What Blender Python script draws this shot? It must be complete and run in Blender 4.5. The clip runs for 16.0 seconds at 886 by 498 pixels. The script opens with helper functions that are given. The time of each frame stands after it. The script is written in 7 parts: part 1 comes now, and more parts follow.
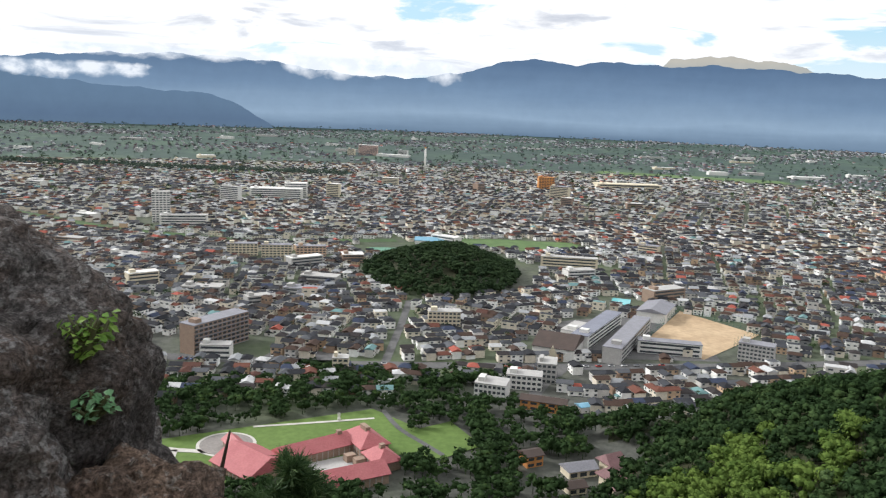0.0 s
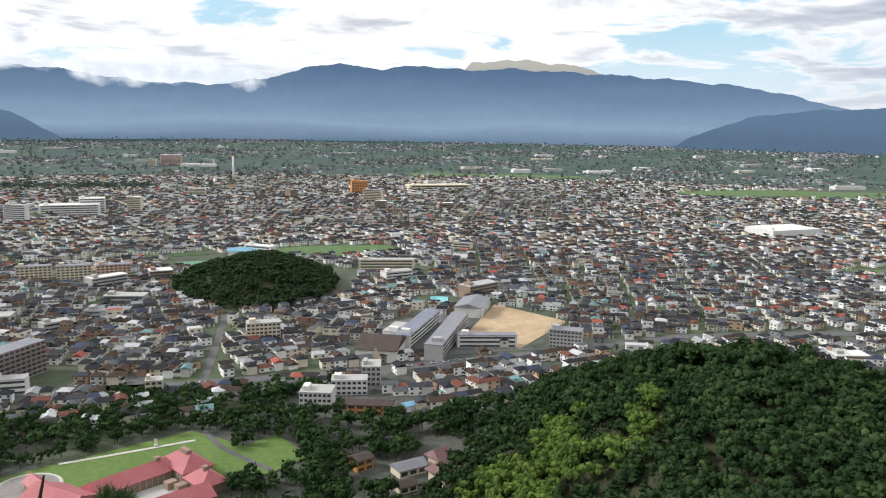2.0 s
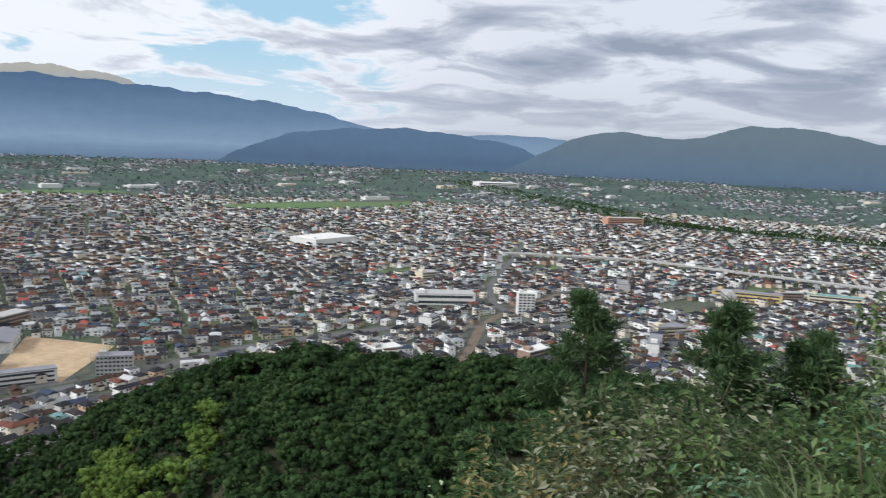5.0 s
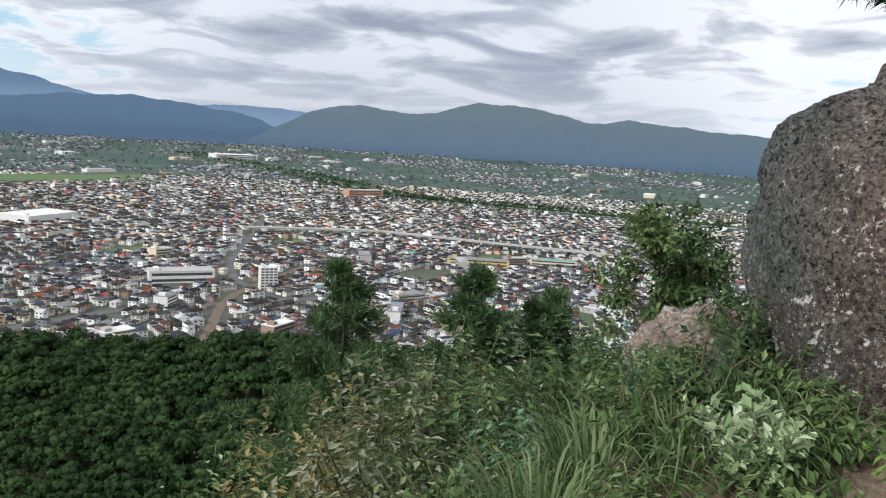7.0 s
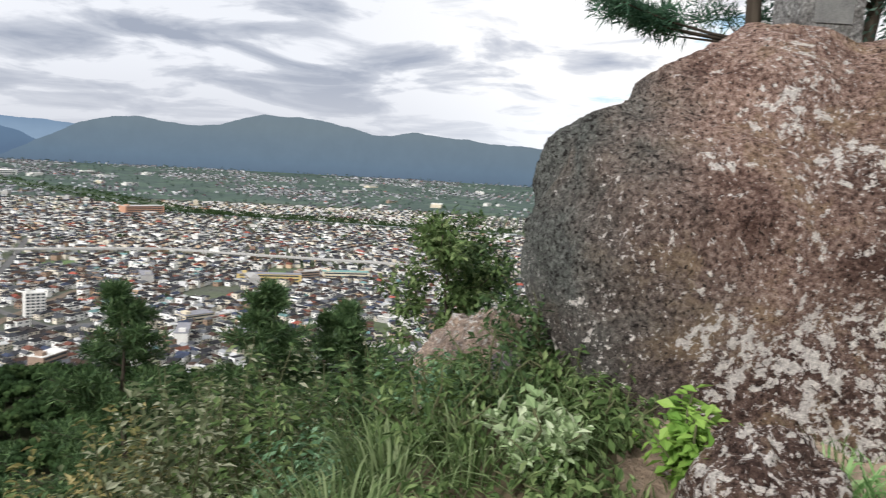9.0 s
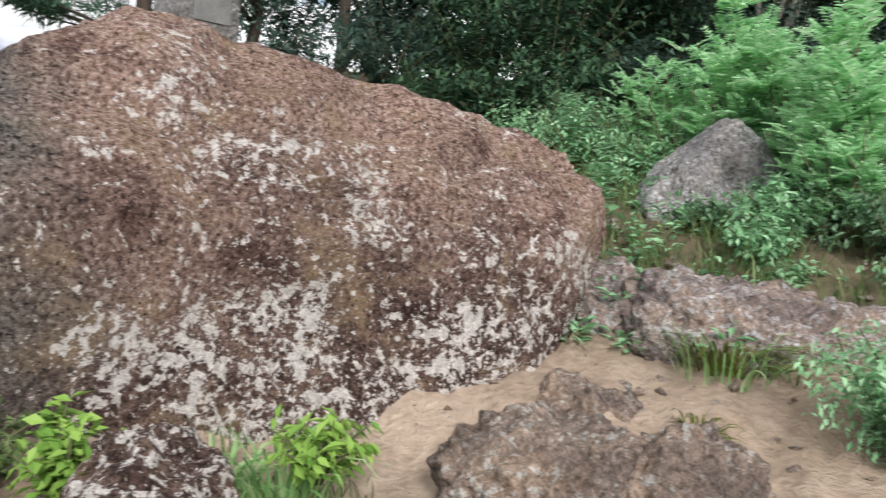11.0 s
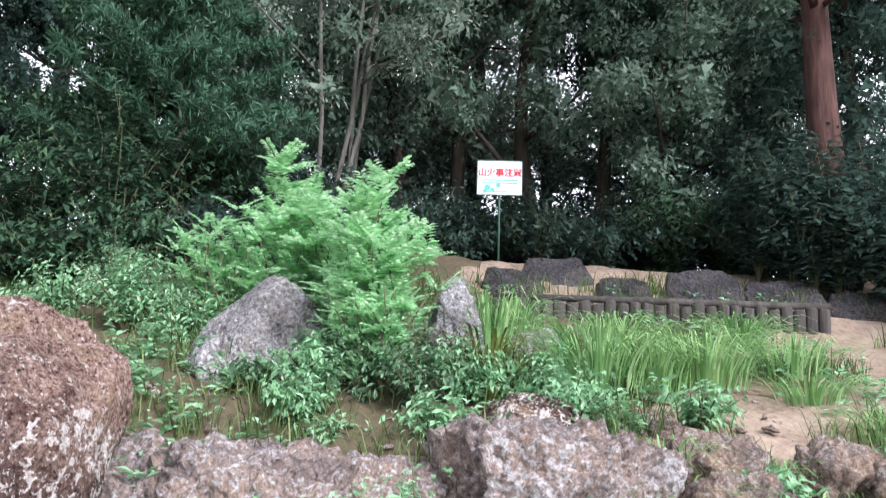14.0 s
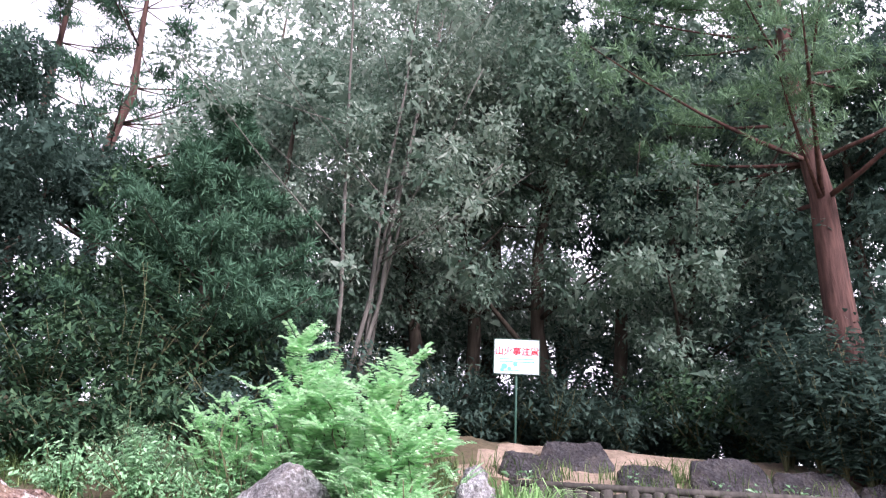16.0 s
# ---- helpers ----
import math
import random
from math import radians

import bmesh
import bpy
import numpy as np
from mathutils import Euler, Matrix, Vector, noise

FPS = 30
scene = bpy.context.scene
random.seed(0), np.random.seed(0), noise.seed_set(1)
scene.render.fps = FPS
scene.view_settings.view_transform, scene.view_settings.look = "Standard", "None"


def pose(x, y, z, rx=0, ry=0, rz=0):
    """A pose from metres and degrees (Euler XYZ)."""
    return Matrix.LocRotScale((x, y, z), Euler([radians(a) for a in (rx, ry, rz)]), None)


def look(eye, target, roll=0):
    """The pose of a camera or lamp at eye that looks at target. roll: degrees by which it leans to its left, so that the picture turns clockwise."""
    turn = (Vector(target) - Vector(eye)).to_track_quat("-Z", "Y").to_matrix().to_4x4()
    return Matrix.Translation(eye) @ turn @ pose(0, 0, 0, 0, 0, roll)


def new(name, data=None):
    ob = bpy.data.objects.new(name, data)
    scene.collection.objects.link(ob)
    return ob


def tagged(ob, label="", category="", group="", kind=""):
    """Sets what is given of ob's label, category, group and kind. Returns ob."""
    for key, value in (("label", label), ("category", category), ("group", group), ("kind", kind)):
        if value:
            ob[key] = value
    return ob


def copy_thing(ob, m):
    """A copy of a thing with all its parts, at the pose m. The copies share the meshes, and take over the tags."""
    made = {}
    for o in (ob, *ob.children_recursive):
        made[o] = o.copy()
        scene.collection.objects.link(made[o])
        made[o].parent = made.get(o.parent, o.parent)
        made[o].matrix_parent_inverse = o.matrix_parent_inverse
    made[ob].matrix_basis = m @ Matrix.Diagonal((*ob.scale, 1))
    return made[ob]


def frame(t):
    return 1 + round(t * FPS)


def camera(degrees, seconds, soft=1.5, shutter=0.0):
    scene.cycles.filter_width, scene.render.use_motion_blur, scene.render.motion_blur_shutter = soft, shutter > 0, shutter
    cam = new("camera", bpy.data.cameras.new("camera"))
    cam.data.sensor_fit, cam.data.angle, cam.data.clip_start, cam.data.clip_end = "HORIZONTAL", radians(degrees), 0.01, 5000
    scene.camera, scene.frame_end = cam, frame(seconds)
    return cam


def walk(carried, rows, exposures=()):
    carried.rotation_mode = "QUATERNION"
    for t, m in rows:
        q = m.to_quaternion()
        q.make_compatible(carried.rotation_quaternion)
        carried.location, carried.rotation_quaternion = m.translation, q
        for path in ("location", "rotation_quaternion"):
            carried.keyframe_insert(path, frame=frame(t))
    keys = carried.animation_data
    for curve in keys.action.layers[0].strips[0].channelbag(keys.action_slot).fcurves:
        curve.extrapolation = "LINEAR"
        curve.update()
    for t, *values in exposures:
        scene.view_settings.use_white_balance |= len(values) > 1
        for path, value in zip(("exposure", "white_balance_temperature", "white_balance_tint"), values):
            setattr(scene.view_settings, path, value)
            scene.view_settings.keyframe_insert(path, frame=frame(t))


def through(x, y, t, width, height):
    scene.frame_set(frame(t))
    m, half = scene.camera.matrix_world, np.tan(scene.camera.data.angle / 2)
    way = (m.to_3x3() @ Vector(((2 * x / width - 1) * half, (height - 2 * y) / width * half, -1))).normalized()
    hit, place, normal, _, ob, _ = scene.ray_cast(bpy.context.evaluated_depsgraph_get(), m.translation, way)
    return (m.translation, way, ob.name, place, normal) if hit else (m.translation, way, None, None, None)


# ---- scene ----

# ---------------- camera and its walk ----------------
cam = camera(57.96, 16.0, soft=1.15, shutter=0.25)
# seconds, x, y, z, heading, pitch, lean
PATH = [
    (0.0, -0.000, 0.000, 1.600, -0.01, -10.01, 2.26),
    (0.5, -0.014, 0.012, 1.600, -3.77, -9.79, 1.63),
    (1.0, -0.029, 0.024, 1.600, -7.56, -9.50, 1.05),
    (1.5, -0.043, 0.036, 1.600, -11.08, -9.31, 0.80),
    (2.0, -0.058, 0.047, 1.600, -13.24, -9.34, 0.99),
    (2.5, -0.072, 0.059, 1.600, -14.50, -9.13, 1.36),
    (3.0, -0.086, 0.071, 1.600, -19.10, -8.54, 2.06),
    (3.5, -0.101, 0.083, 1.600, -25.38, -7.94, 2.11),
    (4.0, -0.115, 0.095, 1.600, -31.73, -7.60, 1.97),
    (4.5, -0.129, 0.106, 1.600, -38.49, -7.30, 2.29),
    (5.0, -0.143, 0.117, 1.599, -44.97, -7.44, 2.38),
    (5.2, -0.148, 0.122, 1.599, -47.62, -7.57, 2.90),
    (7.3, -0.340, 0.275, 1.545, -64.61, -8.21, 3.40),
    (7.5, -0.342, 0.271, 1.549, -65.11, -7.96, 3.34),
    (8.0, -0.344, 0.255, 1.548, -66.96, -7.36, 3.25),
    (8.2, -0.351, 0.247, 1.555, -68.38, -7.31, 3.14),
    (10.3, -0.102, 0.303, 1.532, -103.96, -4.45, 4.93),
    (10.5, -0.094, 0.246, 1.523, -108.36, -4.11, 5.10),
    (11.0, -0.107, 0.127, 1.505, -119.09, -3.44, 5.01),
    (11.5, -0.165, 0.019, 1.500, -127.44, -2.90, 4.22),
    (12.0, -0.231, -0.082, 1.499, -133.91, -2.88, 2.98),
    (12.5, -0.321, -0.169, 1.524, -140.53, -2.35, 1.81),
    (13.0, -0.347, -0.222, 1.546, -144.13, -1.01, 1.23),
    (13.5, -0.352, -0.238, 1.600, -145.36, 2.49, 1.56),
    (14.0, -0.378, -0.212, 1.672, -145.79, 8.14, 1.63),
    (14.5, -0.379, -0.191, 1.725, -145.65, 12.29, 1.21),
    (15.0, -0.411, -0.184, 1.771, -145.52, 15.47, 0.96),
    (15.5, -0.388, -0.168, 1.788, -145.46, 17.19, 2.01),
    (16.0, -0.346, -0.113, 1.823, -144.45, 19.92, 3.01),
]


def aim(yaw, pitch):
    a, b = radians(yaw), radians(pitch)
    return Vector((-math.sin(a) * math.cos(b), math.cos(a) * math.cos(b), math.sin(b)))


walk(cam, [(t, look((x, y, z), Vector((x, y, z)) + aim(a, b), r)) for t, x, y, z, a, b, r in PATH],
     exposures=[(0.0, 0.2, 6350, 10), (3.5, 0.0, 6250, 10), (5.2, -0.08, 6050, 10), (8.2, 0.12, 6300, 10), (10.3, 0.28, 6550, 12), (12.0, 0.60, 5950, 10),
                (13.0, 0.74, 5900, 14), (14.5, 1.08, 5950, 22), (16.0, 1.3, 6050, 32)])

# ---------------- sky and sun ----------------
world = bpy.data.worlds.new("sky")
scene.world = world
world.use_nodes = True
wt = world.node_tree
wt.nodes.clear()


def wnode(kind, **sets):
    n = wt.nodes.new(kind)
    for key, value in sets.items():
        n.inputs[key].default_value = value
    return n


def wmath(op, a, b=None):
    n = wt.nodes.new("ShaderNodeMath")
    n.operation = op
    for i, s in enumerate((a, b)):
        if s is None:
            continue
        if isinstance(s, (int, float)):
            n.inputs[i].default_value = s
        else:
            wt.links.new(s, n.inputs[i])
    return n.outputs[0]


def wramp(fac, stops):
    n = wt.nodes.new("ShaderNodeValToRGB")
    while len(n.color_ramp.elements) < len(stops):
        n.color_ramp.elements.new(0.5)
    for e, (p, c) in zip(n.color_ramp.elements, stops):
        e.position, e.color = p, (*c, 1)
    wt.links.new(fac, n.inputs["Fac"])
    return n.outputs["Color"]


def wmix(fac, a, b):
    n = wt.nodes.new("ShaderNodeMix")
    n.data_type = "RGBA"
    for s, name in ((fac, 0), (a, 6), (b, 7)):
        if isinstance(s, (int, float)):
            n.inputs[name].default_value = s
        elif isinstance(s, tuple):
            n.inputs[name].default_value = (*s, 1)
        else:
            wt.links.new(s, n.inputs[name])
    return n.outputs[2]


SUN_AZ, SUN_EL = 70.0, 32.0   # the sun stands behind cloud, to the west
nishita = wt.nodes.new("ShaderNodeTexSky")
nishita.sky_type = "NISHITA"
nishita.sun_disc = False
nishita.sun_elevation, nishita.sun_rotation = radians(SUN_EL), radians(-SUN_AZ)
blue = wt.nodes.new("ShaderNodeVectorMath")
blue.operation = "SCALE"
wt.links.new(nishita.outputs[0], blue.inputs[0])
blue.inputs["Scale"].default_value = 0.14
coord = wt.nodes.new("ShaderNodeTexCoord")
sep = wt.nodes.new("ShaderNodeSeparateXYZ")
wt.links.new(coord.outputs["Generated"], sep.inputs[0])
dx, dy, dz = sep.outputs
den = wmath("ADD", wmath("MAXIMUM", dz, 0.0), 0.14)
flat = wt.nodes.new("ShaderNodeCombineXYZ")
wt.links.new(wmath("DIVIDE", dx, den), flat.inputs[0])
wt.links.new(wmath("DIVIDE", dy, den), flat.inputs[1])
small = wnode("ShaderNodeTexNoise", Scale=1.45, Detail=8.0, Roughness=0.56, Distortion=0.5)
wt.links.new(flat.outputs[0], small.inputs["Vector"])
# bright and thin to the north, a clear blue gap to the north-east, heavier and greyer to the east
toward = wmath("ADD", wmath("MULTIPLY", dx, 0.86), wmath("MULTIPLY", dy, 0.50))
east = wramp(toward, [(0.90, (0, 0, 0)), (0.975, (1, 1, 1))])
gap = wramp(wmath("ADD", wmath("MULTIPLY", dx, 0.545), wmath("MULTIPLY", dy, 0.839)), [(0.970, (0, 0, 0)), (0.993, (1, 1, 1))])
thin = wramp(wmath("ADD", wmath("SUBTRACT", small.outputs["Fac"], wmath("MULTIPLY", gap, 0.17)), wmath("MULTIPLY", east, 0.16)), [(0.335, (0, 0, 0)), (0.40, (1, 1, 1))])
heavy = wramp(wmath("ADD", small.outputs["Fac"], wmath("MULTIPLY", east, 0.13)),
              [(0.55, (0, 0, 0)), (0.62, (0.55, 0.55, 0.55)), (0.74, (1, 1, 1))])
tone = wmix(heavy, (1.0, 1.0, 1.0), (0.40, 0.44, 0.53))
veil = wmix(wmath("MULTIPLY", east, 0.75), tone, wmix(heavy, (0.76, 0.79, 0.85), (0.34, 0.38, 0.46)))
clear = wmix(0.25, (0.50, 0.75, 0.90), blue.outputs[0])
cloudy = wmix(thin, clear, veil)
low = wramp(dz, [(0.015, (1, 1, 1)), (0.10, (0, 0, 0))])
hazy = wmix(wmath("MULTIPLY", low, 0.72), cloudy, wmix(east, (0.86, 0.90, 0.95), (0.62, 0.64, 0.69)))
bg = wt.nodes.new("ShaderNodeBackground")
wt.links.new(hazy, bg.inputs["Color"])
bg.inputs["Strength"].default_value = 0.98
wout = wt.nodes.new("ShaderNodeOutputWorld")
wt.links.new(bg.outputs[0], wout.inputs[0])

sun = bpy.data.lights.new("sun", "SUN")
sun.energy, sun.angle, sun.color = 3.2, radians(12), (1.0, 0.97, 0.93)
a, b = radians(SUN_AZ), radians(SUN_EL)
sun_at = Vector((-math.sin(a) * math.cos(b), math.cos(a) * math.cos(b), math.sin(b)))
new("sun", sun).matrix_world = look(sun_at * 50, (0, 0, 0))

# ---------------- materials ----------------
def mat(name, rough=0.85, metal=0.0, spec=0.3):
    m = bpy.data.materials.new(name)
    m.use_nodes = True
    nt = m.node_tree
    p = nt.nodes["Principled BSDF"]
    p.inputs["Roughness"].default_value = rough
    p.inputs["Metallic"].default_value = metal
    p.inputs["Specular IOR Level"].default_value = spec
    return m, nt, p


def ramp(nt, fac, stops, constant=False):
    n = nt.nodes.new("ShaderNodeValToRGB")
    n.color_ramp.interpolation = "CONSTANT" if constant else "LINEAR"
    while len(n.color_ramp.elements) < len(stops):
        n.color_ramp.elements.new(0.5)
    for e, (p, c) in zip(n.color_ramp.elements, stops):
        e.position, e.color = p, ((*c, 1) if isinstance(c, tuple) else (c, c, c, 1))
    nt.links.new(fac, n.inputs["Fac"])
    return n.outputs["Color"]


def tnoise(nt, scale, detail=6.0, rough=0.6, distort=0.0, coord="Object"):
    n = nt.nodes.new("ShaderNodeTexNoise")
    n.inputs["Scale"].default_value, n.inputs["Detail"].default_value = scale, detail
    n.inputs["Roughness"].default_value, n.inputs["Distortion"].default_value = rough, distort
    tc = nt.nodes.new("ShaderNodeTexCoord")
    nt.links.new(tc.outputs[coord], n.inputs["Vector"])
    return n.outputs["Fac"]


def mixc(nt, fac, a, b, blend="MIX"):
    n = nt.nodes.new("ShaderNodeMix")
    n.data_type, n.blend_type = "RGBA", blend
    for s, i in ((fac, 0), (a, 6), (b, 7)):
        if isinstance(s, (int, float)):
            n.inputs[i].default_value = s
        elif isinstance(s, tuple):
            n.inputs[i].default_value = (*s, 1)
        else:
            nt.links.new(s, n.inputs[i])
    return n.outputs[2]


def bump(nt, p, height, strength=0.4, distance=0.02):
    n = nt.nodes.new("ShaderNodeBump")
    n.inputs["Strength"].default_value, n.inputs["Distance"].default_value = strength, distance
    nt.links.new(height, n.inputs["Height"])
    nt.links.new(n.outputs[0], p.inputs["Normal"])


def noisy(name, dark, light, scale, rough=0.85, detail=6.0, bumpy=0.0, dist=0.02, spec=0.3, metal=0.0, coord="Object"):
    """A surface whose colour wanders between two at two scales, with fine relief."""
    m, nt, p = mat(name, rough, metal, spec)
    f1 = tnoise(nt, scale, detail, coord=coord)
    f2 = tnoise(nt, scale * 9.7, 4.0, coord=coord)
    c = ramp(nt, f1, [(0.3, dark), (0.7, light)])
    c = mixc(nt, 0.35, c, ramp(nt, f2, [(0.3, tuple(v * 0.6 for v in dark)), (0.7, tuple(min(1, v * 1.2) for v in light))]))
    nt.links.new(c, p.inputs["Base Color"])
    if bumpy:
        bump(nt, p, f2, bumpy, dist)
    return m


def random_colours(name, stops, rough=0.8, per="island", grain=0.35, scale=0.6, spec=0.3):
    m, nt, p = mat(name, rough, 0.0, spec)
    if per == "island":
        r = nt.nodes.new("ShaderNodeNewGeometry").outputs["Random Per Island"]
    else:
        r = nt.nodes.new("ShaderNodeObjectInfo").outputs["Random"]
    c = ramp(nt, r, stops, True)
    f = tnoise(nt, scale, 5.0)
    c = mixc(nt, grain, c, mixc(nt, 1.0, c, ramp(nt, f, [(0.3, 0.45), (0.7, 1.25)]), "MULTIPLY"))
    nt.links.new(c, p.inputs["Base Color"])
    return m


def leafy(name, stops, rough=0.6, per="island", gloss=0.12, through=0.25, patch=0.0):
    """Leaves: each island its own green, a little light passing through."""
    m, nt, p = mat(name, rough, 0.0, gloss)
    if per == "island":
        r = nt.nodes.new("ShaderNodeNewGeometry").outputs["Random Per Island"]
    else:
        r = nt.nodes.new("ShaderNodeObjectInfo").outputs["Random"]
    if patch:
        wide_n = ramp(nt, tnoise(nt, patch, 3.0, 0.6), [(0.34, 0.0), (0.66, 1.0)])
        r = mixc(nt, 0.6, r, wide_n)
    c = ramp(nt, r, stops)
    nt.links.new(c, p.inputs["Base Color"])
    if through:
        tr = nt.nodes.new("ShaderNodeBsdfTranslucent")
        nt.links.new(c, tr.inputs[0])
        mx = nt.nodes.new("ShaderNodeMixShader")
        mx.inputs[0].default_value = through
        out = nt.nodes["Material Output"]
        nt.links.new(p.outputs[0], mx.inputs[1])
        nt.links.new(tr.outputs[0], mx.inputs[2])
        nt.links.new(mx.outputs[0], out.inputs[0])
    return m


WALLS = [(0.0, (0.80, 0.79, 0.76)), (0.24, (0.70, 0.64, 0.53)), (0.36, (0.58, 0.56, 0.53)), (0.46, (0.84, 0.83, 0.80)),
         (0.64, (0.30, 0.21, 0.15)), (0.70, (0.66, 0.60, 0.50)), (0.82, (0.22, 0.22, 0.23)), (0.88, (0.56, 0.40, 0.27)),
         (0.92, (0.86, 0.86, 0.86))]
ROOFS = [(0.0, (0.030, 0.031, 0.036)), (0.26, (0.055, 0.058, 0.066)), (0.44, (0.070, 0.046, 0.037)), (0.58, (0.10, 0.105, 0.115)),
         (0.68, (0.15, 0.065, 0.048)), (0.73, (0.045, 0.040, 0.040)), (0.82, (0.30, 0.31, 0.32)), (0.87, (0.050, 0.062, 0.10)),
         (0.91, (0.34, 0.10, 0.075)), (0.925, (0.50, 0.50, 0.50)), (0.975, (0.15, 0.26, 0.26)), (0.985, (0.10, 0.05, 0.04))]
M_WALL = random_colours("house_wall", WALLS)
# far walls greyed and blued: haze of distance put into the colour
M_FARWALL = random_colours("hazed_house_wall", [(0.0, (0.42, 0.43, 0.45)), (0.3, (0.28, 0.28, 0.30)), (0.6, (0.56, 0.57, 0.60)), (0.74, (0.18, 0.18, 0.20))])
M_ROOF = random_colours("house_roof", ROOFS, 0.85, spec=0.12)
M_WALL_OBJ = random_colours("house_wall_single", WALLS, per="object")
M_ROOF_OBJ = random_colours("house_roof_single", ROOFS, 0.85, per="object", spec=0.12)
M_WINDOW = noisy("dark_glass", (0.03, 0.04, 0.05), (0.08, 0.09, 0.10), 0.3, 0.15, spec=0.6)
M_CONCRETE = noisy("concrete", (0.34, 0.33, 0.32), (0.47, 0.46, 0.44), 0.25)
M_WHITE = noisy("white_render", (0.62, 0.61, 0.58), (0.74, 0.73, 0.70), 0.2)
M_CREAM = noisy("cream_render", (0.58, 0.51, 0.38), (0.68, 0.61, 0.47), 0.2)
M_BRICKISH = noisy("brown_tiled_wall", (0.24, 0.17, 0.13), (0.34, 0.25, 0.19), 0.2)
M_GREYROOF = noisy("grey_metal_roof", (0.19, 0.19, 0.21), (0.28, 0.28, 0.31), 0.15, 0.8)
M_DARKROOF = noisy("dark_brown_roof", (0.05, 0.035, 0.03), (0.085, 0.06, 0.05), 0.2, 0.6)
M_PINKROOF = noisy("red_painted_roof", (0.36, 0.10, 0.11), (0.44, 0.145, 0.15), 0.12, 0.55)
M_TEMPLEROOF = noisy("faded_violet_brown_roof", (0.16, 0.085, 0.09), (0.26, 0.15, 0.15), 0.3, 0.6)
M_ASPHALT = noisy("asphalt", (0.085, 0.085, 0.088), (0.14, 0.138, 0.135), 0.05, 0.9)
M_SANDFIELD = noisy("sand_of_sports_ground", (0.36, 0.25, 0.15), (0.52, 0.39, 0.25), 0.02, 0.95, 4.0)
M_LAWN = noisy("mown_lawn", (0.085, 0.145, 0.032), (0.13, 0.20, 0.052), 0.03, 0.9)
M_RICE = noisy("rice_field", (0.075, 0.135, 0.045), (0.115, 0.18, 0.068), 0.008, 0.9)
M_GRAVEL = noisy("pale_path", (0.45, 0.43, 0.39), (0.58, 0.56, 0.52), 0.2, 0.95)
M_ORANGE = noisy("orange_wall", (0.52, 0.22, 0.07), (0.62, 0.29, 0.10), 0.3)
M_BLUEROOF = noisy("light_blue_roof", (0.13, 0.30, 0.42), (0.20, 0.40, 0.52), 0.3, 0.5)
FOREST = [(0.0, (0.013, 0.026, 0.011)), (0.45, (0.025, 0.048, 0.018)), (0.8, (0.044, 0.076, 0.027)), (1.0, (0.080, 0.115, 0.044))]
M_FOREST = leafy("wood_foliage", FOREST, 0.85, through=0.1, gloss=0.05, patch=0.09)
M_MOUND = leafy("dark_grove_foliage", [(0.0, (0.012, 0.024, 0.012)), (1.0, (0.038, 0.062, 0.026))], 0.85, through=0.05, gloss=0.05, patch=0.06)
M_BAMBOO = leafy("bright_bamboo_foliage", [(0.0, (0.045, 0.085, 0.018)), (1.0, (0.15, 0.215, 0.05))], 0.8, through=0.15, gloss=0.05, patch=0.2)
# far trees paler and bluer, with distance haze in the leaf colour
M_FARTREE = leafy("hazed_tree_foliage", [(0.0, (0.035, 0.058, 0.048)), (1.0, (0.085, 0.12, 0.09))], 0.8, through=0.0)
M_TOWNTREE = leafy("town_foliage", [(0.0, (0.014, 0.028, 0.011)), (0.7, (0.036, 0.066, 0.024)), (1.0, (0.07, 0.11, 0.032))], 0.85, through=0.1, gloss=0.05, patch=0.08)


def plain_material():
    m, nt, p = mat("plain_ground", 0.95)
    big_n = tnoise(nt, 0.0035, 5.0, 0.55)
    mid = tnoise(nt, 0.02, 6.0, 0.6)
    fine = tnoise(nt, 0.2, 5.0, 0.6)
    green = ramp(nt, mid, [(0.3, (0.035, 0.06, 0.022)), (0.5, (0.07, 0.11, 0.035)), (0.7, (0.12, 0.17, 0.055))])
    grey = ramp(nt, fine, [(0.3, (0.045, 0.046, 0.044)), (0.7, (0.115, 0.112, 0.105))])
    town = ramp(nt, big_n, [(0.40, 0.1), (0.56, 0.55)])
    nt.links.new(mixc(nt, town, grey, green), p.inputs["Base Color"])
    return m


# field colours carry the bluish haze of distance
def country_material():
    m, nt, p = mat("hazed_fields_ground", 0.95)
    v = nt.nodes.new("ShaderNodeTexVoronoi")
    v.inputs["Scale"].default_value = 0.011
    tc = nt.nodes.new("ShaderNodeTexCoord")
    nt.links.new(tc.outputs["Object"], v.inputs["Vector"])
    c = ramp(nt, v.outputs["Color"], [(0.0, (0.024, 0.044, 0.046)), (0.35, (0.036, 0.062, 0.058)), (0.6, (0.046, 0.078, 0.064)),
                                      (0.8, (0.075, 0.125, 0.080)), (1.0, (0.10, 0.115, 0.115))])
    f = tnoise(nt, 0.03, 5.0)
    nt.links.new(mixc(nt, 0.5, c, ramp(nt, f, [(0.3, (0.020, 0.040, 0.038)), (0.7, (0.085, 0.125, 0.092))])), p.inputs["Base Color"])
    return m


M_PLAIN, M_COUNTRY = plain_material(), country_material()
M_HILLFLOOR = noisy("forest_floor", (0.02, 0.028, 0.012), (0.05, 0.05, 0.025), 0.2, 0.95)


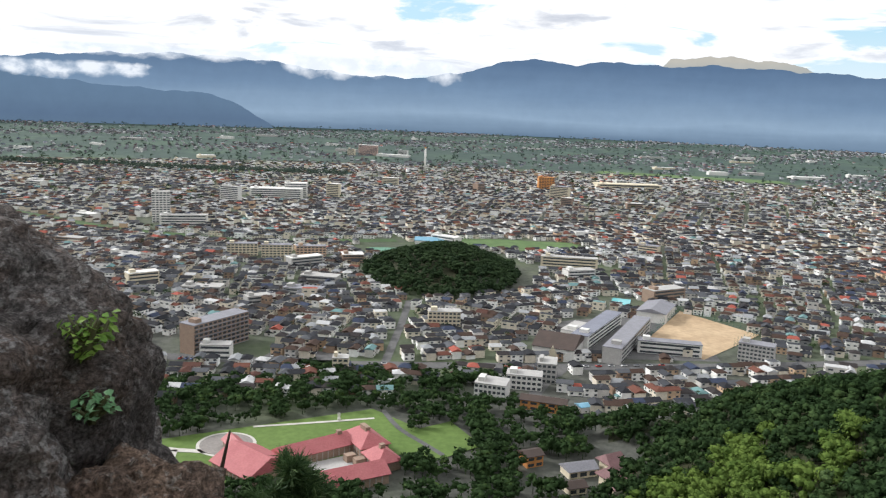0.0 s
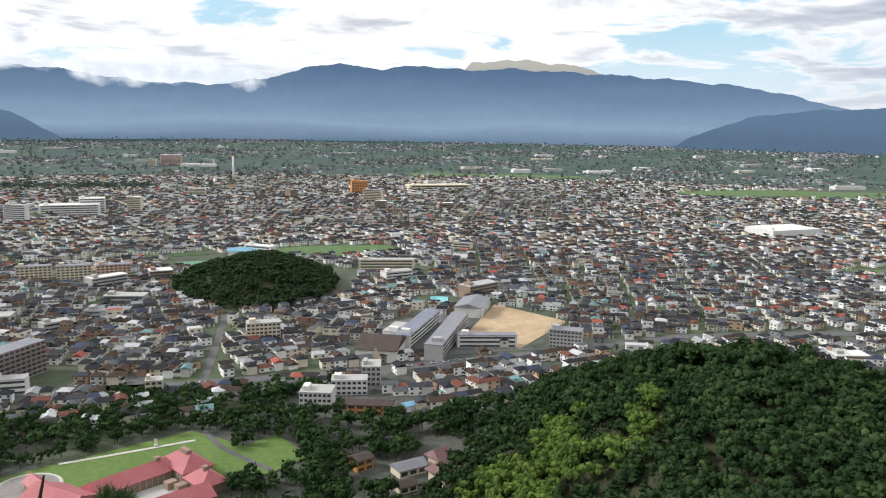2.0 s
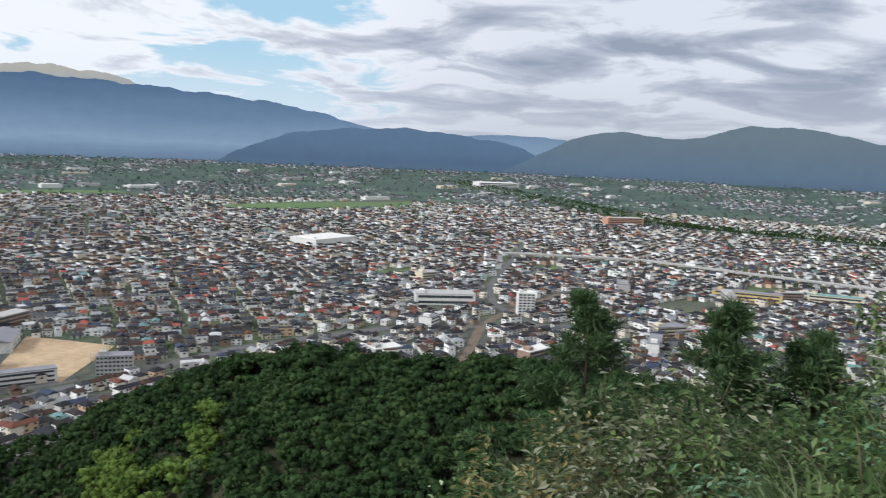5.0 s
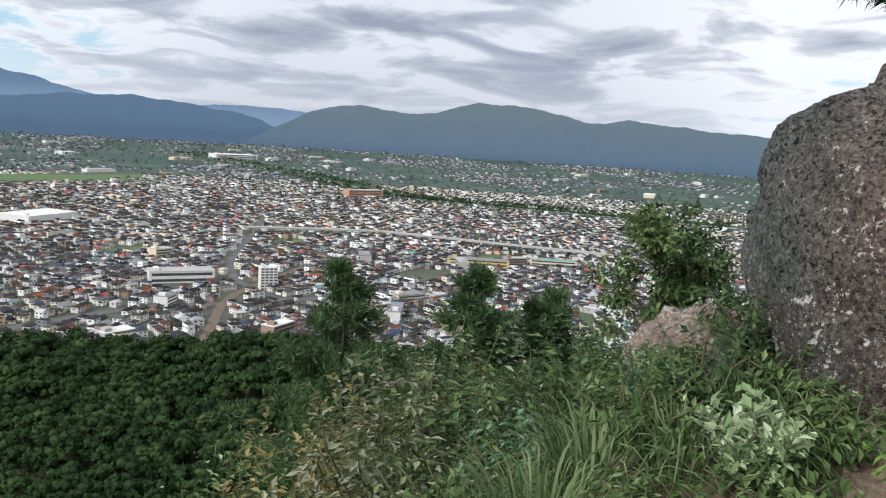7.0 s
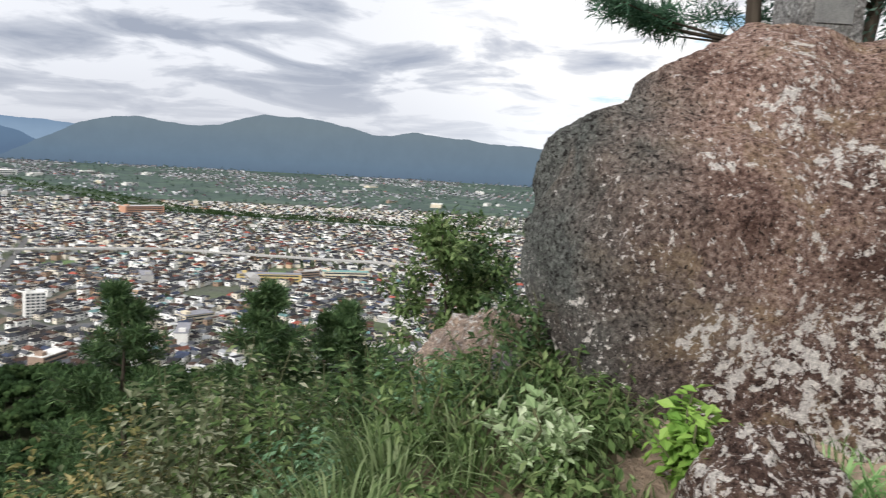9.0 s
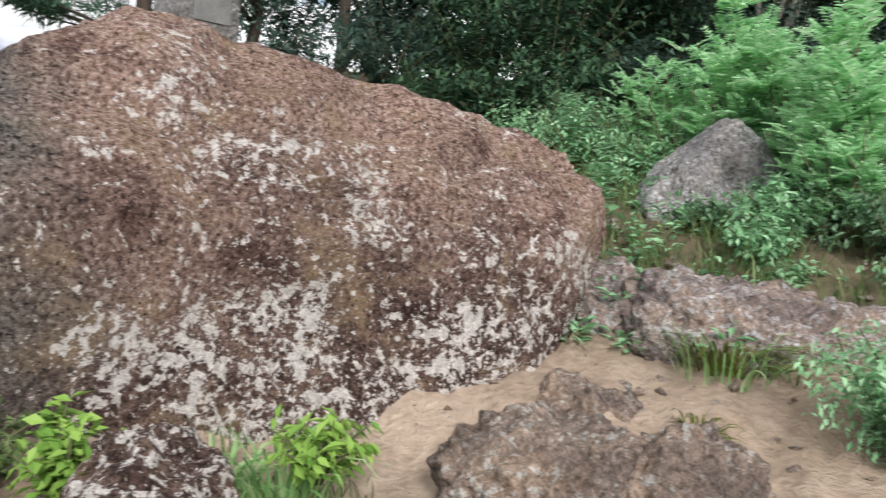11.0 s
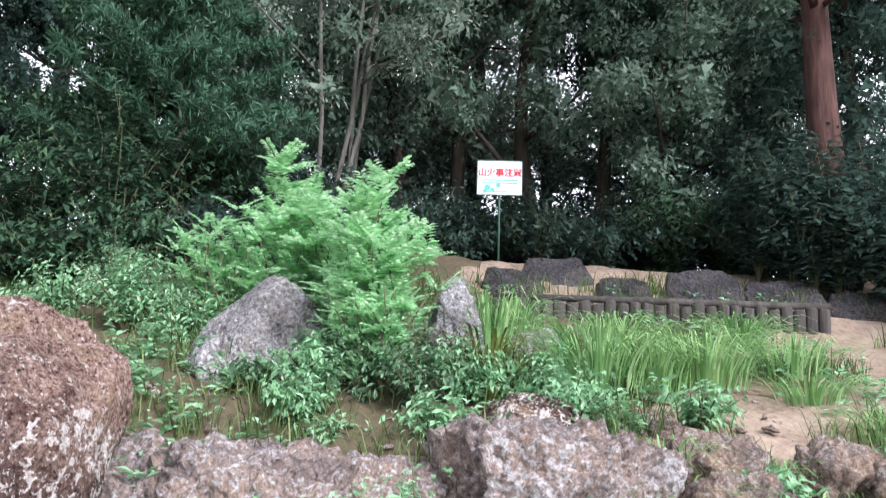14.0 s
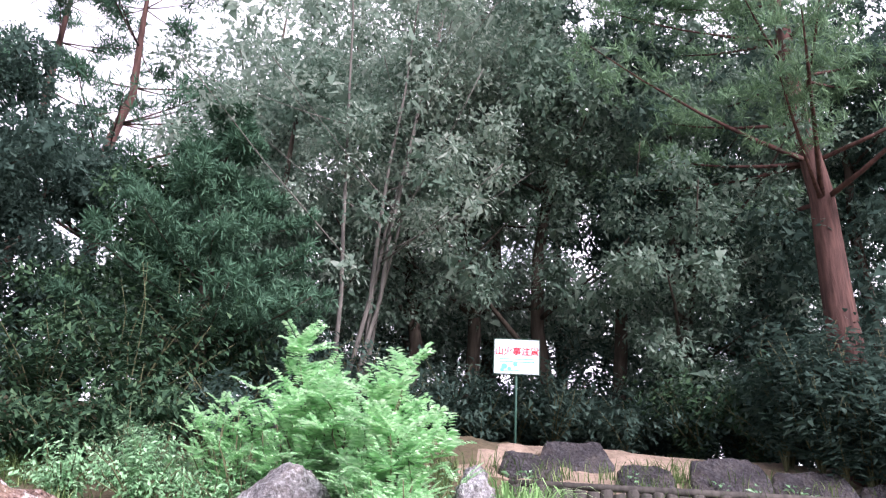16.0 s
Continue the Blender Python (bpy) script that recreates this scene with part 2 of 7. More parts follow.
def sandy_material():
    m, nt, p = mat("sandy_summit_soil", 0.95)
    a = tnoise(nt, 0.9, 6.0, 0.6)
    b2 = tnoise(nt, 14.0, 6.0, 0.65)
    c = ramp(nt, a, [(0.36, (0.12, 0.092, 0.062)), (0.50, (0.28, 0.205, 0.15)), (0.66, (0.46, 0.365, 0.285))])
    c = mixc(nt, 0.4, c, ramp(nt, b2, [(0.3, (0.15, 0.105, 0.075)), (0.55, (0.44, 0.34, 0.255)), (0.75, (0.60, 0.50, 0.40))]))
    nt.links.new(c, p.inputs["Base Color"])
    bump(nt, p, b2, 1.0, 0.05)
    return m


M_SOIL = sandy_material()
M_WEEDSOIL = noisy("weedy_dark_soil", (0.045, 0.042, 0.022), (0.15, 0.115, 0.07), 1.4, 0.95, bumpy=0.6, dist=0.03)


def rock_material(name, base, lichen, brown, amount=0.5, rough=0.95, grit=0.45):
    """Weathered volcanic rock: dark pitted ground colour, rusty stains, pale crusts of lichen."""
    m, nt, p = mat(name, rough, 0.0, 0.2)
    large = tnoise(nt, 1.1, 6.0, 0.65, 0.3)
    mid = tnoise(nt, 3.6, 9.0, 0.72, 0.3)
    fine = tnoise(nt, 34.0, 8.0, 0.75)
    spots = tnoise(nt, 24.0, 6.0, 0.68, 0.15)
    c = ramp(nt, fine, [(0.32, tuple(v * 0.22 for v in base)), (0.5, base), (0.68, tuple(min(1, v * 1.9) for v in base))])
    c = mixc(nt, ramp(nt, mid, [(0.42, 0.0), (0.62, 0.85)]), c, mixc(nt, ramp(nt, fine, [(0.35, 0.0), (0.65, 1.0)]), tuple(v * 0.4 for v in brown), brown))
    sep_n = nt.nodes.new("ShaderNodeMath")
    sep_n.operation = "MULTIPLY_ADD"
    nt.links.new(large, sep_n.inputs[0])
    sep_n.inputs[1].default_value = 0.55
    nt.links.new(spots, sep_n.inputs[2])
    crust = ramp(nt, sep_n.outputs[0], [(0.885 - 0.09 * amount, 0.0), (0.935 - 0.09 * amount, 1.0)])
    c = mixc(nt, crust, c, mixc(nt, ramp(nt, fine, [(0.3, 0.0), (0.7, 1.0)]), tuple(v * 0.55 for v in lichen), lichen))
    dark_f = tnoise(nt, 1.9, 7.0, 0.7, 0.2)
    c = mixc(nt, ramp(nt, dark_f, [(0.40, 0.75), (0.56, 0.0)]), c, mixc(nt, 1.0, c, (0.40, 0.38, 0.38), "MULTIPLY"))
    c = mixc(nt, grit, c, mixc(nt, 1.0, c, ramp(nt, tnoise(nt, 80.0, 6.0, 0.7), [(0.36, 0.3), (0.5, 0.95), (0.64, 1.6)]), "MULTIPLY"))
    nt.links.new(c, p.inputs["Base Color"])
    v = nt.nodes.new("ShaderNodeTexVoronoi")
    v.inputs["Scale"].default_value = 21.0
    tc = nt.nodes.new("ShaderNodeTexCoord")
    nt.links.new(tc.outputs["Object"], v.inputs["Vector"])
    h = mixc(nt, 0.35, mixc(nt, 0.5, mid, fine), v.outputs["Distance"])
    bump(nt, p, h, 1.0, 0.10)
    return m




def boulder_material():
    """The great boulder: dark brown low down, paler and reddish towards the top, grey-green towards +y; white lichen,
    thinner on top and at +y.
    """
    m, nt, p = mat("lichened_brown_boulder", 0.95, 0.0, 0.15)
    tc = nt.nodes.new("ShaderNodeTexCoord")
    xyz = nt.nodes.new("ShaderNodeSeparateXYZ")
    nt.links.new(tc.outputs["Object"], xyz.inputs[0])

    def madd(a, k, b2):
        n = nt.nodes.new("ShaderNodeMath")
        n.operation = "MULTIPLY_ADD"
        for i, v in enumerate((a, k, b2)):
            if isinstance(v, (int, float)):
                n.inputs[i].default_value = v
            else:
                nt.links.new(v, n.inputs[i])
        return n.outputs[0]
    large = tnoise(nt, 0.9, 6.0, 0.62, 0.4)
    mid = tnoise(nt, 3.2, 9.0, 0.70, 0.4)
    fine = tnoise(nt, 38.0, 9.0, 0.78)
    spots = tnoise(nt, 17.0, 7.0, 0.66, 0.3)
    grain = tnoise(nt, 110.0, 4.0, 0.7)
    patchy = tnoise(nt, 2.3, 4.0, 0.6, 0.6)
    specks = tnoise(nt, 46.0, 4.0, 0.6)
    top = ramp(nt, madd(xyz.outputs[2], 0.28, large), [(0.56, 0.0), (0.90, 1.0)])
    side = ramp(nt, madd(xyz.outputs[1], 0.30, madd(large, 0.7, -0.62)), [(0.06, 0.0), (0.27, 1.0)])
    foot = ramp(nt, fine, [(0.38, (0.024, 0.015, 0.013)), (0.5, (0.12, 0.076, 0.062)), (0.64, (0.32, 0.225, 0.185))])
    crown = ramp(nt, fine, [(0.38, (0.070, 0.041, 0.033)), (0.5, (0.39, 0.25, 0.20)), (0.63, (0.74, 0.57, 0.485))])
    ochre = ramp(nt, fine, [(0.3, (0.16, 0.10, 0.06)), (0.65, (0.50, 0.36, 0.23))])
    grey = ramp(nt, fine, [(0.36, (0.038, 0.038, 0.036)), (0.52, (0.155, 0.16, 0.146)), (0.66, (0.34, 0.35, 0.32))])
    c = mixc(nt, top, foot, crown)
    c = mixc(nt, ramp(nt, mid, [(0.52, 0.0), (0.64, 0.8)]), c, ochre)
    # crevice shade put into the colour where the mid relief is low
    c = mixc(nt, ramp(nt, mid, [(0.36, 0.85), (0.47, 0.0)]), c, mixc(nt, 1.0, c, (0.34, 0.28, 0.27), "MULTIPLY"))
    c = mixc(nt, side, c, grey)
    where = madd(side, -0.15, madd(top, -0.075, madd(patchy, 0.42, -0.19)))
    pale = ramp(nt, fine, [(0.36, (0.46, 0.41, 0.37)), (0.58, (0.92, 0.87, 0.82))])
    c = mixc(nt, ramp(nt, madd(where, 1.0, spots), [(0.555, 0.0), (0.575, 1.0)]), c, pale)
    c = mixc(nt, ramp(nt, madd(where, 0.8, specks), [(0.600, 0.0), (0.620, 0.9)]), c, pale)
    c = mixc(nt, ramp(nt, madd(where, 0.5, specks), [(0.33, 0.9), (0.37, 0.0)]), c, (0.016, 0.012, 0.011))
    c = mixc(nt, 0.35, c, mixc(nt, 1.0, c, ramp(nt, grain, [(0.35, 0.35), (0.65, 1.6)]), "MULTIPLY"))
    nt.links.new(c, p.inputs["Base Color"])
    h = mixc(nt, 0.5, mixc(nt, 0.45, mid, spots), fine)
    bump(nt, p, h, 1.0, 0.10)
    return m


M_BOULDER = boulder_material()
M_LEDGEROCK = rock_material("pale_orange_ledge_rock", (0.32, 0.265, 0.245), (0.70, 0.68, 0.67), (0.48, 0.35, 0.27), 1.0)
M_GREYROCK = rock_material("grey_weathered_rock", (0.19, 0.185, 0.18), (0.66, 0.68, 0.67), (0.24, 0.20, 0.165), 0.75)
M_RUSTROCK = rock_material("rusty_summit_rock", (0.30, 0.24, 0.205), (0.66, 0.63, 0.58), (0.50, 0.36, 0.26), 0.85)
M_PALEROCK = rock_material("pale_grey_rock", (0.36, 0.355, 0.36), (0.66, 0.66, 0.66), (0.36, 0.32, 0.29), 0.7)
M_DARKROCK = rock_material("dark_shaded_rock", (0.17, 0.158, 0.155), (0.44, 0.42, 0.41), (0.27, 0.20, 0.165), 0.95, grit=0.95)
M_BROWNROCK = rock_material("brown_pitted_rock", (0.24, 0.175, 0.14), (0.50, 0.44, 0.39), (0.34, 0.23, 0.165), 0.7, grit=0.95)

# ---------------- the land ----------------
PLAIN_Z = -168.0


def wobble(x, y, s, seed=0.0):
    """Smooth cheap relief, about -1 to 1."""
    return (np.sin(x * s + 1.3 + seed) * np.cos(y * s * 1.17 - 0.7 + seed * 2) + 0.5 * np.sin(x * s * 2.3 - y * s * 1.9 + 2.1 + seed)
            + 0.3 * np.sin(x * s * 4.7 + y * s * 3.9 + seed * 3)) / 1.6


def smax(a, b, k):
    h = np.clip(0.5 + 0.5 * (a - b) / k, 0, 1)
    return b + (a - b) * h + k * h * (1 - h)


def height(x, y):
    """The ground's height: a rocky summit, its steep flank, a wooded spur, the plain."""
    x, y = np.asarray(x, float), np.asarray(y, float)
    r = np.hypot(x, y) + 1e-6
    az = np.degrees(np.arctan2(-x, y))
    # the summit: rises to the south-east behind the viewer
    s = 0.574 * x - 0.819 * y
    top = np.interp(s, [-40, -3, 0, 2, 3.5, 4.3, 5.2, 6.5, 8.5, 8.9, 10.2, 12, 30],
                    [-8, -0.2, 0.0, 0.28, 0.55, 0.76, 1.12, 1.48, 1.98, 2.3, 2.95, 3.2, 3.9])
    top = top - 0.24 * np.exp(-(((x - 3.0) / 0.75) ** 2 + ((y + 1.15) / 1.25) ** 2)) + 0.05 * wobble(x, y, 2.3) + 0.03 * wobble(x, y, 6.1, 2.0)
    u = 0.95 * y + 0.30 * x - 1.75
    drop = 0.74 * np.maximum(u, 0) + 0.35 * np.minimum(np.maximum(u, 0), 6)
    back = 0.6 * np.maximum(r - 45, 0)
    cone = top - drop - np.where(u < 0, back, 0) + np.clip(r / 40, 0, 1) * 3 * wobble(x, y, 0.045)
    # the wooded spur
    el = np.interp(az, [-110, -75, -52, -46, -42, -36, -30, -25, -19, -14.5, -10, -4.6, 0, 12],
                   [-19, -15.6, -14.9, -15.1, -14.7, -14.4, -15.2, -16.7, -17.9, -19.0, -21.4, -22.9, -24.5, -32])
    rc = np.interp(az, [-90, -50, -36, -20, -10, 0], [270, 290, 300, 350, 390, 380])
    crest = 1.6 + rc * np.tan(np.radians(el)) - 8.0
    spur = crest - np.where(r < rc, 0.10 * (rc - r) + 0.0004 * (rc - r) ** 2, 0.5 * (r - rc)) + 2.5 * wobble(x, y, 0.035, 1.0)
    spur = np.where((az > 14) | (az < -115), -400, spur)
    # the mound in the town
    mx, my = (x + 6) / 78, (y - 812) / 118
    mound = PLAIN_Z - 8 + (31 + 5 * np.tanh((x - 5) / 30)) * np.exp(-(mx * mx + my * my) * 1.25)
    spur = np.where(np.hypot(x - 83, y - 352) < 60, spur - 40 * np.clip(1.6 - np.hypot((x - 80) / 34, (y - 352) / 30), 0, 1), spur)
    flat_z = PLAIN_Z + 22 * np.clip((r - 2500) / 2400, 0, 1) ** 1.5
    return smax(smax(smax(cone, spur, 8.0), mound, 3.0), flat_z, 3.0)


def hz(x, y):
    return float(height(x, y))


def mesh_object(name, verts, faces, mats, slots=None, smooth=False, parent=None):
    me = bpy.data.meshes.new(name)
    me.from_pydata([tuple(map(float, v)) for v in verts] if not isinstance(verts, list) else verts, [],
                   faces if isinstance(faces, list) else faces.tolist())
    for m in mats:
        me.materials.append(m)
    if slots is not None:
        me.polygons.foreach_set("material_index", np.asarray(slots, dtype=np.int32))
    if smooth:
        me.polygons.foreach_set("use_smooth", np.ones(len(me.polygons), dtype=bool))
    me.update()
    ob = new(name, me)
    if parent:
        ob.parent = parent
    return ob


def build_ground():
    na, nr = 380, 210
    az = np.concatenate([np.linspace(-160, 40, 310, endpoint=False), np.linspace(40, 200, 70, endpoint=False)])
    rad = 0.35 * (4950 / 0.35) ** (np.arange(nr) / (nr - 1))
    A, Rr = np.meshgrid(np.radians(az), rad, indexing="ij")
    X, Y = -np.sin(A) * Rr, np.cos(A) * Rr
    Z = height(X, Y)
    Z = Z + np.where(Rr < 12, 0.02 * wobble(X, Y, 17.0, 3.0) + 0.012 * wobble(X, Y, 41.0, 1.0), 0)
    verts = np.stack([X, Y, Z], -1).reshape(-1, 3).tolist() + [(0.0, 0.0, hz(0, 0))]
    i, j = np.meshgrid(np.arange(na), np.arange(nr - 1), indexing="ij")
    i2 = (i + 1) % na
    quads = np.stack([i * nr + j, i * nr + j + 1, i2 * nr + j + 1, i2 * nr + j], -1).reshape(-1, 4)
    # from the outside of the ring the order turns the faces up
    rm, zm = Rr[:, :-1].reshape(-1), Z[:, :-1].reshape(-1)
    slots = np.where(zm > PLAIN_Z + 4, 1, 0)
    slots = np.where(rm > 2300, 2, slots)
    slots = np.where(rm < 13, 3, slots)
    sm = (0.574 * X - 0.819 * Y)[:, :-1].reshape(-1)
    weedy = ((sm > 4.4 + 0.5 * wobble(X, Y, 1.7)[:, :-1].reshape(-1)) & (sm < 8.6)) | (sm < 0.9) | ((sm >= 8.6) & (X[:, :-1].reshape(-1) > 4.7))
    weedy |= Y[:, :-1].reshape(-1) > 0.12
    weedy &= ~((X[:, :-1].reshape(-1) < 1.5) & (sm > 3.5))
    slots = np.where((slots == 3) & weedy, 4, slots)
    faces = quads[:, ::-1].tolist() + [(na * nr, k * nr, ((k + 1) % na) * nr) for k in range(na)]
    ob = mesh_object("ground", verts, faces, [M_PLAIN, M_HILLFLOOR, M_COUNTRY, M_SOIL, M_WEEDSOIL], list(slots) + [4] * na, True)
    return tagged(ob, "sandy summit, wooded slope and broad valley floor", "ground", kind="structure")


build_ground()


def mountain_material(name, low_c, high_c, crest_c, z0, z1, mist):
    """Distance: hills far behind all else, haze and mist painted into a glowing colour by height."""
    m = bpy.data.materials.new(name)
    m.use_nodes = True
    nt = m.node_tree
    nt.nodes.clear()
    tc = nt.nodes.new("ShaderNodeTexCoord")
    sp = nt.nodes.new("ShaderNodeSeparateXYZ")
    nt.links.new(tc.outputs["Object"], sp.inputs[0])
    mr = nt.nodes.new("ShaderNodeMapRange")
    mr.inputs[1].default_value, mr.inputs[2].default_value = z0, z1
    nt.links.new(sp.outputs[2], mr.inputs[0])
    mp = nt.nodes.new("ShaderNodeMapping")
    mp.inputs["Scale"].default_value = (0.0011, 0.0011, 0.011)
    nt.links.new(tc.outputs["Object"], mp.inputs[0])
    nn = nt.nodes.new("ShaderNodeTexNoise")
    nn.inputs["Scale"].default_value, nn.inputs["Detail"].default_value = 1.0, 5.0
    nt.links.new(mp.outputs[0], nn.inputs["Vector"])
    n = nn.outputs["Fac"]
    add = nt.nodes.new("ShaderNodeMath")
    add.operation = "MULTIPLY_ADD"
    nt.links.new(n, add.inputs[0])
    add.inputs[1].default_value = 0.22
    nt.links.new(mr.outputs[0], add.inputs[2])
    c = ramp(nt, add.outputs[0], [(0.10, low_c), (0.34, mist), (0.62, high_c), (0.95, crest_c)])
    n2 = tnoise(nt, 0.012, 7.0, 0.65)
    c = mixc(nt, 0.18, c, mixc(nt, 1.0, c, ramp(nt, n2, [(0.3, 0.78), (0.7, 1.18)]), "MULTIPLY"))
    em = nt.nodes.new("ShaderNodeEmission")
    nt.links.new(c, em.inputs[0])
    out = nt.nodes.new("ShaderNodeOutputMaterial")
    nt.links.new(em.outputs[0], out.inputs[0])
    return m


def ridge(name, dist, keys, rough, seed, material, label):
    """A range of mountains: a few heights (heading, elevation) joined softly, with a rugged crest and spurs."""
    az0, az1 = keys[0][0], keys[-1][0]
    na, nh = 600, 14
    az = np.linspace(az0, az1, na)
    el = np.interp(az, [k[0] for k in keys], [k[1] for k in keys])
    soft = np.exp(-0.5 * (np.arange(-12, 13) / 5.0) ** 2)
    el = np.convolve(np.pad(el, 12, mode="edge"), soft / soft.sum(), mode="valid")
    el = el + rough * sum(np.sin(az * f + seed * (i + 1)) / f for i, f in enumerate((1.7, 3.1, 5.3, 9.7, 17.0, 31.0)))
    verts, faces = [], []
    foot = -2.8
    for i in range(na):
        a = math.radians(az[i])
        for j in range(nh):
            f = j / (nh - 1)
            spur = 30 * (1 - f) * f * (math.sin(az[i] * 2.9 + seed) + 0.6 * math.sin(az[i] * 7.3 + 2 * seed + f * 3))
            d = dist - 60 * (1 - f) + spur
            e = foot + (el[i] - foot) * f
            verts.append((-math.sin(a) * d, math.cos(a) * d, 1.6 + d * math.tan(math.radians(e))))
    for i in range(na - 1):
        for j in range(nh - 1):
            faces.append((i * nh + j, i * nh + j + 1, (i + 1) * nh + j + 1, (i + 1) * nh + j))
    return tagged(mesh_object(name, verts, faces, [material], None, True), label, "mountains", kind="structure")


def z_at(dist, e):
    return 1.6 + dist * math.tan(math.radians(e))


# blue haze and the sun on the peaks are in these emission colours
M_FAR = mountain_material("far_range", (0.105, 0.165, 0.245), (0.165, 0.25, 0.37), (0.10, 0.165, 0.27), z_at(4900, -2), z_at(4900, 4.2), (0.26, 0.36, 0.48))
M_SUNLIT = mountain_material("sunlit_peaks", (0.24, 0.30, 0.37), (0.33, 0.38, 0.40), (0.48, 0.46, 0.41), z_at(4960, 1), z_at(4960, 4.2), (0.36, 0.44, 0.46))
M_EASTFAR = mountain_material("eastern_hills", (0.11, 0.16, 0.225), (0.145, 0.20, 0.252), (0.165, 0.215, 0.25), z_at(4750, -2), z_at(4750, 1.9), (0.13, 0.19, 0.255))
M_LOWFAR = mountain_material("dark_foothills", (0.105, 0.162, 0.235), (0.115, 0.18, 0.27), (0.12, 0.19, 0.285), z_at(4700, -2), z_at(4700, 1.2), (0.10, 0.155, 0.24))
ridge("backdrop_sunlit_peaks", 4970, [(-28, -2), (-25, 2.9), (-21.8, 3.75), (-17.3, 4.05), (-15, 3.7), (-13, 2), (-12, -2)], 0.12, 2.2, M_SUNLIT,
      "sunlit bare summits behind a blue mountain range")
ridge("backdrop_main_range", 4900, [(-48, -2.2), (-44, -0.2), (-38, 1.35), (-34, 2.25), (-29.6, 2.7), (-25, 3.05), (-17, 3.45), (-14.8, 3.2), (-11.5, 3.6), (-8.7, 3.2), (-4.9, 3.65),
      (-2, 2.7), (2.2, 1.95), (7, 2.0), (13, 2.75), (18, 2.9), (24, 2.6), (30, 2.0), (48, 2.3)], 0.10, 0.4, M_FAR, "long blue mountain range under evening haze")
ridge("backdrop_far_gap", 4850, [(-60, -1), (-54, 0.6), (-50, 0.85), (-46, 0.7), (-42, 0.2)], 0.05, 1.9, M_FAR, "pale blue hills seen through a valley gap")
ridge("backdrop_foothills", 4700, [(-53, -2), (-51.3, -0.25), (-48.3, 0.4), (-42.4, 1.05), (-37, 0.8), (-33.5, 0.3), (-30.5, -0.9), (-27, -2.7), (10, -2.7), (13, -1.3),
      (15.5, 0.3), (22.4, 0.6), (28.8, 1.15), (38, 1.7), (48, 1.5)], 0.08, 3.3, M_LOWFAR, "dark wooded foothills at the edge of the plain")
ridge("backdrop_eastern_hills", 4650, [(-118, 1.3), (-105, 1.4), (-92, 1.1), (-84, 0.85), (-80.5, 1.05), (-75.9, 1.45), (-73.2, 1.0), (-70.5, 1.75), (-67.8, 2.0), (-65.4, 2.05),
      (-63.4, 1.5), (-61.4, 0.9), (-58.8, 1.2), (-56.2, 1.4), (-54.2, 0.9), (-51.9, -0.15), (-49, -1.8)], 0.07, 5.1, M_EASTFAR, "green-grey wooded hills closing the valley")


def cloud_material(seed):
    """Soft bright cloud lying along a ridge, ragged at its edges; its daylight brightness is emission."""
    m = bpy.data.materials.new("ridge_cloud")
    m.use_nodes = True
    nt = m.node_tree
    nt.nodes.clear()
    uv = nt.nodes.new("ShaderNodeUVMap")
    sp = nt.nodes.new("ShaderNodeSeparateXYZ")
    nt.links.new(uv.outputs[0], sp.inputs[0])
    mp = nt.nodes.new("ShaderNodeMapping")
    mp.inputs["Scale"].default_value, mp.inputs["Location"].default_value = (9.0, 1.6, 1.0), (seed, seed * 0.7, 0)
    nt.links.new(uv.outputs[0], mp.inputs[0])
    n = nt.nodes.new("ShaderNodeTexNoise")
    n.inputs["Scale"].default_value, n.inputs["Detail"].default_value, n.inputs["Roughness"].default_value = 1.0, 7.0, 0.55
    nt.links.new(mp.outputs[0], n.inputs["Vector"])

    def op(kind, a, b2):
        q = nt.nodes.new("ShaderNodeMath")
        q.operation = kind
        for k, v in enumerate((a, b2)):
            if isinstance(v, (int, float)):
                q.inputs[k].default_value = v
            else:
                nt.links.new(v, q.inputs[k])
        return q.outputs[0]
    ends = ramp(nt, sp.outputs[0], [(0.0, 0.0), (0.12, 1.0), (0.88, 1.0), (1.0, 0.0)])
    body = ramp(nt, sp.outputs[1], [(0.0, 0.0), (0.45, 1.0), (0.75, 1.0), (1.0, 0.0)])
    dense = op("ADD", op("MULTIPLY", op("MULTIPLY", ends, body), 0.62), op("SUBTRACT", n.outputs["Fac"], 0.5))
    alpha = ramp(nt, dense, [(0.28, 0.0), (0.66, 0.85)])
    em = nt.nodes.new("ShaderNodeEmission")
    nt.links.new(ramp(nt, n.outputs["Fac"], [(0.35, (0.56, 0.64, 0.74)), (0.6, (0.90, 0.93, 0.97))]), em.inputs[0])
    tr = nt.nodes.new("ShaderNodeBsdfTransparent")
    mx = nt.nodes.new("ShaderNodeMixShader")
    nt.links.new(alpha, mx.inputs[0])
    nt.links.new(tr.outputs[0], mx.inputs[1])
    nt.links.new(em.outputs[0], mx.inputs[2])
    out = nt.nodes.new("ShaderNodeOutputMaterial")
    nt.links.new(mx.outputs[0], out.inputs[0])
    return m


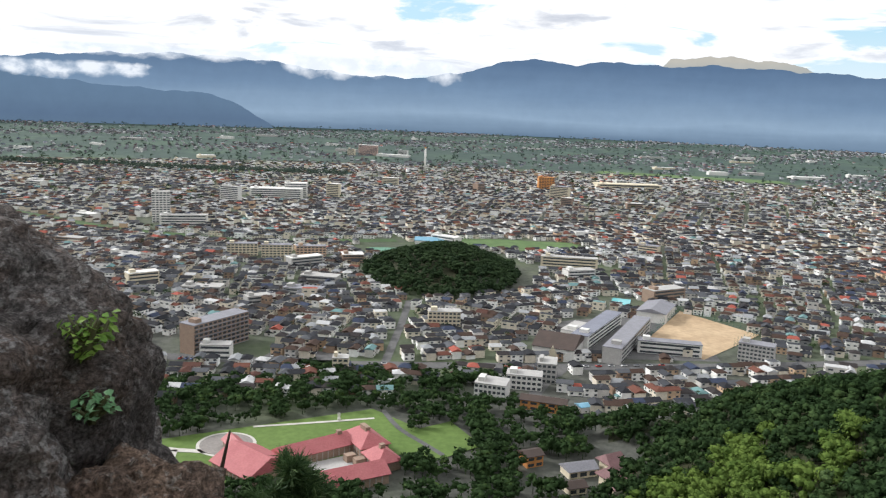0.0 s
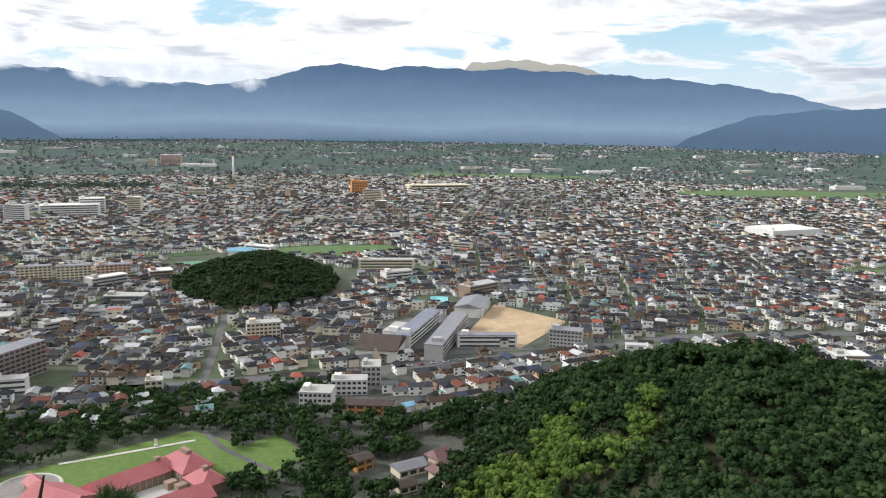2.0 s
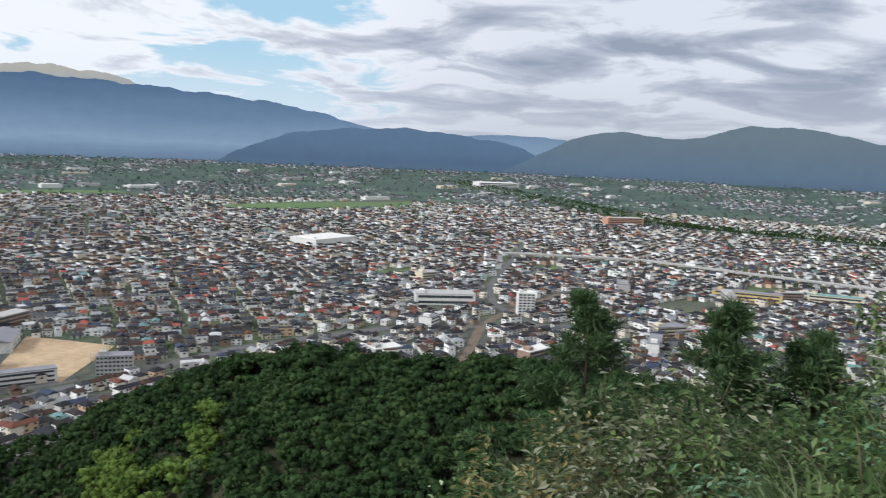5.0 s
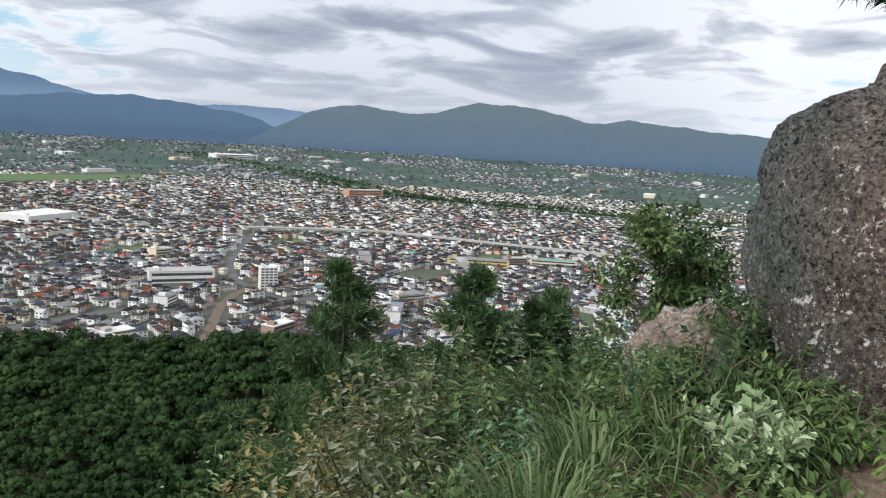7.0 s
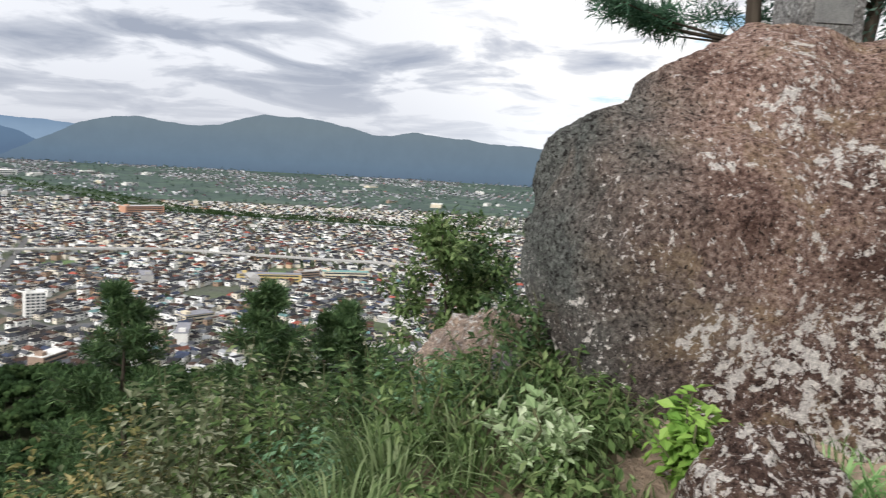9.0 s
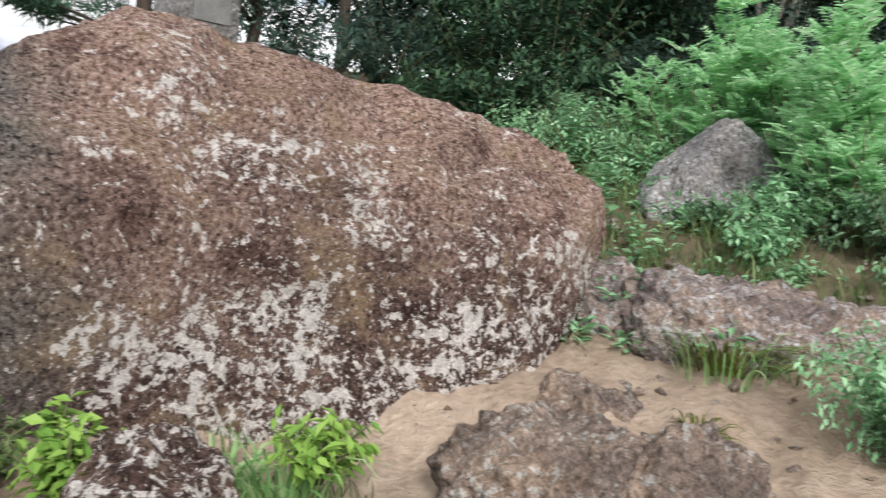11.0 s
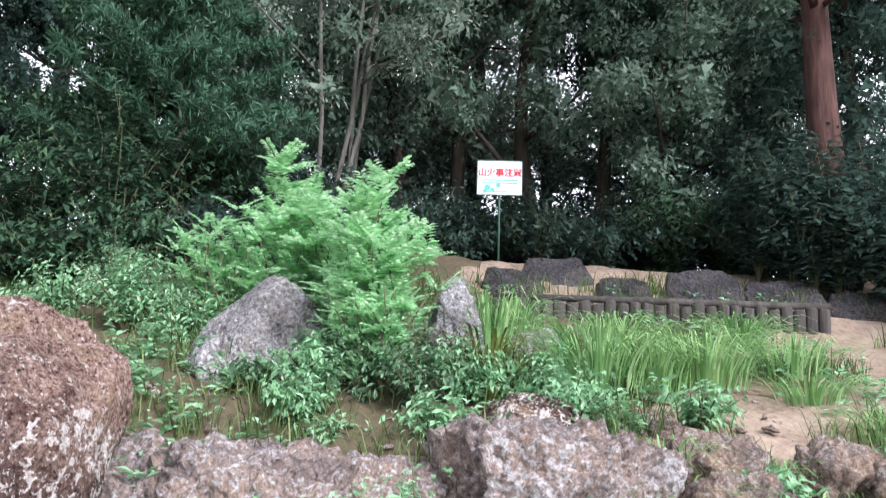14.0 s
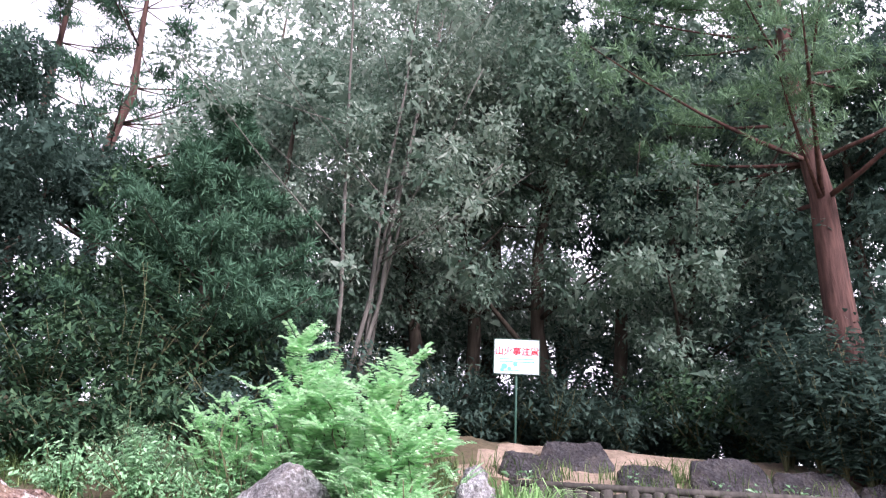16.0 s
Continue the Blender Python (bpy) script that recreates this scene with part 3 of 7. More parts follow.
def cloud_bank(dist, az0, az1, e0, e1, seed, label):
    n, k = 40, 6
    verts = [(-math.sin(radians(a)) * dist, math.cos(radians(a)) * dist, z_at(dist, e)) for a in np.linspace(az0, az1, n + 1) for e in np.linspace(e0, e1, k + 1)]
    faces = [(i * (k + 1) + j, (i + 1) * (k + 1) + j, (i + 1) * (k + 1) + j + 1, i * (k + 1) + j + 1) for i in range(n) for j in range(k)]
    ob = mesh_object("backdrop_cloud", verts, faces, [cloud_material(seed)])
    lay = ob.data.uv_layers.new(name="UVMap")
    for poly in ob.data.polygons:
        for li in poly.loop_indices:
            v = ob.data.loops[li].vertex_index
            lay.data[li].uv = (v // (k + 1) / n, v % (k + 1) / k)
    return tagged(ob, label, "cloud", kind="structure")


cloud_bank(4600, 30, 19.5, 0.7, 2.3, 3.1, "white cloud lying on a blue ridge")
cloud_bank(4610, 12.5, -1.5, 1.3, 3.6, 8.6, "white cloud pouring over a blue ridge")
cloud_bank(4620, 27, 11, 2.2, 3.5, 5.2, "thin white cloud along a mountain crest")

# ---------------- helpers for things ----------------
def part(name, bm, material, parent=None, label="", smooth=False):
    me = bpy.data.meshes.new(name)
    bm.normal_update()
    bm.to_mesh(me)
    bm.free()
    for m in (material if isinstance(material, (list, tuple)) else (material,)):
        me.materials.append(m)
    if smooth:
        me.polygons.foreach_set("use_smooth", np.ones(len(me.polygons), dtype=bool))
    ob = new(name, me)
    if parent:
        ob.parent = parent
    if label:
        tagged(ob, label)
    return ob


def box(bm, x0, x1, y0, y1, z0, z1, bevel=0.0):
    vs = [bm.verts.new(p) for p in ((x0, y0, z0), (x1, y0, z0), (x1, y1, z0), (x0, y1, z0), (x0, y0, z1), (x1, y0, z1), (x1, y1, z1), (x0, y1, z1))]
    fs = [bm.faces.new([vs[i] for i in q]) for q in ((3, 2, 1, 0), (4, 5, 6, 7), (0, 1, 5, 4), (1, 2, 6, 5), (2, 3, 7, 6), (3, 0, 4, 7))]
    if bevel:
        es = list({e for f in fs for e in f.edges})
        bmesh.ops.bevel(bm, geom=es, offset=bevel, segments=2, affect="EDGES", profile=0.6)
    return bm


def boxed(*dims, bevel=0.0):
    return box(bmesh.new(), *dims, bevel=bevel)


def empty(name, m, label, category, group=""):
    ob = new(name)
    ob.matrix_basis = m
    return tagged(ob, label, category, group)


def gable(bm, w, d, z, h, over=0.5, hip=0.0, thick=0.18):
    """A pitched roof over a plan w by d (ridge along x), as a closed shell."""
    a, b2 = w / 2 + over, d / 2 + over
    r = w / 2 + over - hip
    low = [(-a, -b2), (a, -b2), (a, b2), (-a, b2)]
    top = [bm.verts.new((x, y, z + thick)) for x, y in low] + [bm.verts.new((-r, 0, z + h)), bm.verts.new((r, 0, z + h))]
    bot = [bm.verts.new((x, y, z)) for x, y in low]
    for q in ((0, 1, 5, 4), (2, 3, 4, 5), (1, 2, 5), (3, 0, 4)):
        bm.faces.new([top[i] for i in q])
    for i in range(4):
        bm.faces.new((bot[i], bot[(i + 1) % 4], top[(i + 1) % 4], top[i]))
    bm.faces.new(bot[::-1])
    return bm


# ---------------- the town ----------------
rng = np.random.default_rng(7)
MAIN_ROAD = [(-420, 505), (-180, 509), (-65, 507), (86, 520), (206, 535), (330, 560), (470, 545), (600, 470), (760, 330)]


def near_line(x, y, pts, width):
    hit = np.zeros(np.shape(x), bool)
    for (x0, y0), (x1, y1) in zip(pts, pts[1:]):
        dx_, dy_ = x1 - x0, y1 - y0
        t = np.clip(((x - x0) * dx_ + (y - y0) * dy_) / (dx_ * dx_ + dy_ * dy_), 0, 1)
        hit |= np.hypot(x - x0 - t * dx_, y - y0 - t * dy_) < width
    return hit


SCHOOL_ROAD = [(86, 520), (60, 470), (52, 430)]
NORTH_ROAD = [(-36, 507), (-30, 620), (-28, 690)]
AVENUE = [(600, 470), (640, 560), (720, 640), (900, 760), (1100, 900)]
RIVER = [(2544, 2500), (2072, 1560), (1690, 960), (1735, 640), (1800, 200)]
HIGHWAY = [(930, 800), (1000, 722), (1068, 636), (1085, 498), (1118, 313), (1150, 100)]
RAIL = [(380, 380), (472, 438), (549, 496), (601, 520), (760, 560)]
CREEK = [(-700, 1180), (-420, 1010), (-230, 960), (-60, 1010)]
RINGS = [(207, 618, 43, 66), (-45, 385, 135, 62), (8, 835, 96, 128), (138, 600, 44, 66), (84, 566, 26, 24), (30, 445, 60, 40), (95, 1010, 95, 45), (-60, 950, 55, 45),
         (1250, 1690, 300, 110), (796, 1080, 75, 45), (608, 596, 50, 35), (-160, 535, 48, 38), (-30, 345, 90, 80), (-375, 1080, 60, 45), (-300, 1420, 75, 45),
         (-180, 872, 65, 22), (700, 780, 40, 22), (905, 700, 36, 20), (1000, 420, 45, 22), (820, 430, 50, 30), (2500, 2200, 160, 90), (165, 716, 26, 26), (139, 868, 60, 30)]
FIELDS = [(95, 1010, 80, 38, -4), (-60, 940, 30, 16, 8), (1250, 1690, 300, 105, -18), (700, 780, 32, 15, -30), (905, 700, 28, 14, -32),
          (-560, 1480, 260, 30, 8), (1000, 420, 34, 13, -65), (260, 735, 22, 12, 10), (430, 900, 30, 14, -20), (-700, 1900, 260, 60, 5), (700, 2300, 260, 60, -15)]


def town_free(x, y):
    """Where houses may stand."""
    ok = height(x, y) < PLAIN_Z + 26
    r = np.hypot(x, y)
    ok &= (r > 2300) | (height(x, y) < PLAIN_Z + 1.5)
    for cx, cy, a, b2 in RINGS:
        ok &= ((x - cx) / a) ** 2 + ((y - cy) / b2) ** 2 > 1
    ok &= ~near_line(x, y, MAIN_ROAD, 11) & ~near_line(x, y, SCHOOL_ROAD, 8) & ~near_line(x, y, NORTH_ROAD, 7) & ~near_line(x, y, AVENUE, 9)
    ok &= ~near_line(x, y, RIVER, 60) & ~near_line(x, y, HIGHWAY, 13) & ~near_line(x, y, RAIL, 10) & ~near_line(x, y, CREEK, 14)
    return ok


def lots():
    """House lots on tilted street grids, district by district: x, y, turn."""
    seeds_n = 260
    sr = 420 * (4800 / 420) ** rng.random(seeds_n)
    sa = np.radians(rng.uniform(-118, 46, seeds_n))
    sx, sy, turn = -np.sin(sa) * sr, np.cos(sa) * sr, rng.uniform(-0.5, 0.5, seeds_n)
    out = []
    for lo, hi, step_x, step_y in ((430, 1100, 9.0, 10.8), (1100, 2300, 10.8, 13.2), (2300, 4850, 26.0, 30.0)):
        n = int(hi / step_x) + 2
        base = np.arange(-n, n + 1)
        near_seed = [k for k in range(seeds_n) if lo * 0.7 < sr[k] < hi * 1.3]
        for k in near_seed:
            reach = max(150, sr[k] * 0.42)
            m = int(reach / step_x) + 1
            gx, gy = np.meshgrid(np.arange(-m, m + 1), np.arange(-m, m + 1))
            gx, gy = gx.ravel().astype(float), gy.ravel().astype(float)
            lx = gx * step_x + np.floor(gx / 6) * 5
            ly = gy * step_y + np.floor(gy / 2) * 5
            c, s = np.cos(turn[k]), np.sin(turn[k])
            x, y = sx[k] + c * lx - s * ly, sy[k] + s * lx + c * ly
            r = np.hypot(x, y)
            az = np.degrees(np.arctan2(-x, y))
            keep = (r > lo) & (r < hi) & (az < 44) & (az > -116)
            x, y = x[keep], y[keep]
            if not len(x):
                continue
            d2 = (x[:, None] - sx[None, :]) ** 2 + (y[:, None] - sy[None, :]) ** 2
            mine = np.argmin(d2, 1) == k
            out.append(np.stack([x[mine], y[mine], np.full(mine.sum(), turn[k])], -1))
    p = np.concatenate(out)
    p[:, :2] += rng.uniform(-1.2, 1.2, (len(p), 2))
    r = np.hypot(p[:, 0], p[:, 1])
    dens = 0.93 - 0.50 * np.clip((r - 1500) / 800, 0, 1) + 0.16 * wobble(p[:, 0], p[:, 1], 0.006, 1.5)
    dens = np.where(r > 2300, 0.24 + 0.75 * wobble(p[:, 0], p[:, 1], 0.0045, 0.6), dens)
    keep = town_free(p[:, 0], p[:, 1]) & (rng.random(len(p)) < dens)
    return p[keep]


def houses_mesh(name, p, label, windows=False, scale=1.0, wall=None):
    """Many small houses, too far to part: walls, pitched roofs with eaves, windows."""
    n = len(p)
    w = rng.uniform(6.8, 10.2, n) * scale
    d = rng.uniform(5.6, 8.0, n) * scale
    h = np.where(rng.random(n) < 0.78, rng.uniform(5.0, 6.2, n), rng.uniform(2.9, 3.6, n))
    flat = rng.random(n) < 0.10
    w = np.where(flat & (rng.random(n) < 0.5), w * 1.5, w)
    h = np.where(flat, h + rng.uniform(0, 4, n), h)
    rise = np.where(flat, 0.25, rng.uniform(1.3, 2.4, n))
    hip = np.where(rng.random(n) < 0.4, d * 0.45, 0.0)
    over = np.where(flat, 0.05, 0.55)
    ang_ = p[:, 2] + np.where(rng.random(n) < 0.4, math.pi / 2, 0) + rng.normal(0, 0.03, n)
    z = height(p[:, 0], p[:, 1]) - 0.3
    c, s = np.cos(ang_), np.sin(ang_)

    def put(lx, ly, lz):
        return np.stack([p[:, 0] + c * lx - s * ly, p[:, 1] + s * lx + c * ly, z + lz], -1)

    V, F, S = [], [], []

    def add(cols, quads, slot):
        base = sum(len(v) for v in V)
        k = len(cols)
        V.append(np.stack(cols, 1).reshape(-1, 3))
        idx = base + np.arange(n)[:, None] * k
        for q in quads:
            F.append(idx + np.array(q)[None, :])
            S.append(np.full(n, slot))

    corners = ((-1, -1), (1, -1), (1, 1), (-1, 1))
    add([put(a * w / 2, b2 * d / 2, 0 * h) for a, b2 in corners] + [put(a * w / 2, b2 * d / 2, h) for a, b2 in corners],
        [(0, 1, 5, 4), (1, 2, 6, 5), (2, 3, 7, 6), (3, 0, 4, 7)], 0)
    rr = w / 2 + over - hip
    add([put(a * (w / 2 + over), b2 * (d / 2 + over), h - 0.1) for a, b2 in corners] + [put(-rr, 0 * w, h + rise), put(rr, 0 * w, h + rise)],
        [(0, 1, 5, 4), (2, 3, 4, 5), (1, 2, 5, 5), (3, 0, 4, 4)], 1)
    if windows:
        for side in (-1, 1):
            for fx in (-0.26, 0.24):
                for lev in (0.22, 0.70):
                    hw = w * 0.11
                    q = [put(fx * w + a * hw, side * (d / 2 + 0.04), h * lev + b2 * 0.6 + 0.2) for a, b2 in ((-side, -1), (side, -1), (side, 1), (-side, 1))]
                    add(q, [(3, 2, 1, 0)], 2)
            q = [put(side * (w / 2 + 0.04), a * d * 0.14 * side, h * 0.66 + b2 * 0.6) for a, b2 in ((-1, -1), (1, -1), (1, 1), (-1, 1))]
            add(q, [(0, 1, 2, 3)], 2)
    verts = np.concatenate(V)
    faces = np.concatenate(F)
    slots = np.concatenate(S)
    tri = faces[:, 2] == faces[:, 3]
    flist = [f[:3] if t else f for f, t in zip(faces.tolist(), tri.tolist())]
    ob = mesh_object(name, verts.tolist(), flist, [wall or M_WALL, M_ROOF, M_WINDOW], slots)
    return tagged(ob, label, "houses", kind="stuff")


LOTS = lots()
lot_r = np.hypot(LOTS[:, 0], LOTS[:, 1])
lot_az = np.degrees(np.arctan2(-LOTS[:, 0], LOTS[:, 1]))
near_pick = (LOTS[:, 1] < 660) & (LOTS[:, 0] > -190) & (LOTS[:, 0] < 330) & (LOTS[:, 1] > 430)
NEAR = LOTS[near_pick]
rest, rest_r = LOTS[~near_pick], lot_r[~near_pick]
houses_mesh("townhouses", rest[rest_r < 1100], "dense two-storey houses with dark tiled roofs", True, 0.94)
houses_mesh("town_roofs", rest[(rest_r >= 1100) & (rest_r < 2300)], "far dense houses with grey and brown roofs")
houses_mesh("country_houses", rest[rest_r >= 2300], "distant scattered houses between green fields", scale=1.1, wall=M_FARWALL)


def strip(name, pts, width, material, lift, label, category="road"):
    """A band along a line of places, laid on the ground."""
    fine = []
    for (x0, y0), (x1, y1) in zip(pts, pts[1:]):
        k = max(2, int(math.hypot(x1 - x0, y1 - y0) / 14))
        fine += [(x0 + (x1 - x0) * i / k, y0 + (y1 - y0) * i / k) for i in range(k)]
    fine.append(pts[-1])
    sm = [fine[0]] + [tuple((fine[i - 1][j] + 2 * fine[i][j] + fine[i + 1][j]) / 4 for j in (0, 1)) for i in range(1, len(fine) - 1)] + [fine[-1]]
    verts, faces = [], []
    for i, (x, y) in enumerate(sm):
        xa, ya = sm[max(0, i - 1)]
        xb, yb = sm[min(len(sm) - 1, i + 1)]
        l = math.hypot(xb - xa, yb - ya) or 1
        nx, ny = -(yb - ya) / l * width / 2, (xb - xa) / l * width / 2
        for sgn in (1, -1):
            verts.append((x + sgn * nx, y + sgn * ny, hz(x, y) + lift))
        if i:
            faces.append((2 * i - 2, 2 * i - 1, 2 * i + 1, 2 * i))
    return tagged(mesh_object(name, verts, faces, [material]), label, category, kind="structure")


strip("road_main", MAIN_ROAD, 13, M_ASPHALT, 0.30, "grey asphalt road along the foot of the hill")
strip("road_school", SCHOOL_ROAD, 8, M_ASPHALT, 0.25, "short asphalt side road below a school")
strip("road_north", NORTH_ROAD, 6, M_ASPHALT, 0.25, "narrow straight street between houses")
strip("road_avenue", AVENUE, 9, M_ASPHALT, 0.25, "asphalt avenue through the town")
strip("railway_bed", RAIL, 9, noisy("rail_ballast", (0.10, 0.075, 0.055), (0.19, 0.15, 0.11), 0.2), 0.35, "rusty brown railway bed curving through houses", "railway")
strip("river_bank", RIVER, 110, noisy("riverside_green", (0.035, 0.06, 0.03), (0.07, 0.11, 0.05), 0.01), 0.4, "dark green wooded river bank", "river bank")
strip("water_river", RIVER, 30, noisy("river_water", (0.16, 0.19, 0.20), (0.24, 0.27, 0.28), 0.01, 0.3), 0.9, "pale shallow river", "river")
strip("creek_bank", CREEK, 22, noisy("creek_green", (0.04, 0.08, 0.03), (0.07, 0.12, 0.04), 0.02), 0.4, "green bank of a small stream", "river bank")


def field(cx, cy, a, b2, turn, material, name, label, lift=0.3):
    c, s = math.cos(radians(turn)), math.sin(radians(turn))
    verts, faces = [], []
    n = 8
    for i in range(n + 1):
        for j in range(n + 1):
            lx, ly = a * (2 * i / n - 1), b2 * (2 * j / n - 1)
            k = 1 + 0.07 * math.sin(i * 1.9 + cx) * (j in (0, n)) + 0.05 * math.sin(j * 2.3 + cy) * (i in (0, n))
            x, y = cx + c * lx * k - s * ly * k, cy + s * lx * k + c * ly * k
            verts.append((x, y, hz(x, y) + lift))
    for i in range(n):
        for j in range(n):
            faces.append((i * (n + 1) + j, (i + 1) * (n + 1) + j, (i + 1) * (n + 1) + j + 1, i * (n + 1) + j + 1))
    return tagged(mesh_object(name, verts, faces, [material]), label, "field", kind="structure")


for f_ in FIELDS:
    field(*f_, M_RICE, "rice_field", "bright green rice field between houses")

# ---------------- woods seen from above ----------------
def crown_template(kind, tufts, seed, big=1.0, solid=True):
    """One tree's crown of ragged leaf tufts round a few limbs, unit size: verts, quads."""
    r = np.random.default_rng(seed)
    V, F = [], []
    lumps = r.normal(0, 1, (7, 3))
    lumps /= np.linalg.norm(lumps, axis=1)[:, None]
    lumps = lumps * np.array([0.30, 0.30, 0.22]) + np.array([0, 0, 0.62])
    ico = bmesh.new()
    bmesh.ops.create_icosphere(ico, subdivisions=1, radius=1.0)
    iv = np.array([v.co[:] for v in ico.verts])
    fi = [tuple(v.index for v in f.verts) for f in ico.faces]
    ico.free()
    if solid:                   # dense inner foliage of each bough
        for l in (lumps[:5] if kind != "pine" else [np.array([0, 0, 0.42]), np.array([0.03, 0.02, 0.62]), np.array([0, 0, 0.80])]):
            rr_ = 0.185 if kind != "pine" else 0.36 - 0.30 * (l[2] - 0.42) / 0.5
            b0 = len(V)
            V += list(l + iv * (rr_ * r.uniform(0.82, 1.15, (len(iv), 1))) * np.array([1, 1, 0.85 if kind != "pine" else 0.55]))
            F += [tuple(i + b0 for i in q) for q in fi]
    for k in range(tufts):
        if kind == "pine":      # layered sprays
            lev = r.integers(0, 6)
            z = 0.30 + 0.12 * lev + r.normal(0, 0.015)
            rad = (0.44 - 0.06 * lev) * math.sqrt(r.random()) * (1 + 0.25 * r.normal())
            a = r.random() * 6.283
            c = np.array([math.cos(a) * rad, math.sin(a) * rad, z - 0.10 * rad])
            nrm = np.array([math.cos(a) * 0.3, math.sin(a) * 0.3, 1.0]) + r.normal(0, 0.25, 3)
        else:
            l = lumps[r.integers(0, 7)]
            v = r.normal(0, 1, 3)
            v[2] = abs(v[2]) * 0.9 - 0.2
            v /= np.linalg.norm(v)
            c = l + v * (0.24 + 0.04 * r.normal()) * np.array([1, 1, 0.85])
            nrm = v + r.normal(0, 0.4, 3)
        nrm /= np.linalg.norm(nrm)
        t1 = np.cross(nrm, r.normal(0, 1, 3))
        t1 /= np.linalg.norm(t1)
        t2 = np.cross(nrm, t1)
        s = (0.052 if kind == "pine" else 0.054) * big * r.uniform(0.7, 1.4)
        b0 = len(V)
        V += [c - t1 * s * 1.25 - t2 * s * 0.8 - nrm * 0.02, c + t1 * s * 1.25 - t2 * s * 0.6, c + t2 * s * 1.25 - nrm * 0.02]
        F.append((b0, b0 + 1, b0 + 2))
    # trunk
    b0 = len(V)
    for z, w in ((0.0, 0.025), (0.62, 0.010)):
        V += [np.array([w * math.cos(a), w * math.sin(a), z]) for a in (0.3, 2.4, 4.5)]
    F += [(b0, b0 + 1, b0 + 4), (b0, b0 + 4, b0 + 3), (b0 + 1, b0 + 2, b0 + 5), (b0 + 1, b0 + 5, b0 + 4)]
    return np.array(V), np.array(F)


def forest(name, xy, size, kinds, tufts, material, label, sink=0.0, big=1.0, solid=True):
    V, F, off = [], [], 0
    temps = [crown_template(kinds[k % len(kinds)], tufts, 50 + k, big, solid) for k in range(6)]
    which = rng.integers(0, 6, len(xy))
    zs = height(xy[:, 0], xy[:, 1]) - sink
    for k, (tv, tf) in enumerate(temps):
        m = which == k
        n = int(m.sum())
        if not n:
            continue
        a, s = rng.random(n) * 6.283, size[m]
        sx = s * rng.uniform(0.75, 1.15, n)
        c, si = np.cos(a), np.sin(a)
        X = xy[m, 0][:, None] + sx[:, None] * (c[:, None] * tv[None, :, 0] - si[:, None] * tv[None, :, 1])
        Y = xy[m, 1][:, None] + sx[:, None] * (si[:, None] * tv[None, :, 0] + c[:, None] * tv[None, :, 1])
        Z = zs[m][:, None] + s[:, None] * tv[None, :, 2]
        V.append(np.stack([X, Y, Z], -1).reshape(-1, 3))
        F.append((tf[None] + off + (np.arange(n) * len(tv))[:, None, None]).reshape(-1, 3))
        off += n * len(tv)
    ob = mesh_object(name, np.concatenate(V).tolist(), np.concatenate(F).tolist(), [material])
    return tagged(ob, label, "trees", kind="stuff")


def scatter(az0, az1, r0, r1, gap, test):
    n = int(abs(az1 - az0) * math.pi / 360 * (r1 * r1 - r0 * r0) / (gap * gap))
    a = np.radians(rng.uniform(az0, az1, n))
    r = np.sqrt(rng.uniform(r0 * r0, r1 * r1, n))
    x, y = -np.sin(a) * r, np.cos(a) * r
    k = test(x, y)
    return np.stack([x[k], y[k]], -1)


TEMPLE = (86, 346)


def on_spur(x, y):
    z = height(x, y)
    r = np.hypot(x, y)
    sight = 1.6 - r * 0.60
    ok = (z > PLAIN_Z + 3) & (z + 9 > sight) & (np.hypot(x - 8, y - 835) > 200)
    ok &= r < np.interp(np.degrees(np.arctan2(-x, y)), [-90, -50, -36, -20, -10, 0], [310, 330, 345, 395, 440, 470])
    clear_t = ((x - TEMPLE[0] + 5) / 30) ** 2 + ((y - TEMPLE[1] + 4) / 30) ** 2 > 1
    return ok & clear_t & ~((np.hypot(x - 47, y - 366) < 16))


spur_xy = scatter(-80, 30, 165, 470, 3.9, on_spur)
light = (wobble(spur_xy[:, 0], spur_xy[:, 1], 0.07, 4.0) > -0.25) & (((spur_xy[:, 0] - 96) / 44) ** 2 + ((spur_xy[:, 1] - 250) / 30) ** 2 < 1)
forest("spur_wood", spur_xy[~light], rng.uniform(6.0, 9.5, int((~light).sum())), ("leaf", "leaf", "pine", "leaf", "leaf", "leaf"), 66, M_FOREST, "dense dark green mixed wood on a hillside spur", big=1.0)
forest("bamboo_grove", spur_xy[light], rng.uniform(7.5, 10.5, int(light.sum())), ("leaf",), 110, M_BAMBOO, "bright yellow-green grove on the slope", big=0.75)
mound_xy = scatter(-8, 8, 690, 1010, 5.6, lambda x, y: (((x - 2) / 88) ** 2 + ((y - 820) / 124) ** 2 < 1.2) & (height(x, y) > PLAIN_Z + 1))
forest("mound_wood", mound_xy, rng.uniform(8, 12, len(mound_xy)), ("leaf", "leaf", "pine"), 16, M_MOUND, "dark wooded mound standing among the houses", big=1.2)


def town_green(x, y):
    return town_free(x, y) & (rng.random(len(x)) < 0.22 + 0.7 * np.clip(wobble(x, y, 0.012, 2.2), 0, 1))


tx = np.concatenate([scatter(-112, 42, 440, 1300, 26, town_green), scatter(-112, 42, 1300, 2300, 55, town_green)])
forest("town_trees", tx, np.where(np.hypot(tx[:, 0], tx[:, 1]) > 1300, rng.uniform(9, 16, len(tx)), rng.uniform(4, 8, len(tx))), ("leaf",), 40, M_TOWNTREE,
       "garden and street trees among the houses", big=1.25, solid=False)
fx = scatter(-112, 42, 2200, 4800, 44, town_green)
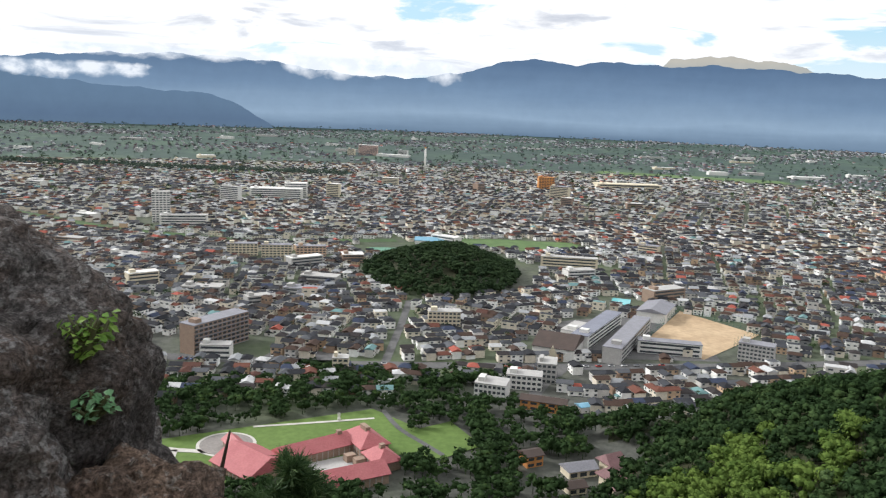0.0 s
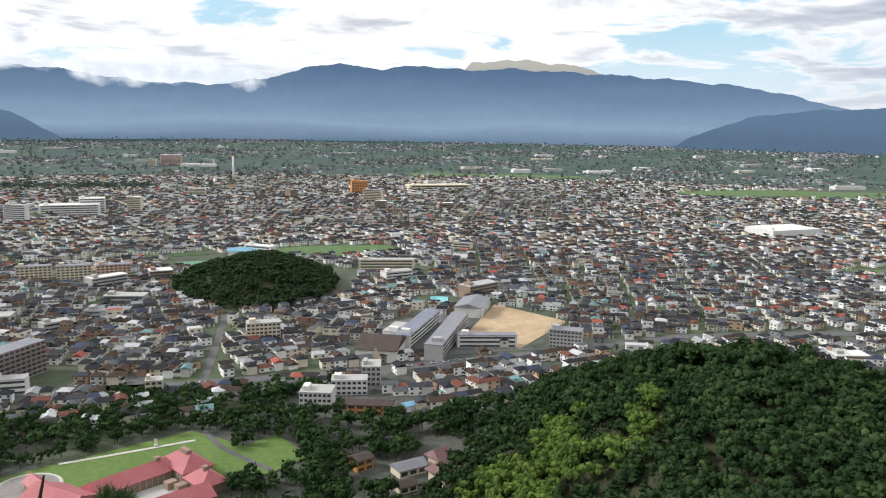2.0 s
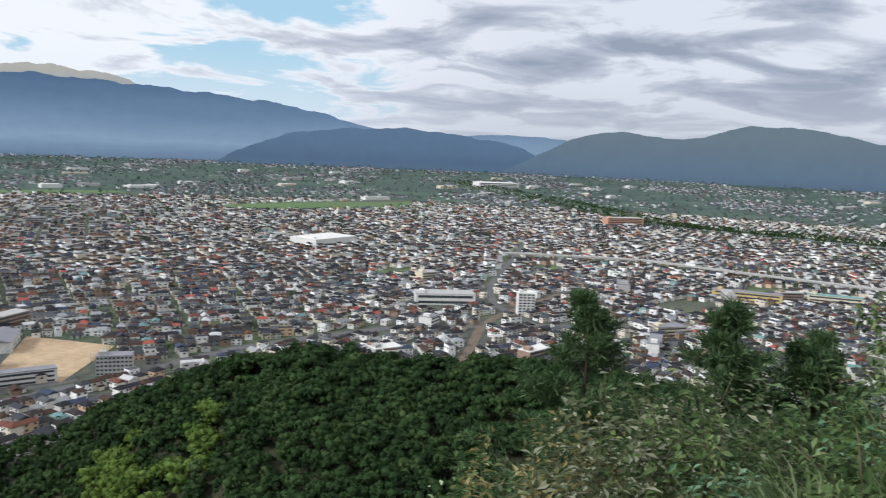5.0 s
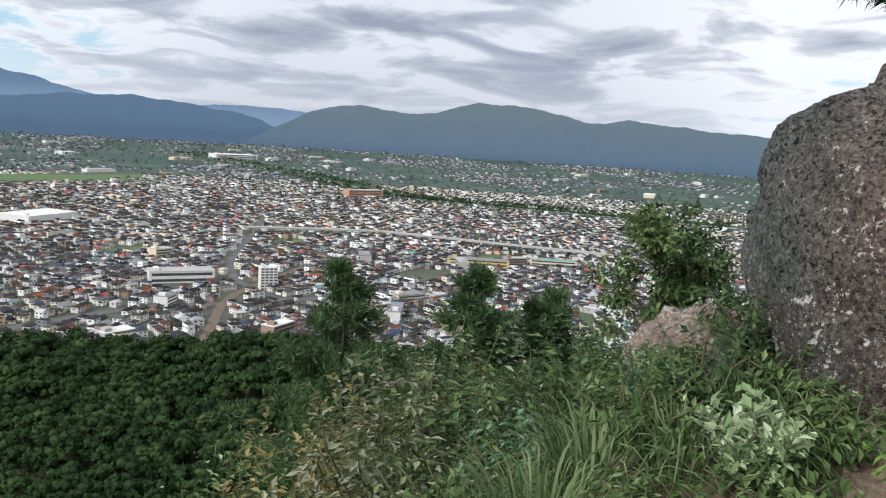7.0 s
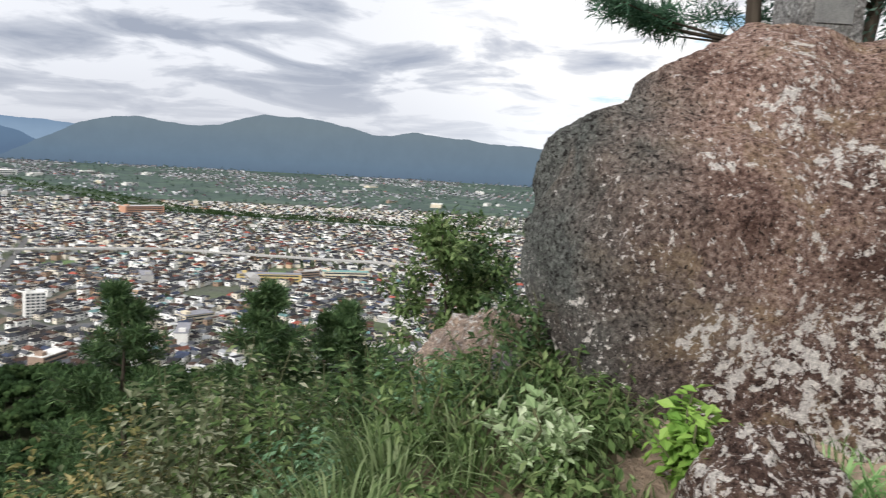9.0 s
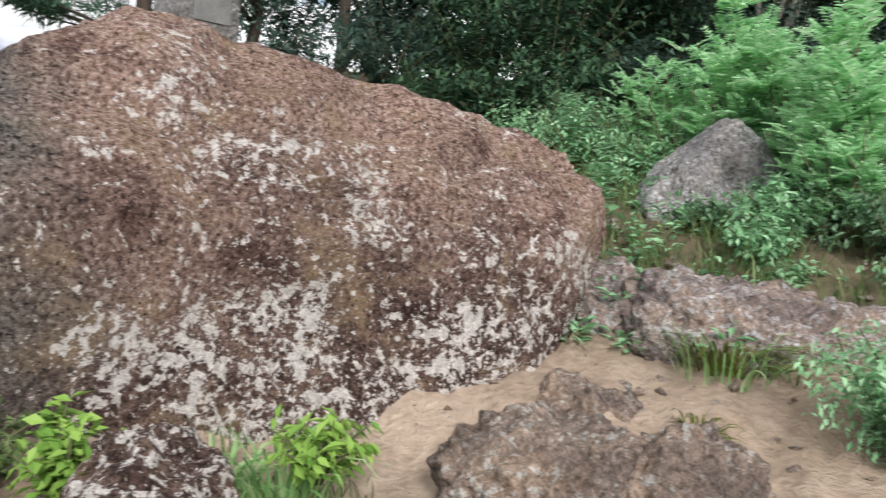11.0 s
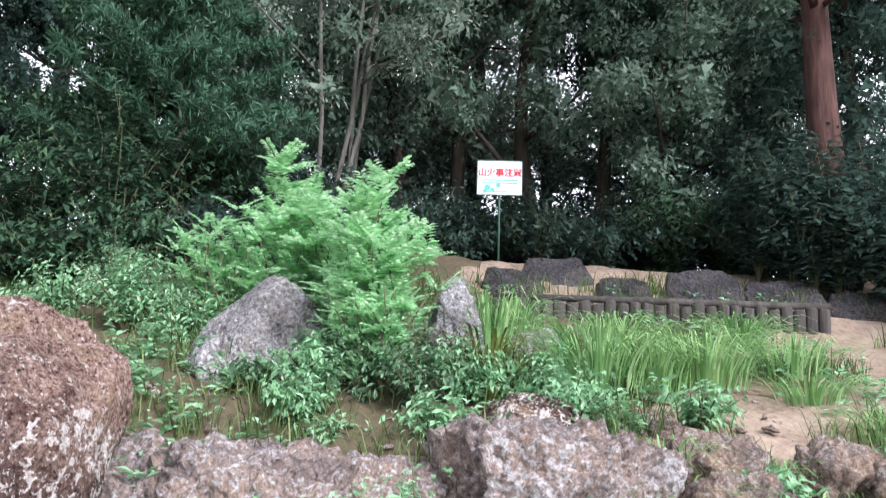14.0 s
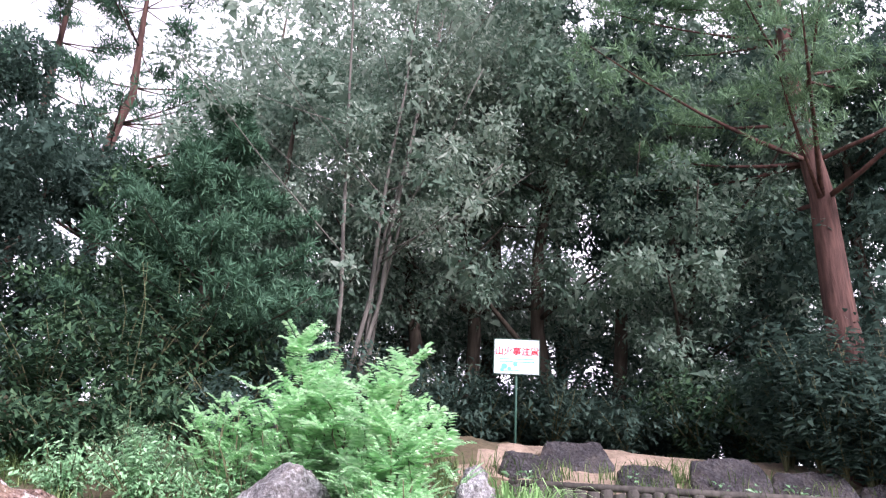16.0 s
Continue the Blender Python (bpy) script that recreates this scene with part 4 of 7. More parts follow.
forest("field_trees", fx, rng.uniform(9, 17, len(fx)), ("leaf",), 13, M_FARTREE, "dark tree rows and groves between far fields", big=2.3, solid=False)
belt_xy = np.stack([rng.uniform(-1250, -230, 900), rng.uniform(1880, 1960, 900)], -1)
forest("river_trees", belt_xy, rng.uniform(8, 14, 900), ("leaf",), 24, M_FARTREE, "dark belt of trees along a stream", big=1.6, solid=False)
bank_t = rng.random(1400)
bank_i = rng.integers(0, len(RIVER) - 1, 1400)
bank_xy = np.stack([np.array([RIVER[i][k] + (RIVER[i + 1][k] - RIVER[i][k]) * t for i, t in zip(bank_i, bank_t)]) for k in (0, 1)], -1) + np.where(rng.random((1400, 1)) < 0.5, -1, 1) * rng.uniform(22, 60, (1400, 1)) * np.array([[0.85, -0.5]])
forest("bank_trees", bank_xy, rng.uniform(7, 13, 1400), ("leaf",), 24, M_TOWNTREE, "dark trees lining a river", big=1.6, solid=False)


def park_green(x, y):
    belt = (x > -165) & (x < 60) & (y > np.minimum(428 + 0.05 * x, 380 + 0.59 * (x + 135))) & (y < 494) & (rng.random(len(x)) < 0.8)
    belt &= ~((x < -98) & (y > 462))
    edge = (np.hypot(x - 8, y - 385) > 24) & (x > -14) & (x < 40) & (y > 345) & (y < 435)
    low_wood = (x > 18) & (x < 78) & (y > 325) & (y < 428) & (np.hypot(x - 80, y - 348) > 27) & (np.hypot(x - 47, y - 362) > 16)
    foot = (x > -160) & (x < 30) & (y > 270) & (y < 338 + 0.25 * (x + 60)) & (x + 100 < 130) & (y < 330)
    ok = (belt | edge | foot | low_wood) & ~near_line(x, y, SCHOOL_ROAD, 8)
    for cx, cy, a, b2 in ((34, 462, 20, 14), (58, 476, 20, 14), (62, 436, 17, 10), (47, 367, 9, 9)):
        ok &= ((x - cx) / a) ** 2 + ((y - cy) / b2) ** 2 > 1
    return ok


park_xy = scatter(-12, 30, 260, 510, 5.2, park_green)
forest("park_trees", park_xy, rng.uniform(5.5, 10.0, len(park_xy)), ("leaf",), 44, M_TOWNTREE, "belt of leafy trees round a park", big=1.35)

# ---------------- plants: stems, leaves, blades ----------------
def bark(name, dark, light):
    m, nt, p = mat(name, 0.95, 0.0, 0.2)
    tc = nt.nodes.new("ShaderNodeTexCoord")
    mp = nt.nodes.new("ShaderNodeMapping")
    mp.inputs["Scale"].default_value = (14, 14, 2.2)
    nt.links.new(tc.outputs["Object"], mp.inputs[0])
    n = nt.nodes.new("ShaderNodeTexNoise")
    n.inputs["Scale"].default_value, n.inputs["Detail"].default_value = 1.0, 7.0
    nt.links.new(mp.outputs[0], n.inputs["Vector"])
    f2 = tnoise(nt, 1.3, 4.0)
    c = ramp(nt, n.outputs["Fac"], [(0.35, dark), (0.65, light)])
    nt.links.new(mixc(nt, 0.4, c, mixc(nt, f2, dark, light)), p.inputs["Base Color"])
    bump(nt, p, n.outputs["Fac"], 0.9, 0.03)
    return m


M_BARK = bark("dark_bark", (0.03, 0.024, 0.018), (0.085, 0.068, 0.052))
M_PALEBARK = bark("pale_grey_bark", (0.075, 0.070, 0.062), (0.19, 0.18, 0.155))
M_PINEBARK = bark("red_pine_bark", (0.030, 0.018, 0.016), (0.125, 0.066, 0.054))
M_STEM = noisy("green_stem", (0.06, 0.07, 0.03), (0.12, 0.12, 0.06), 6.0)
G_DARK = [(0.0, (0.037, 0.068, 0.054)), (0.6, (0.065, 0.112, 0.088)), (1.0, (0.11, 0.170, 0.135))]
G_MID = [(0.0, (0.052, 0.11, 0.055)), (0.6, (0.125, 0.235, 0.125)), (1.0, (0.24, 0.37, 0.23))]
G_LIGHT = [(0.0, (0.14, 0.30, 0.14)), (0.55, (0.26, 0.48, 0.26)), (1.0, (0.40, 0.62, 0.38))]
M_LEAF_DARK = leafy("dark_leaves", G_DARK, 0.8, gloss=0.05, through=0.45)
M_LEAF_MID = leafy("green_leaves", G_MID, 0.5)
M_LEAF_LIGHT = leafy("fresh_green_leaves", G_LIGHT, 0.5, through=0.35)
M_PLUME = leafy("minty_feathery_leaves", [(0.0, (0.27, 0.52, 0.26)), (0.5, (0.46, 0.75, 0.43)), (1.0, (0.70, 0.88, 0.62))], 0.6, through=0.5)
M_WEEDS = leafy("mixed_weeds", [(0.0, (0.045, 0.080, 0.026)), (0.6, (0.105, 0.165, 0.056)), (1.0, (0.22, 0.28, 0.12))], 0.7)
M_GRASS_DEEP = leafy("slope_grass_blades", [(0.0, (0.05, 0.085, 0.028)), (0.6, (0.13, 0.19, 0.075)), (1.0, (0.30, 0.36, 0.19))], 0.6, through=0.3)
M_LEAF_YELLOW = leafy("yellow_green_leaves", [(0.0, (0.14, 0.28, 0.05)), (1.0, (0.31, 0.47, 0.11))], 0.45, through=0.35)
M_LEAF_PALE = leafy("pale_silvery_leaves", [(0.0, (0.20, 0.29, 0.13)), (0.7, (0.38, 0.48, 0.27)), (1.0, (0.58, 0.64, 0.45))], 0.5, through=0.3)
M_LEAF_OLIVE = leafy("silver_olive_leaves", [(0.0, (0.055, 0.072, 0.034)), (0.6, (0.12, 0.142, 0.072)), (1.0, (0.37, 0.38, 0.27))], 0.7)
M_LEAF_RUST = leafy("rusty_olive_leaves", [(0.0, (0.09, 0.095, 0.03)), (0.6, (0.22, 0.195, 0.075)), (1.0, (0.38, 0.32, 0.15))], 0.5)
M_LEAF_TREE = leafy("grey_green_tree_leaves", [(0.0, (0.088, 0.145, 0.105)), (0.6, (0.155, 0.235, 0.172)), (1.0, (0.27, 0.35, 0.275))], 0.75, through=0.5)
# shade below the trees is put into this darker leaf green
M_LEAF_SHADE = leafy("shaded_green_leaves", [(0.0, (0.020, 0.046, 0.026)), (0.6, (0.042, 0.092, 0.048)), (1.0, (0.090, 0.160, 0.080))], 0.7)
# silvery leaves, brightened in colour to stand in for skylight on the crowns
M_LEAF_SKYLIT = leafy("skylit_silvery_leaves", [(0.0, (0.13, 0.19, 0.14)), (0.6, (0.23, 0.31, 0.24)), (1.0, (0.40, 0.46, 0.38))], 0.75, through=0.5)
M_LEAF_DEEP = leafy("deep_green_leaves", [(0.0, (0.03, 0.058, 0.024)), (0.6, (0.068, 0.118, 0.045)), (1.0, (0.14, 0.20, 0.085))], 0.5)
M_NEEDLE = leafy("pine_needles", [(0.0, (0.034, 0.080, 0.050)), (0.7, (0.070, 0.150, 0.090)), (1.0, (0.12, 0.225, 0.14))], 0.7, through=0.15)
M_NEEDLE_GREEN = leafy("young_pine_needles", [(0.0, (0.03, 0.062, 0.026)), (0.7, (0.075, 0.13, 0.052)), (1.0, (0.14, 0.21, 0.09))], 0.5, through=0.15)
M_NEEDLE_LIGHT = leafy("light_pine_needles", [(0.0, (0.075, 0.145, 0.085)), (1.0, (0.20, 0.33, 0.18))], 0.7, through=0.25)
M_GRASS = leafy("grass_blades", [(0.0, (0.12, 0.25, 0.085)), (0.6, (0.26, 0.46, 0.17)), (1.0, (0.46, 0.61, 0.32))], 0.6, through=0.4)
M_GRASS_DRY = leafy("mossy_grass", [(0.0, (0.05, 0.06, 0.012)), (1.0, (0.15, 0.17, 0.04))], 0.6, through=0.2)


def unit(v):
    return v / (np.linalg.norm(v, axis=-1, keepdims=True) + 1e-9)


def leaves_mesh(name, pos_, along, up_, length, width, material, parent, label="", small=False):
    """Many single leaves: bent lozenges, each its own island."""
    n = len(pos_)
    along = unit(along)
    side = unit(np.cross(along, up_))
    nrm = np.cross(side, along)
    L, W = length[:, None], width[:, None]
    v = np.stack([pos_, pos_ + along * L * 0.5 + side * W * 0.5 + nrm * L * 0.08, pos_ + along * L - nrm * L * 0.10,
                  pos_ + along * L * 0.5 - side * W * 0.5 + nrm * L * 0.08], 1).reshape(-1, 3)
    f = (np.arange(n)[:, None] * 4 + np.array([0, 1, 2, 3])[None]).tolist()
    if small:
        v = np.stack([pos_ + side * W * 0.25, pos_ + along * L * 0.5 - side * W * 0.7 + nrm * L * 0.06, pos_ + along * L], 1).reshape(-1, 3)
        f = (np.arange(n)[:, None] * 3 + np.array([0, 1, 2])[None]).tolist()
    ob = mesh_object(name, v.tolist(), f, [material], parent=parent)
    if label:
        tagged(ob, label)
    return ob


def tube(pts, radii, sides=7):
    """Verts and faces of a tapered tube along points."""
    pts = [Vector(p) for p in pts]
    V, F = [], []
    for i, p in enumerate(pts):
        d = (pts[min(i + 1, len(pts) - 1)] - pts[max(i - 1, 0)]).normalized()
        a = d.cross(Vector((0.31, 0.87, 0.39))).normalized()
        b2 = d.cross(a)
        for k in range(sides):
            t = 6.2832 * k / sides
            V.append(tuple(p + (a * math.cos(t) + b2 * math.sin(t)) * radii[i]))
        if i:
            o = (i - 1) * sides
            F += [(o + k, o + (k + 1) % sides, o + sides + (k + 1) % sides, o + sides + k) for k in range(sides)]
    F.append(tuple(range(sides))[::-1])
    F.append(tuple((len(pts) - 1) * sides + k for k in range(sides)))
    return V, F


def tubes_object(name, lines, material, parent=None, sides=6, label=""):
    V, F = [], []
    for pts, radii in lines:
        v, f = tube(pts, radii, sides)
        o = len(V)
        V += v
        F += [tuple(i + o for i in q) for q in f]
    ob = mesh_object(name, V, F, [material], None, True, parent)
    if label:
        tagged(ob, label)
    return ob


def shoots(r, n, h, spread, curve=0.35, seg=5, low=0.55):
    """Curved shoots from a root: arrays n x seg x 3."""
    a = r.random(n) * 6.283
    rad = spread * np.sqrt(r.random(n))
    hh = h * r.uniform(low, 1.0, n) * (1 - 0.35 * (rad / spread) ** 2)
    t = np.linspace(0, 1, seg)[None, :]
    out = rad[:, None] * (t ** (1 + curve))
    wig = r.normal(0, 0.035 * h, (n, seg)) * t
    return np.stack([np.cos(a)[:, None] * out + wig, np.sin(a)[:, None] * out + np.roll(wig, 1, 0), hh[:, None] * (t ** 0.85)], -1), a


def shrub(name, at_, h, spread, material, label, n=40, per=26, leaf=0.07, slim=0.45, seed=1, droop=0.2, group="", low=0.55, start=0.15, small=False):
    """A leafy bush: thin stems and leaves set along shoots."""
    r = np.random.default_rng(seed)
    root = empty(name, pose(*at_), label, "bush", group)
    sh, a = shoots(r, n, h, spread, low=low)
    tubes_object("stem", [([tuple(q) for q in s], [0.012, 0.010, 0.008, 0.006, 0.003]) for s in sh[:: max(1, n // 14)]], M_STEM, root, 4)
    k = np.repeat(np.arange(n), per)
    t = r.uniform(start, 1.0, n * per) ** 0.8
    i = np.minimum((t * 4).astype(int), 3)
    w = (t * 4 - i)[:, None]
    p0, p1 = sh[k, i], sh[k, i + 1]
    pos_ = p0 * (1 - w) + p1 * w + r.normal(0, leaf * 0.35, (n * per, 3))
    d = unit(p1 - p0)
    sd = r.normal(0, 1, (n * per, 3))
    along = unit(d * 0.35 + unit(sd - d * (sd * d).sum(1)[:, None]) + np.array([0, 0, -droop]))
    up_ = np.array([0, 0, 1.0]) + r.normal(0, 0.35, (n * per, 3))
    ln = leaf * r.uniform(0.6, 1.4, n * per)
    leaves_mesh("foliage", pos_, along, up_, ln, ln * slim, material, root, small=small)
    return root


def plume_bush(name, at_, h, spread, material, label, fronds=70, seed=1, lean=(0, 0)):
    """A bush of arching fronds, leaflets in pairs along each."""
    r = np.random.default_rng(seed)
    root = empty(name, pose(*at_), label, "bush", "bushes")
    main, a = shoots(r, 9, h * 0.92, spread * 0.8, low=0.55)
    main[:, :, 0] += lean[0] * np.linspace(0, 1, 5)
    main[:, :, 1] += lean[1] * np.linspace(0, 1, 5)
    tubes_object("stem", [([tuple(q) for q in s], [0.016, 0.013, 0.010, 0.007, 0.004]) for s in main], M_STEM, root, 5)
    P, A, U, L = [], [], [], []
    for f in range(fronds):
        s = main[r.integers(0, 9)]
        i = r.integers(1, 5)
        b0 = s[i] + r.normal(0, 0.03, 3)
        an = r.random() * 6.283
        d = np.array([math.cos(an), math.sin(an), r.uniform(0.3, 1.6)])
        d /= np.linalg.norm(d)
        ln = r.uniform(0.12, 0.26) * h * 0.85
        side = np.cross(d, [0, 0, 1])
        side /= np.linalg.norm(side) + 1e-9
        for q in np.linspace(0.12, 1, 11):
            p = b0 + d * ln * q + np.array([0, 0, -0.18 * ln * q * q])
            for sg in (-1, 1):
                P.append(p)
                A.append(side * sg + d * 0.5 + np.array([0, 0, -0.1]))
                U.append(np.array([0, 0, 1.0]) + r.normal(0, 0.25, 3))
                L.append(0.085 * h / 1.6 * (1 - 0.35 * q) * r.uniform(0.8, 1.2))
    L = np.array(L)
    leaves_mesh("foliage", np.array(P), np.array(A), np.array(U), L, L * 0.5, material, root)
    return root


def grass_tuft(name, at_, h, spread, blades, material, label, seed=1, width=0.010, lean=0.0):
    """A clump of arching blades."""
    r = np.random.default_rng(seed)
    a = r.random(blades) * 6.283
    rad = spread * r.uniform(0.25, 1.0, blades)
    hh = h * r.uniform(0.5, 1.0, blades)
    b0 = np.stack([np.cos(a), np.sin(a), 0 * a], -1) * spread * 0.5 * np.sqrt(r.random(blades))[:, None]
    seg = 6
    t = np.linspace(0, 1, seg)
    V, F = [], []
    dirs = np.stack([np.cos(a), np.sin(a)], -1)
    wd = width * r.uniform(0.6, 1.5, blades)
    for i in range(blades):
        o = len(V)
        sx, sy = -dirs[i, 1], dirs[i, 0]
        for j in range(seg):
            out, z = rad[i] * t[j] ** 1.6, hh[i] * (1.6 * t[j] - 0.6 * t[j] ** 2.6) * (1 - 0.38 * t[j] ** 3)
            w = wd[i] * (1 - t[j] ** 2.2) + 0.001
            x, y = b0[i, 0] + dirs[i, 0] * out + lean * t[j], b0[i, 1] + dirs[i, 1] * out
            V += [(x - sx * w, y - sy * w, z), (x + sx * w, y + sy * w, z + w * 0.5)]
            if j:
                F.append((o + 2 * j - 2, o + 2 * j - 1, o + 2 * j + 1, o + 2 * j))
    ob = mesh_object(name, V, F, [material], None, True)
    ob.matrix_basis = pose(*at_)
    return tagged(ob, label, "grass", "grass tufts")


def ground_at(x, y, dz=0.0):
    return (x, y, hz(x, y) + dz)


def limb_tree(name, at_, h, label, trunk_r, trunk_mat, leaf_mat, seed, crown_lo=0.3, spread=2.4, leaf_n=6000, leaf=0.11, slim=0.5, stems=1, lean=(0.0, 0.0), clumps=60):
    """A broad-leaved tree: trunk, forking limbs, leaves in ragged clumps round the twigs."""
    r = np.random.default_rng(seed)
    root = empty(name, pose(*at_), label, "tree", "trees behind the rocks")
    tips = []
    for s in range(stems):
        ph = r.random() * 6.283
        off = np.array([math.cos(ph), math.sin(ph), 0]) * (0.18 * (stems > 1))
        tilt = np.array([math.cos(ph), math.sin(ph), 0]) * (0.16 if stems > 1 else 0.04) * h
        pts = [np.array([0, 0, -0.3]) + off + (tilt + np.array([lean[0], lean[1], 0])) * q ** 1.3 + np.array([r.normal(0, 0.05), r.normal(0, 0.05), (h * 0.92 + 0.3) * q]) for q in np.linspace(0, 1, 9)]
        rad = [trunk_r * (1 - 0.88 * q) / (1 if stems == 1 else 1.5) for q in np.linspace(0, 1, 9)]
        tubes_object("trunk", [([tuple(p) for p in pts], rad)], trunk_mat, root, 9)
        limbs = []
        for b in range(11 if stems == 1 else 6):
            q = r.uniform(crown_lo, 0.95)
            i = min(int(q * 8), 7)
            p0 = pts[i] + (pts[i + 1] - pts[i]) * (q * 8 - i)
            an = r.random() * 6.283
            ln = spread * (1.15 - 0.6 * q) * r.uniform(0.7, 1.15)
            d = np.array([math.cos(an), math.sin(an), r.uniform(0.15, 0.7)])
            lp = [p0 + d * ln * w + np.array([0, 0, 0.12 * ln * w * w]) + r.normal(0, 0.03, 3) * w for w in np.linspace(0, 1, 5)]
            limbs.append(([tuple(p) for p in lp], [rad[i] * 0.45, rad[i] * 0.34, rad[i] * 0.25, rad[i] * 0.16, 0.008]))
            tips += lp[1:]
        tips += pts[6:]
        for l_line in limbs:
            tubes_object("limb", [l_line], trunk_mat, root, 5)
    tips = np.array(tips)
    cen = tips[r.integers(0, len(tips), clumps)] + r.normal(0, 0.28 * spread / 2, (clumps, 3))
    k = r.integers(0, clumps, leaf_n)
    v = unit(r.normal(0, 1, (leaf_n, 3)))
    size = r.uniform(0.24, 0.58, clumps) * spread / 2.2
    pos_ = cen[k] + v * (size[k] * r.random(leaf_n) ** 0.4)[:, None] * np.array([1, 1, 0.62])
    along = unit(v + r.normal(0, 0.6, (leaf_n, 3)) + np.array([0, 0, -0.35]))
    ln = leaf * r.uniform(0.6, 1.4, leaf_n)
    core = 16 * clumps
    kc = np.repeat(np.arange(clumps), 16)
    vc = unit(r.normal(0, 1, (core, 3)))
    pos_ = np.concatenate([pos_, cen[kc] + vc * (size[kc] * 0.42)[:, None] * np.array([1, 1, 0.6])])
    along = np.concatenate([along, unit(np.cross(vc, r.normal(0, 1, (core, 3))))])
    v = np.concatenate([v, vc])
    ln = np.concatenate([ln, size[kc] * r.uniform(0.30, 0.50, core)])
    leaf_n += core
    leaves_mesh("crown", pos_, along, np.array([0, 0, 1.0]) + v * 0.8 + r.normal(0, 0.25, (leaf_n, 3)), ln, ln * slim, leaf_mat, root, small=True)
    return root


def needles(r, centres, dirs, length, per, flat=1.0):
    """Brushes of needles round twig ends: positions, directions."""
    n = len(centres)
    k = np.repeat(np.arange(n), per)
    v = unit(r.normal(0, 1, (n * per, 3)) * np.array([1, 1, flat]) + dirs[k] * 0.9)
    return centres[k] + r.normal(0, length * 0.12, (n * per, 3)), v


def pine_tree(name, at_, h, label, trunk_r, needle_mat, seed, crown_lo=0.4, spread=2.2, tiers=9, tufts=340, per=16, needle=0.16, trunk_mat=None, cone=True,
              lean=(0, 0), group="trees behind the rocks", wide=0.09):
    """A pine: trunk, level boughs, brushes of needles along the twigs."""
    r = np.random.default_rng(seed)
    root = empty(name, pose(*at_), label, "pine tree", group)
    pts = [np.array([lean[0] * q ** 1.4 + r.normal(0, 0.02 * h * 0.3), lean[1] * q ** 1.4 + r.normal(0, 0.02 * h * 0.3), -0.3 + (h + 0.3) * q]) for q in np.linspace(0, 1, 9)]
    rad = [trunk_r * (1 - 0.93 * q) for q in np.linspace(0, 1, 9)]
    tubes_object("trunk", [([tuple(p) for p in pts], rad)], trunk_mat or M_PINEBARK, root, 10)
    boughs, C, D = [], [], []
    for t in range(tiers):
        q = crown_lo + (0.98 - crown_lo) * (t + 0.3 * r.random()) / (tiers - 0.5)
        q = min(q, 0.985)
        i = min(int(q * 8), 7)
        p0 = pts[i] + (pts[i + 1] - pts[i]) * (q * 8 - i)
        reach = spread * ((1 - q) / (1 - crown_lo) * 0.95 + 0.04) if cone else spread * (0.65 + 0.5 * r.random()) * (1.1 - 0.45 * q)
        for b in range(r.integers(4, 6)):
            an = r.random() * 6.283
            ln = reach * r.uniform(0.75, 1.1)
            d = np.array([math.cos(an), math.sin(an), r.uniform(-0.05, 0.30)])
            lp = [p0 + d * ln * w + np.array([0, 0, 0.18 * ln * w * w]) for w in np.linspace(0, 1, 5)]
            boughs.append(([tuple(p) for p in lp], [rad[i] * 0.26, rad[i] * 0.2, rad[i] * 0.14, rad[i] * 0.1, 0.006]))
            m = max(3, int(tufts / (tiers * 4.5)))
            w = r.uniform(0.3, 1.06, m) if cone else r.uniform(0.35, 1.06, m) ** 0.7
            c = p0 + d * ln * w[:, None] + np.array([0, 0, 0.18 * ln]) * (w * w)[:, None]
            sidew = np.cross(d, [0, 0, 1.0])
            c = c + sidew[None] * (r.normal(0, 0.22, m) * ln * 0.55)[:, None] + np.array([0, 0, 1]) * r.uniform(0, 0.10, m)[:, None]
            C.append(c)
            D.append(np.tile(d * 0.6 + np.array([0, 0, 0.5]), (m, 1)))
    for l_line in boughs:
        tubes_object("bough", [l_line], trunk_mat or M_PINEBARK, root, 4)
    C.append(np.array([pts[-1] + np.array([0, 0, -0.1 * j]) for j in range(4)]))
    D.append(np.tile(np.array([0, 0, 1.0]), (4, 1)))
    p, v = needles(r, np.concatenate(C), np.concatenate(D), needle, per)
    ln = needle * r.uniform(0.7, 1.25, len(p))
    leaves_mesh("needles", p, v, np.array([0, 0, 1.0]) + r.normal(0, 0.5, (len(p), 3)), ln, ln * wide, needle_mat, root, small=True)
    return root

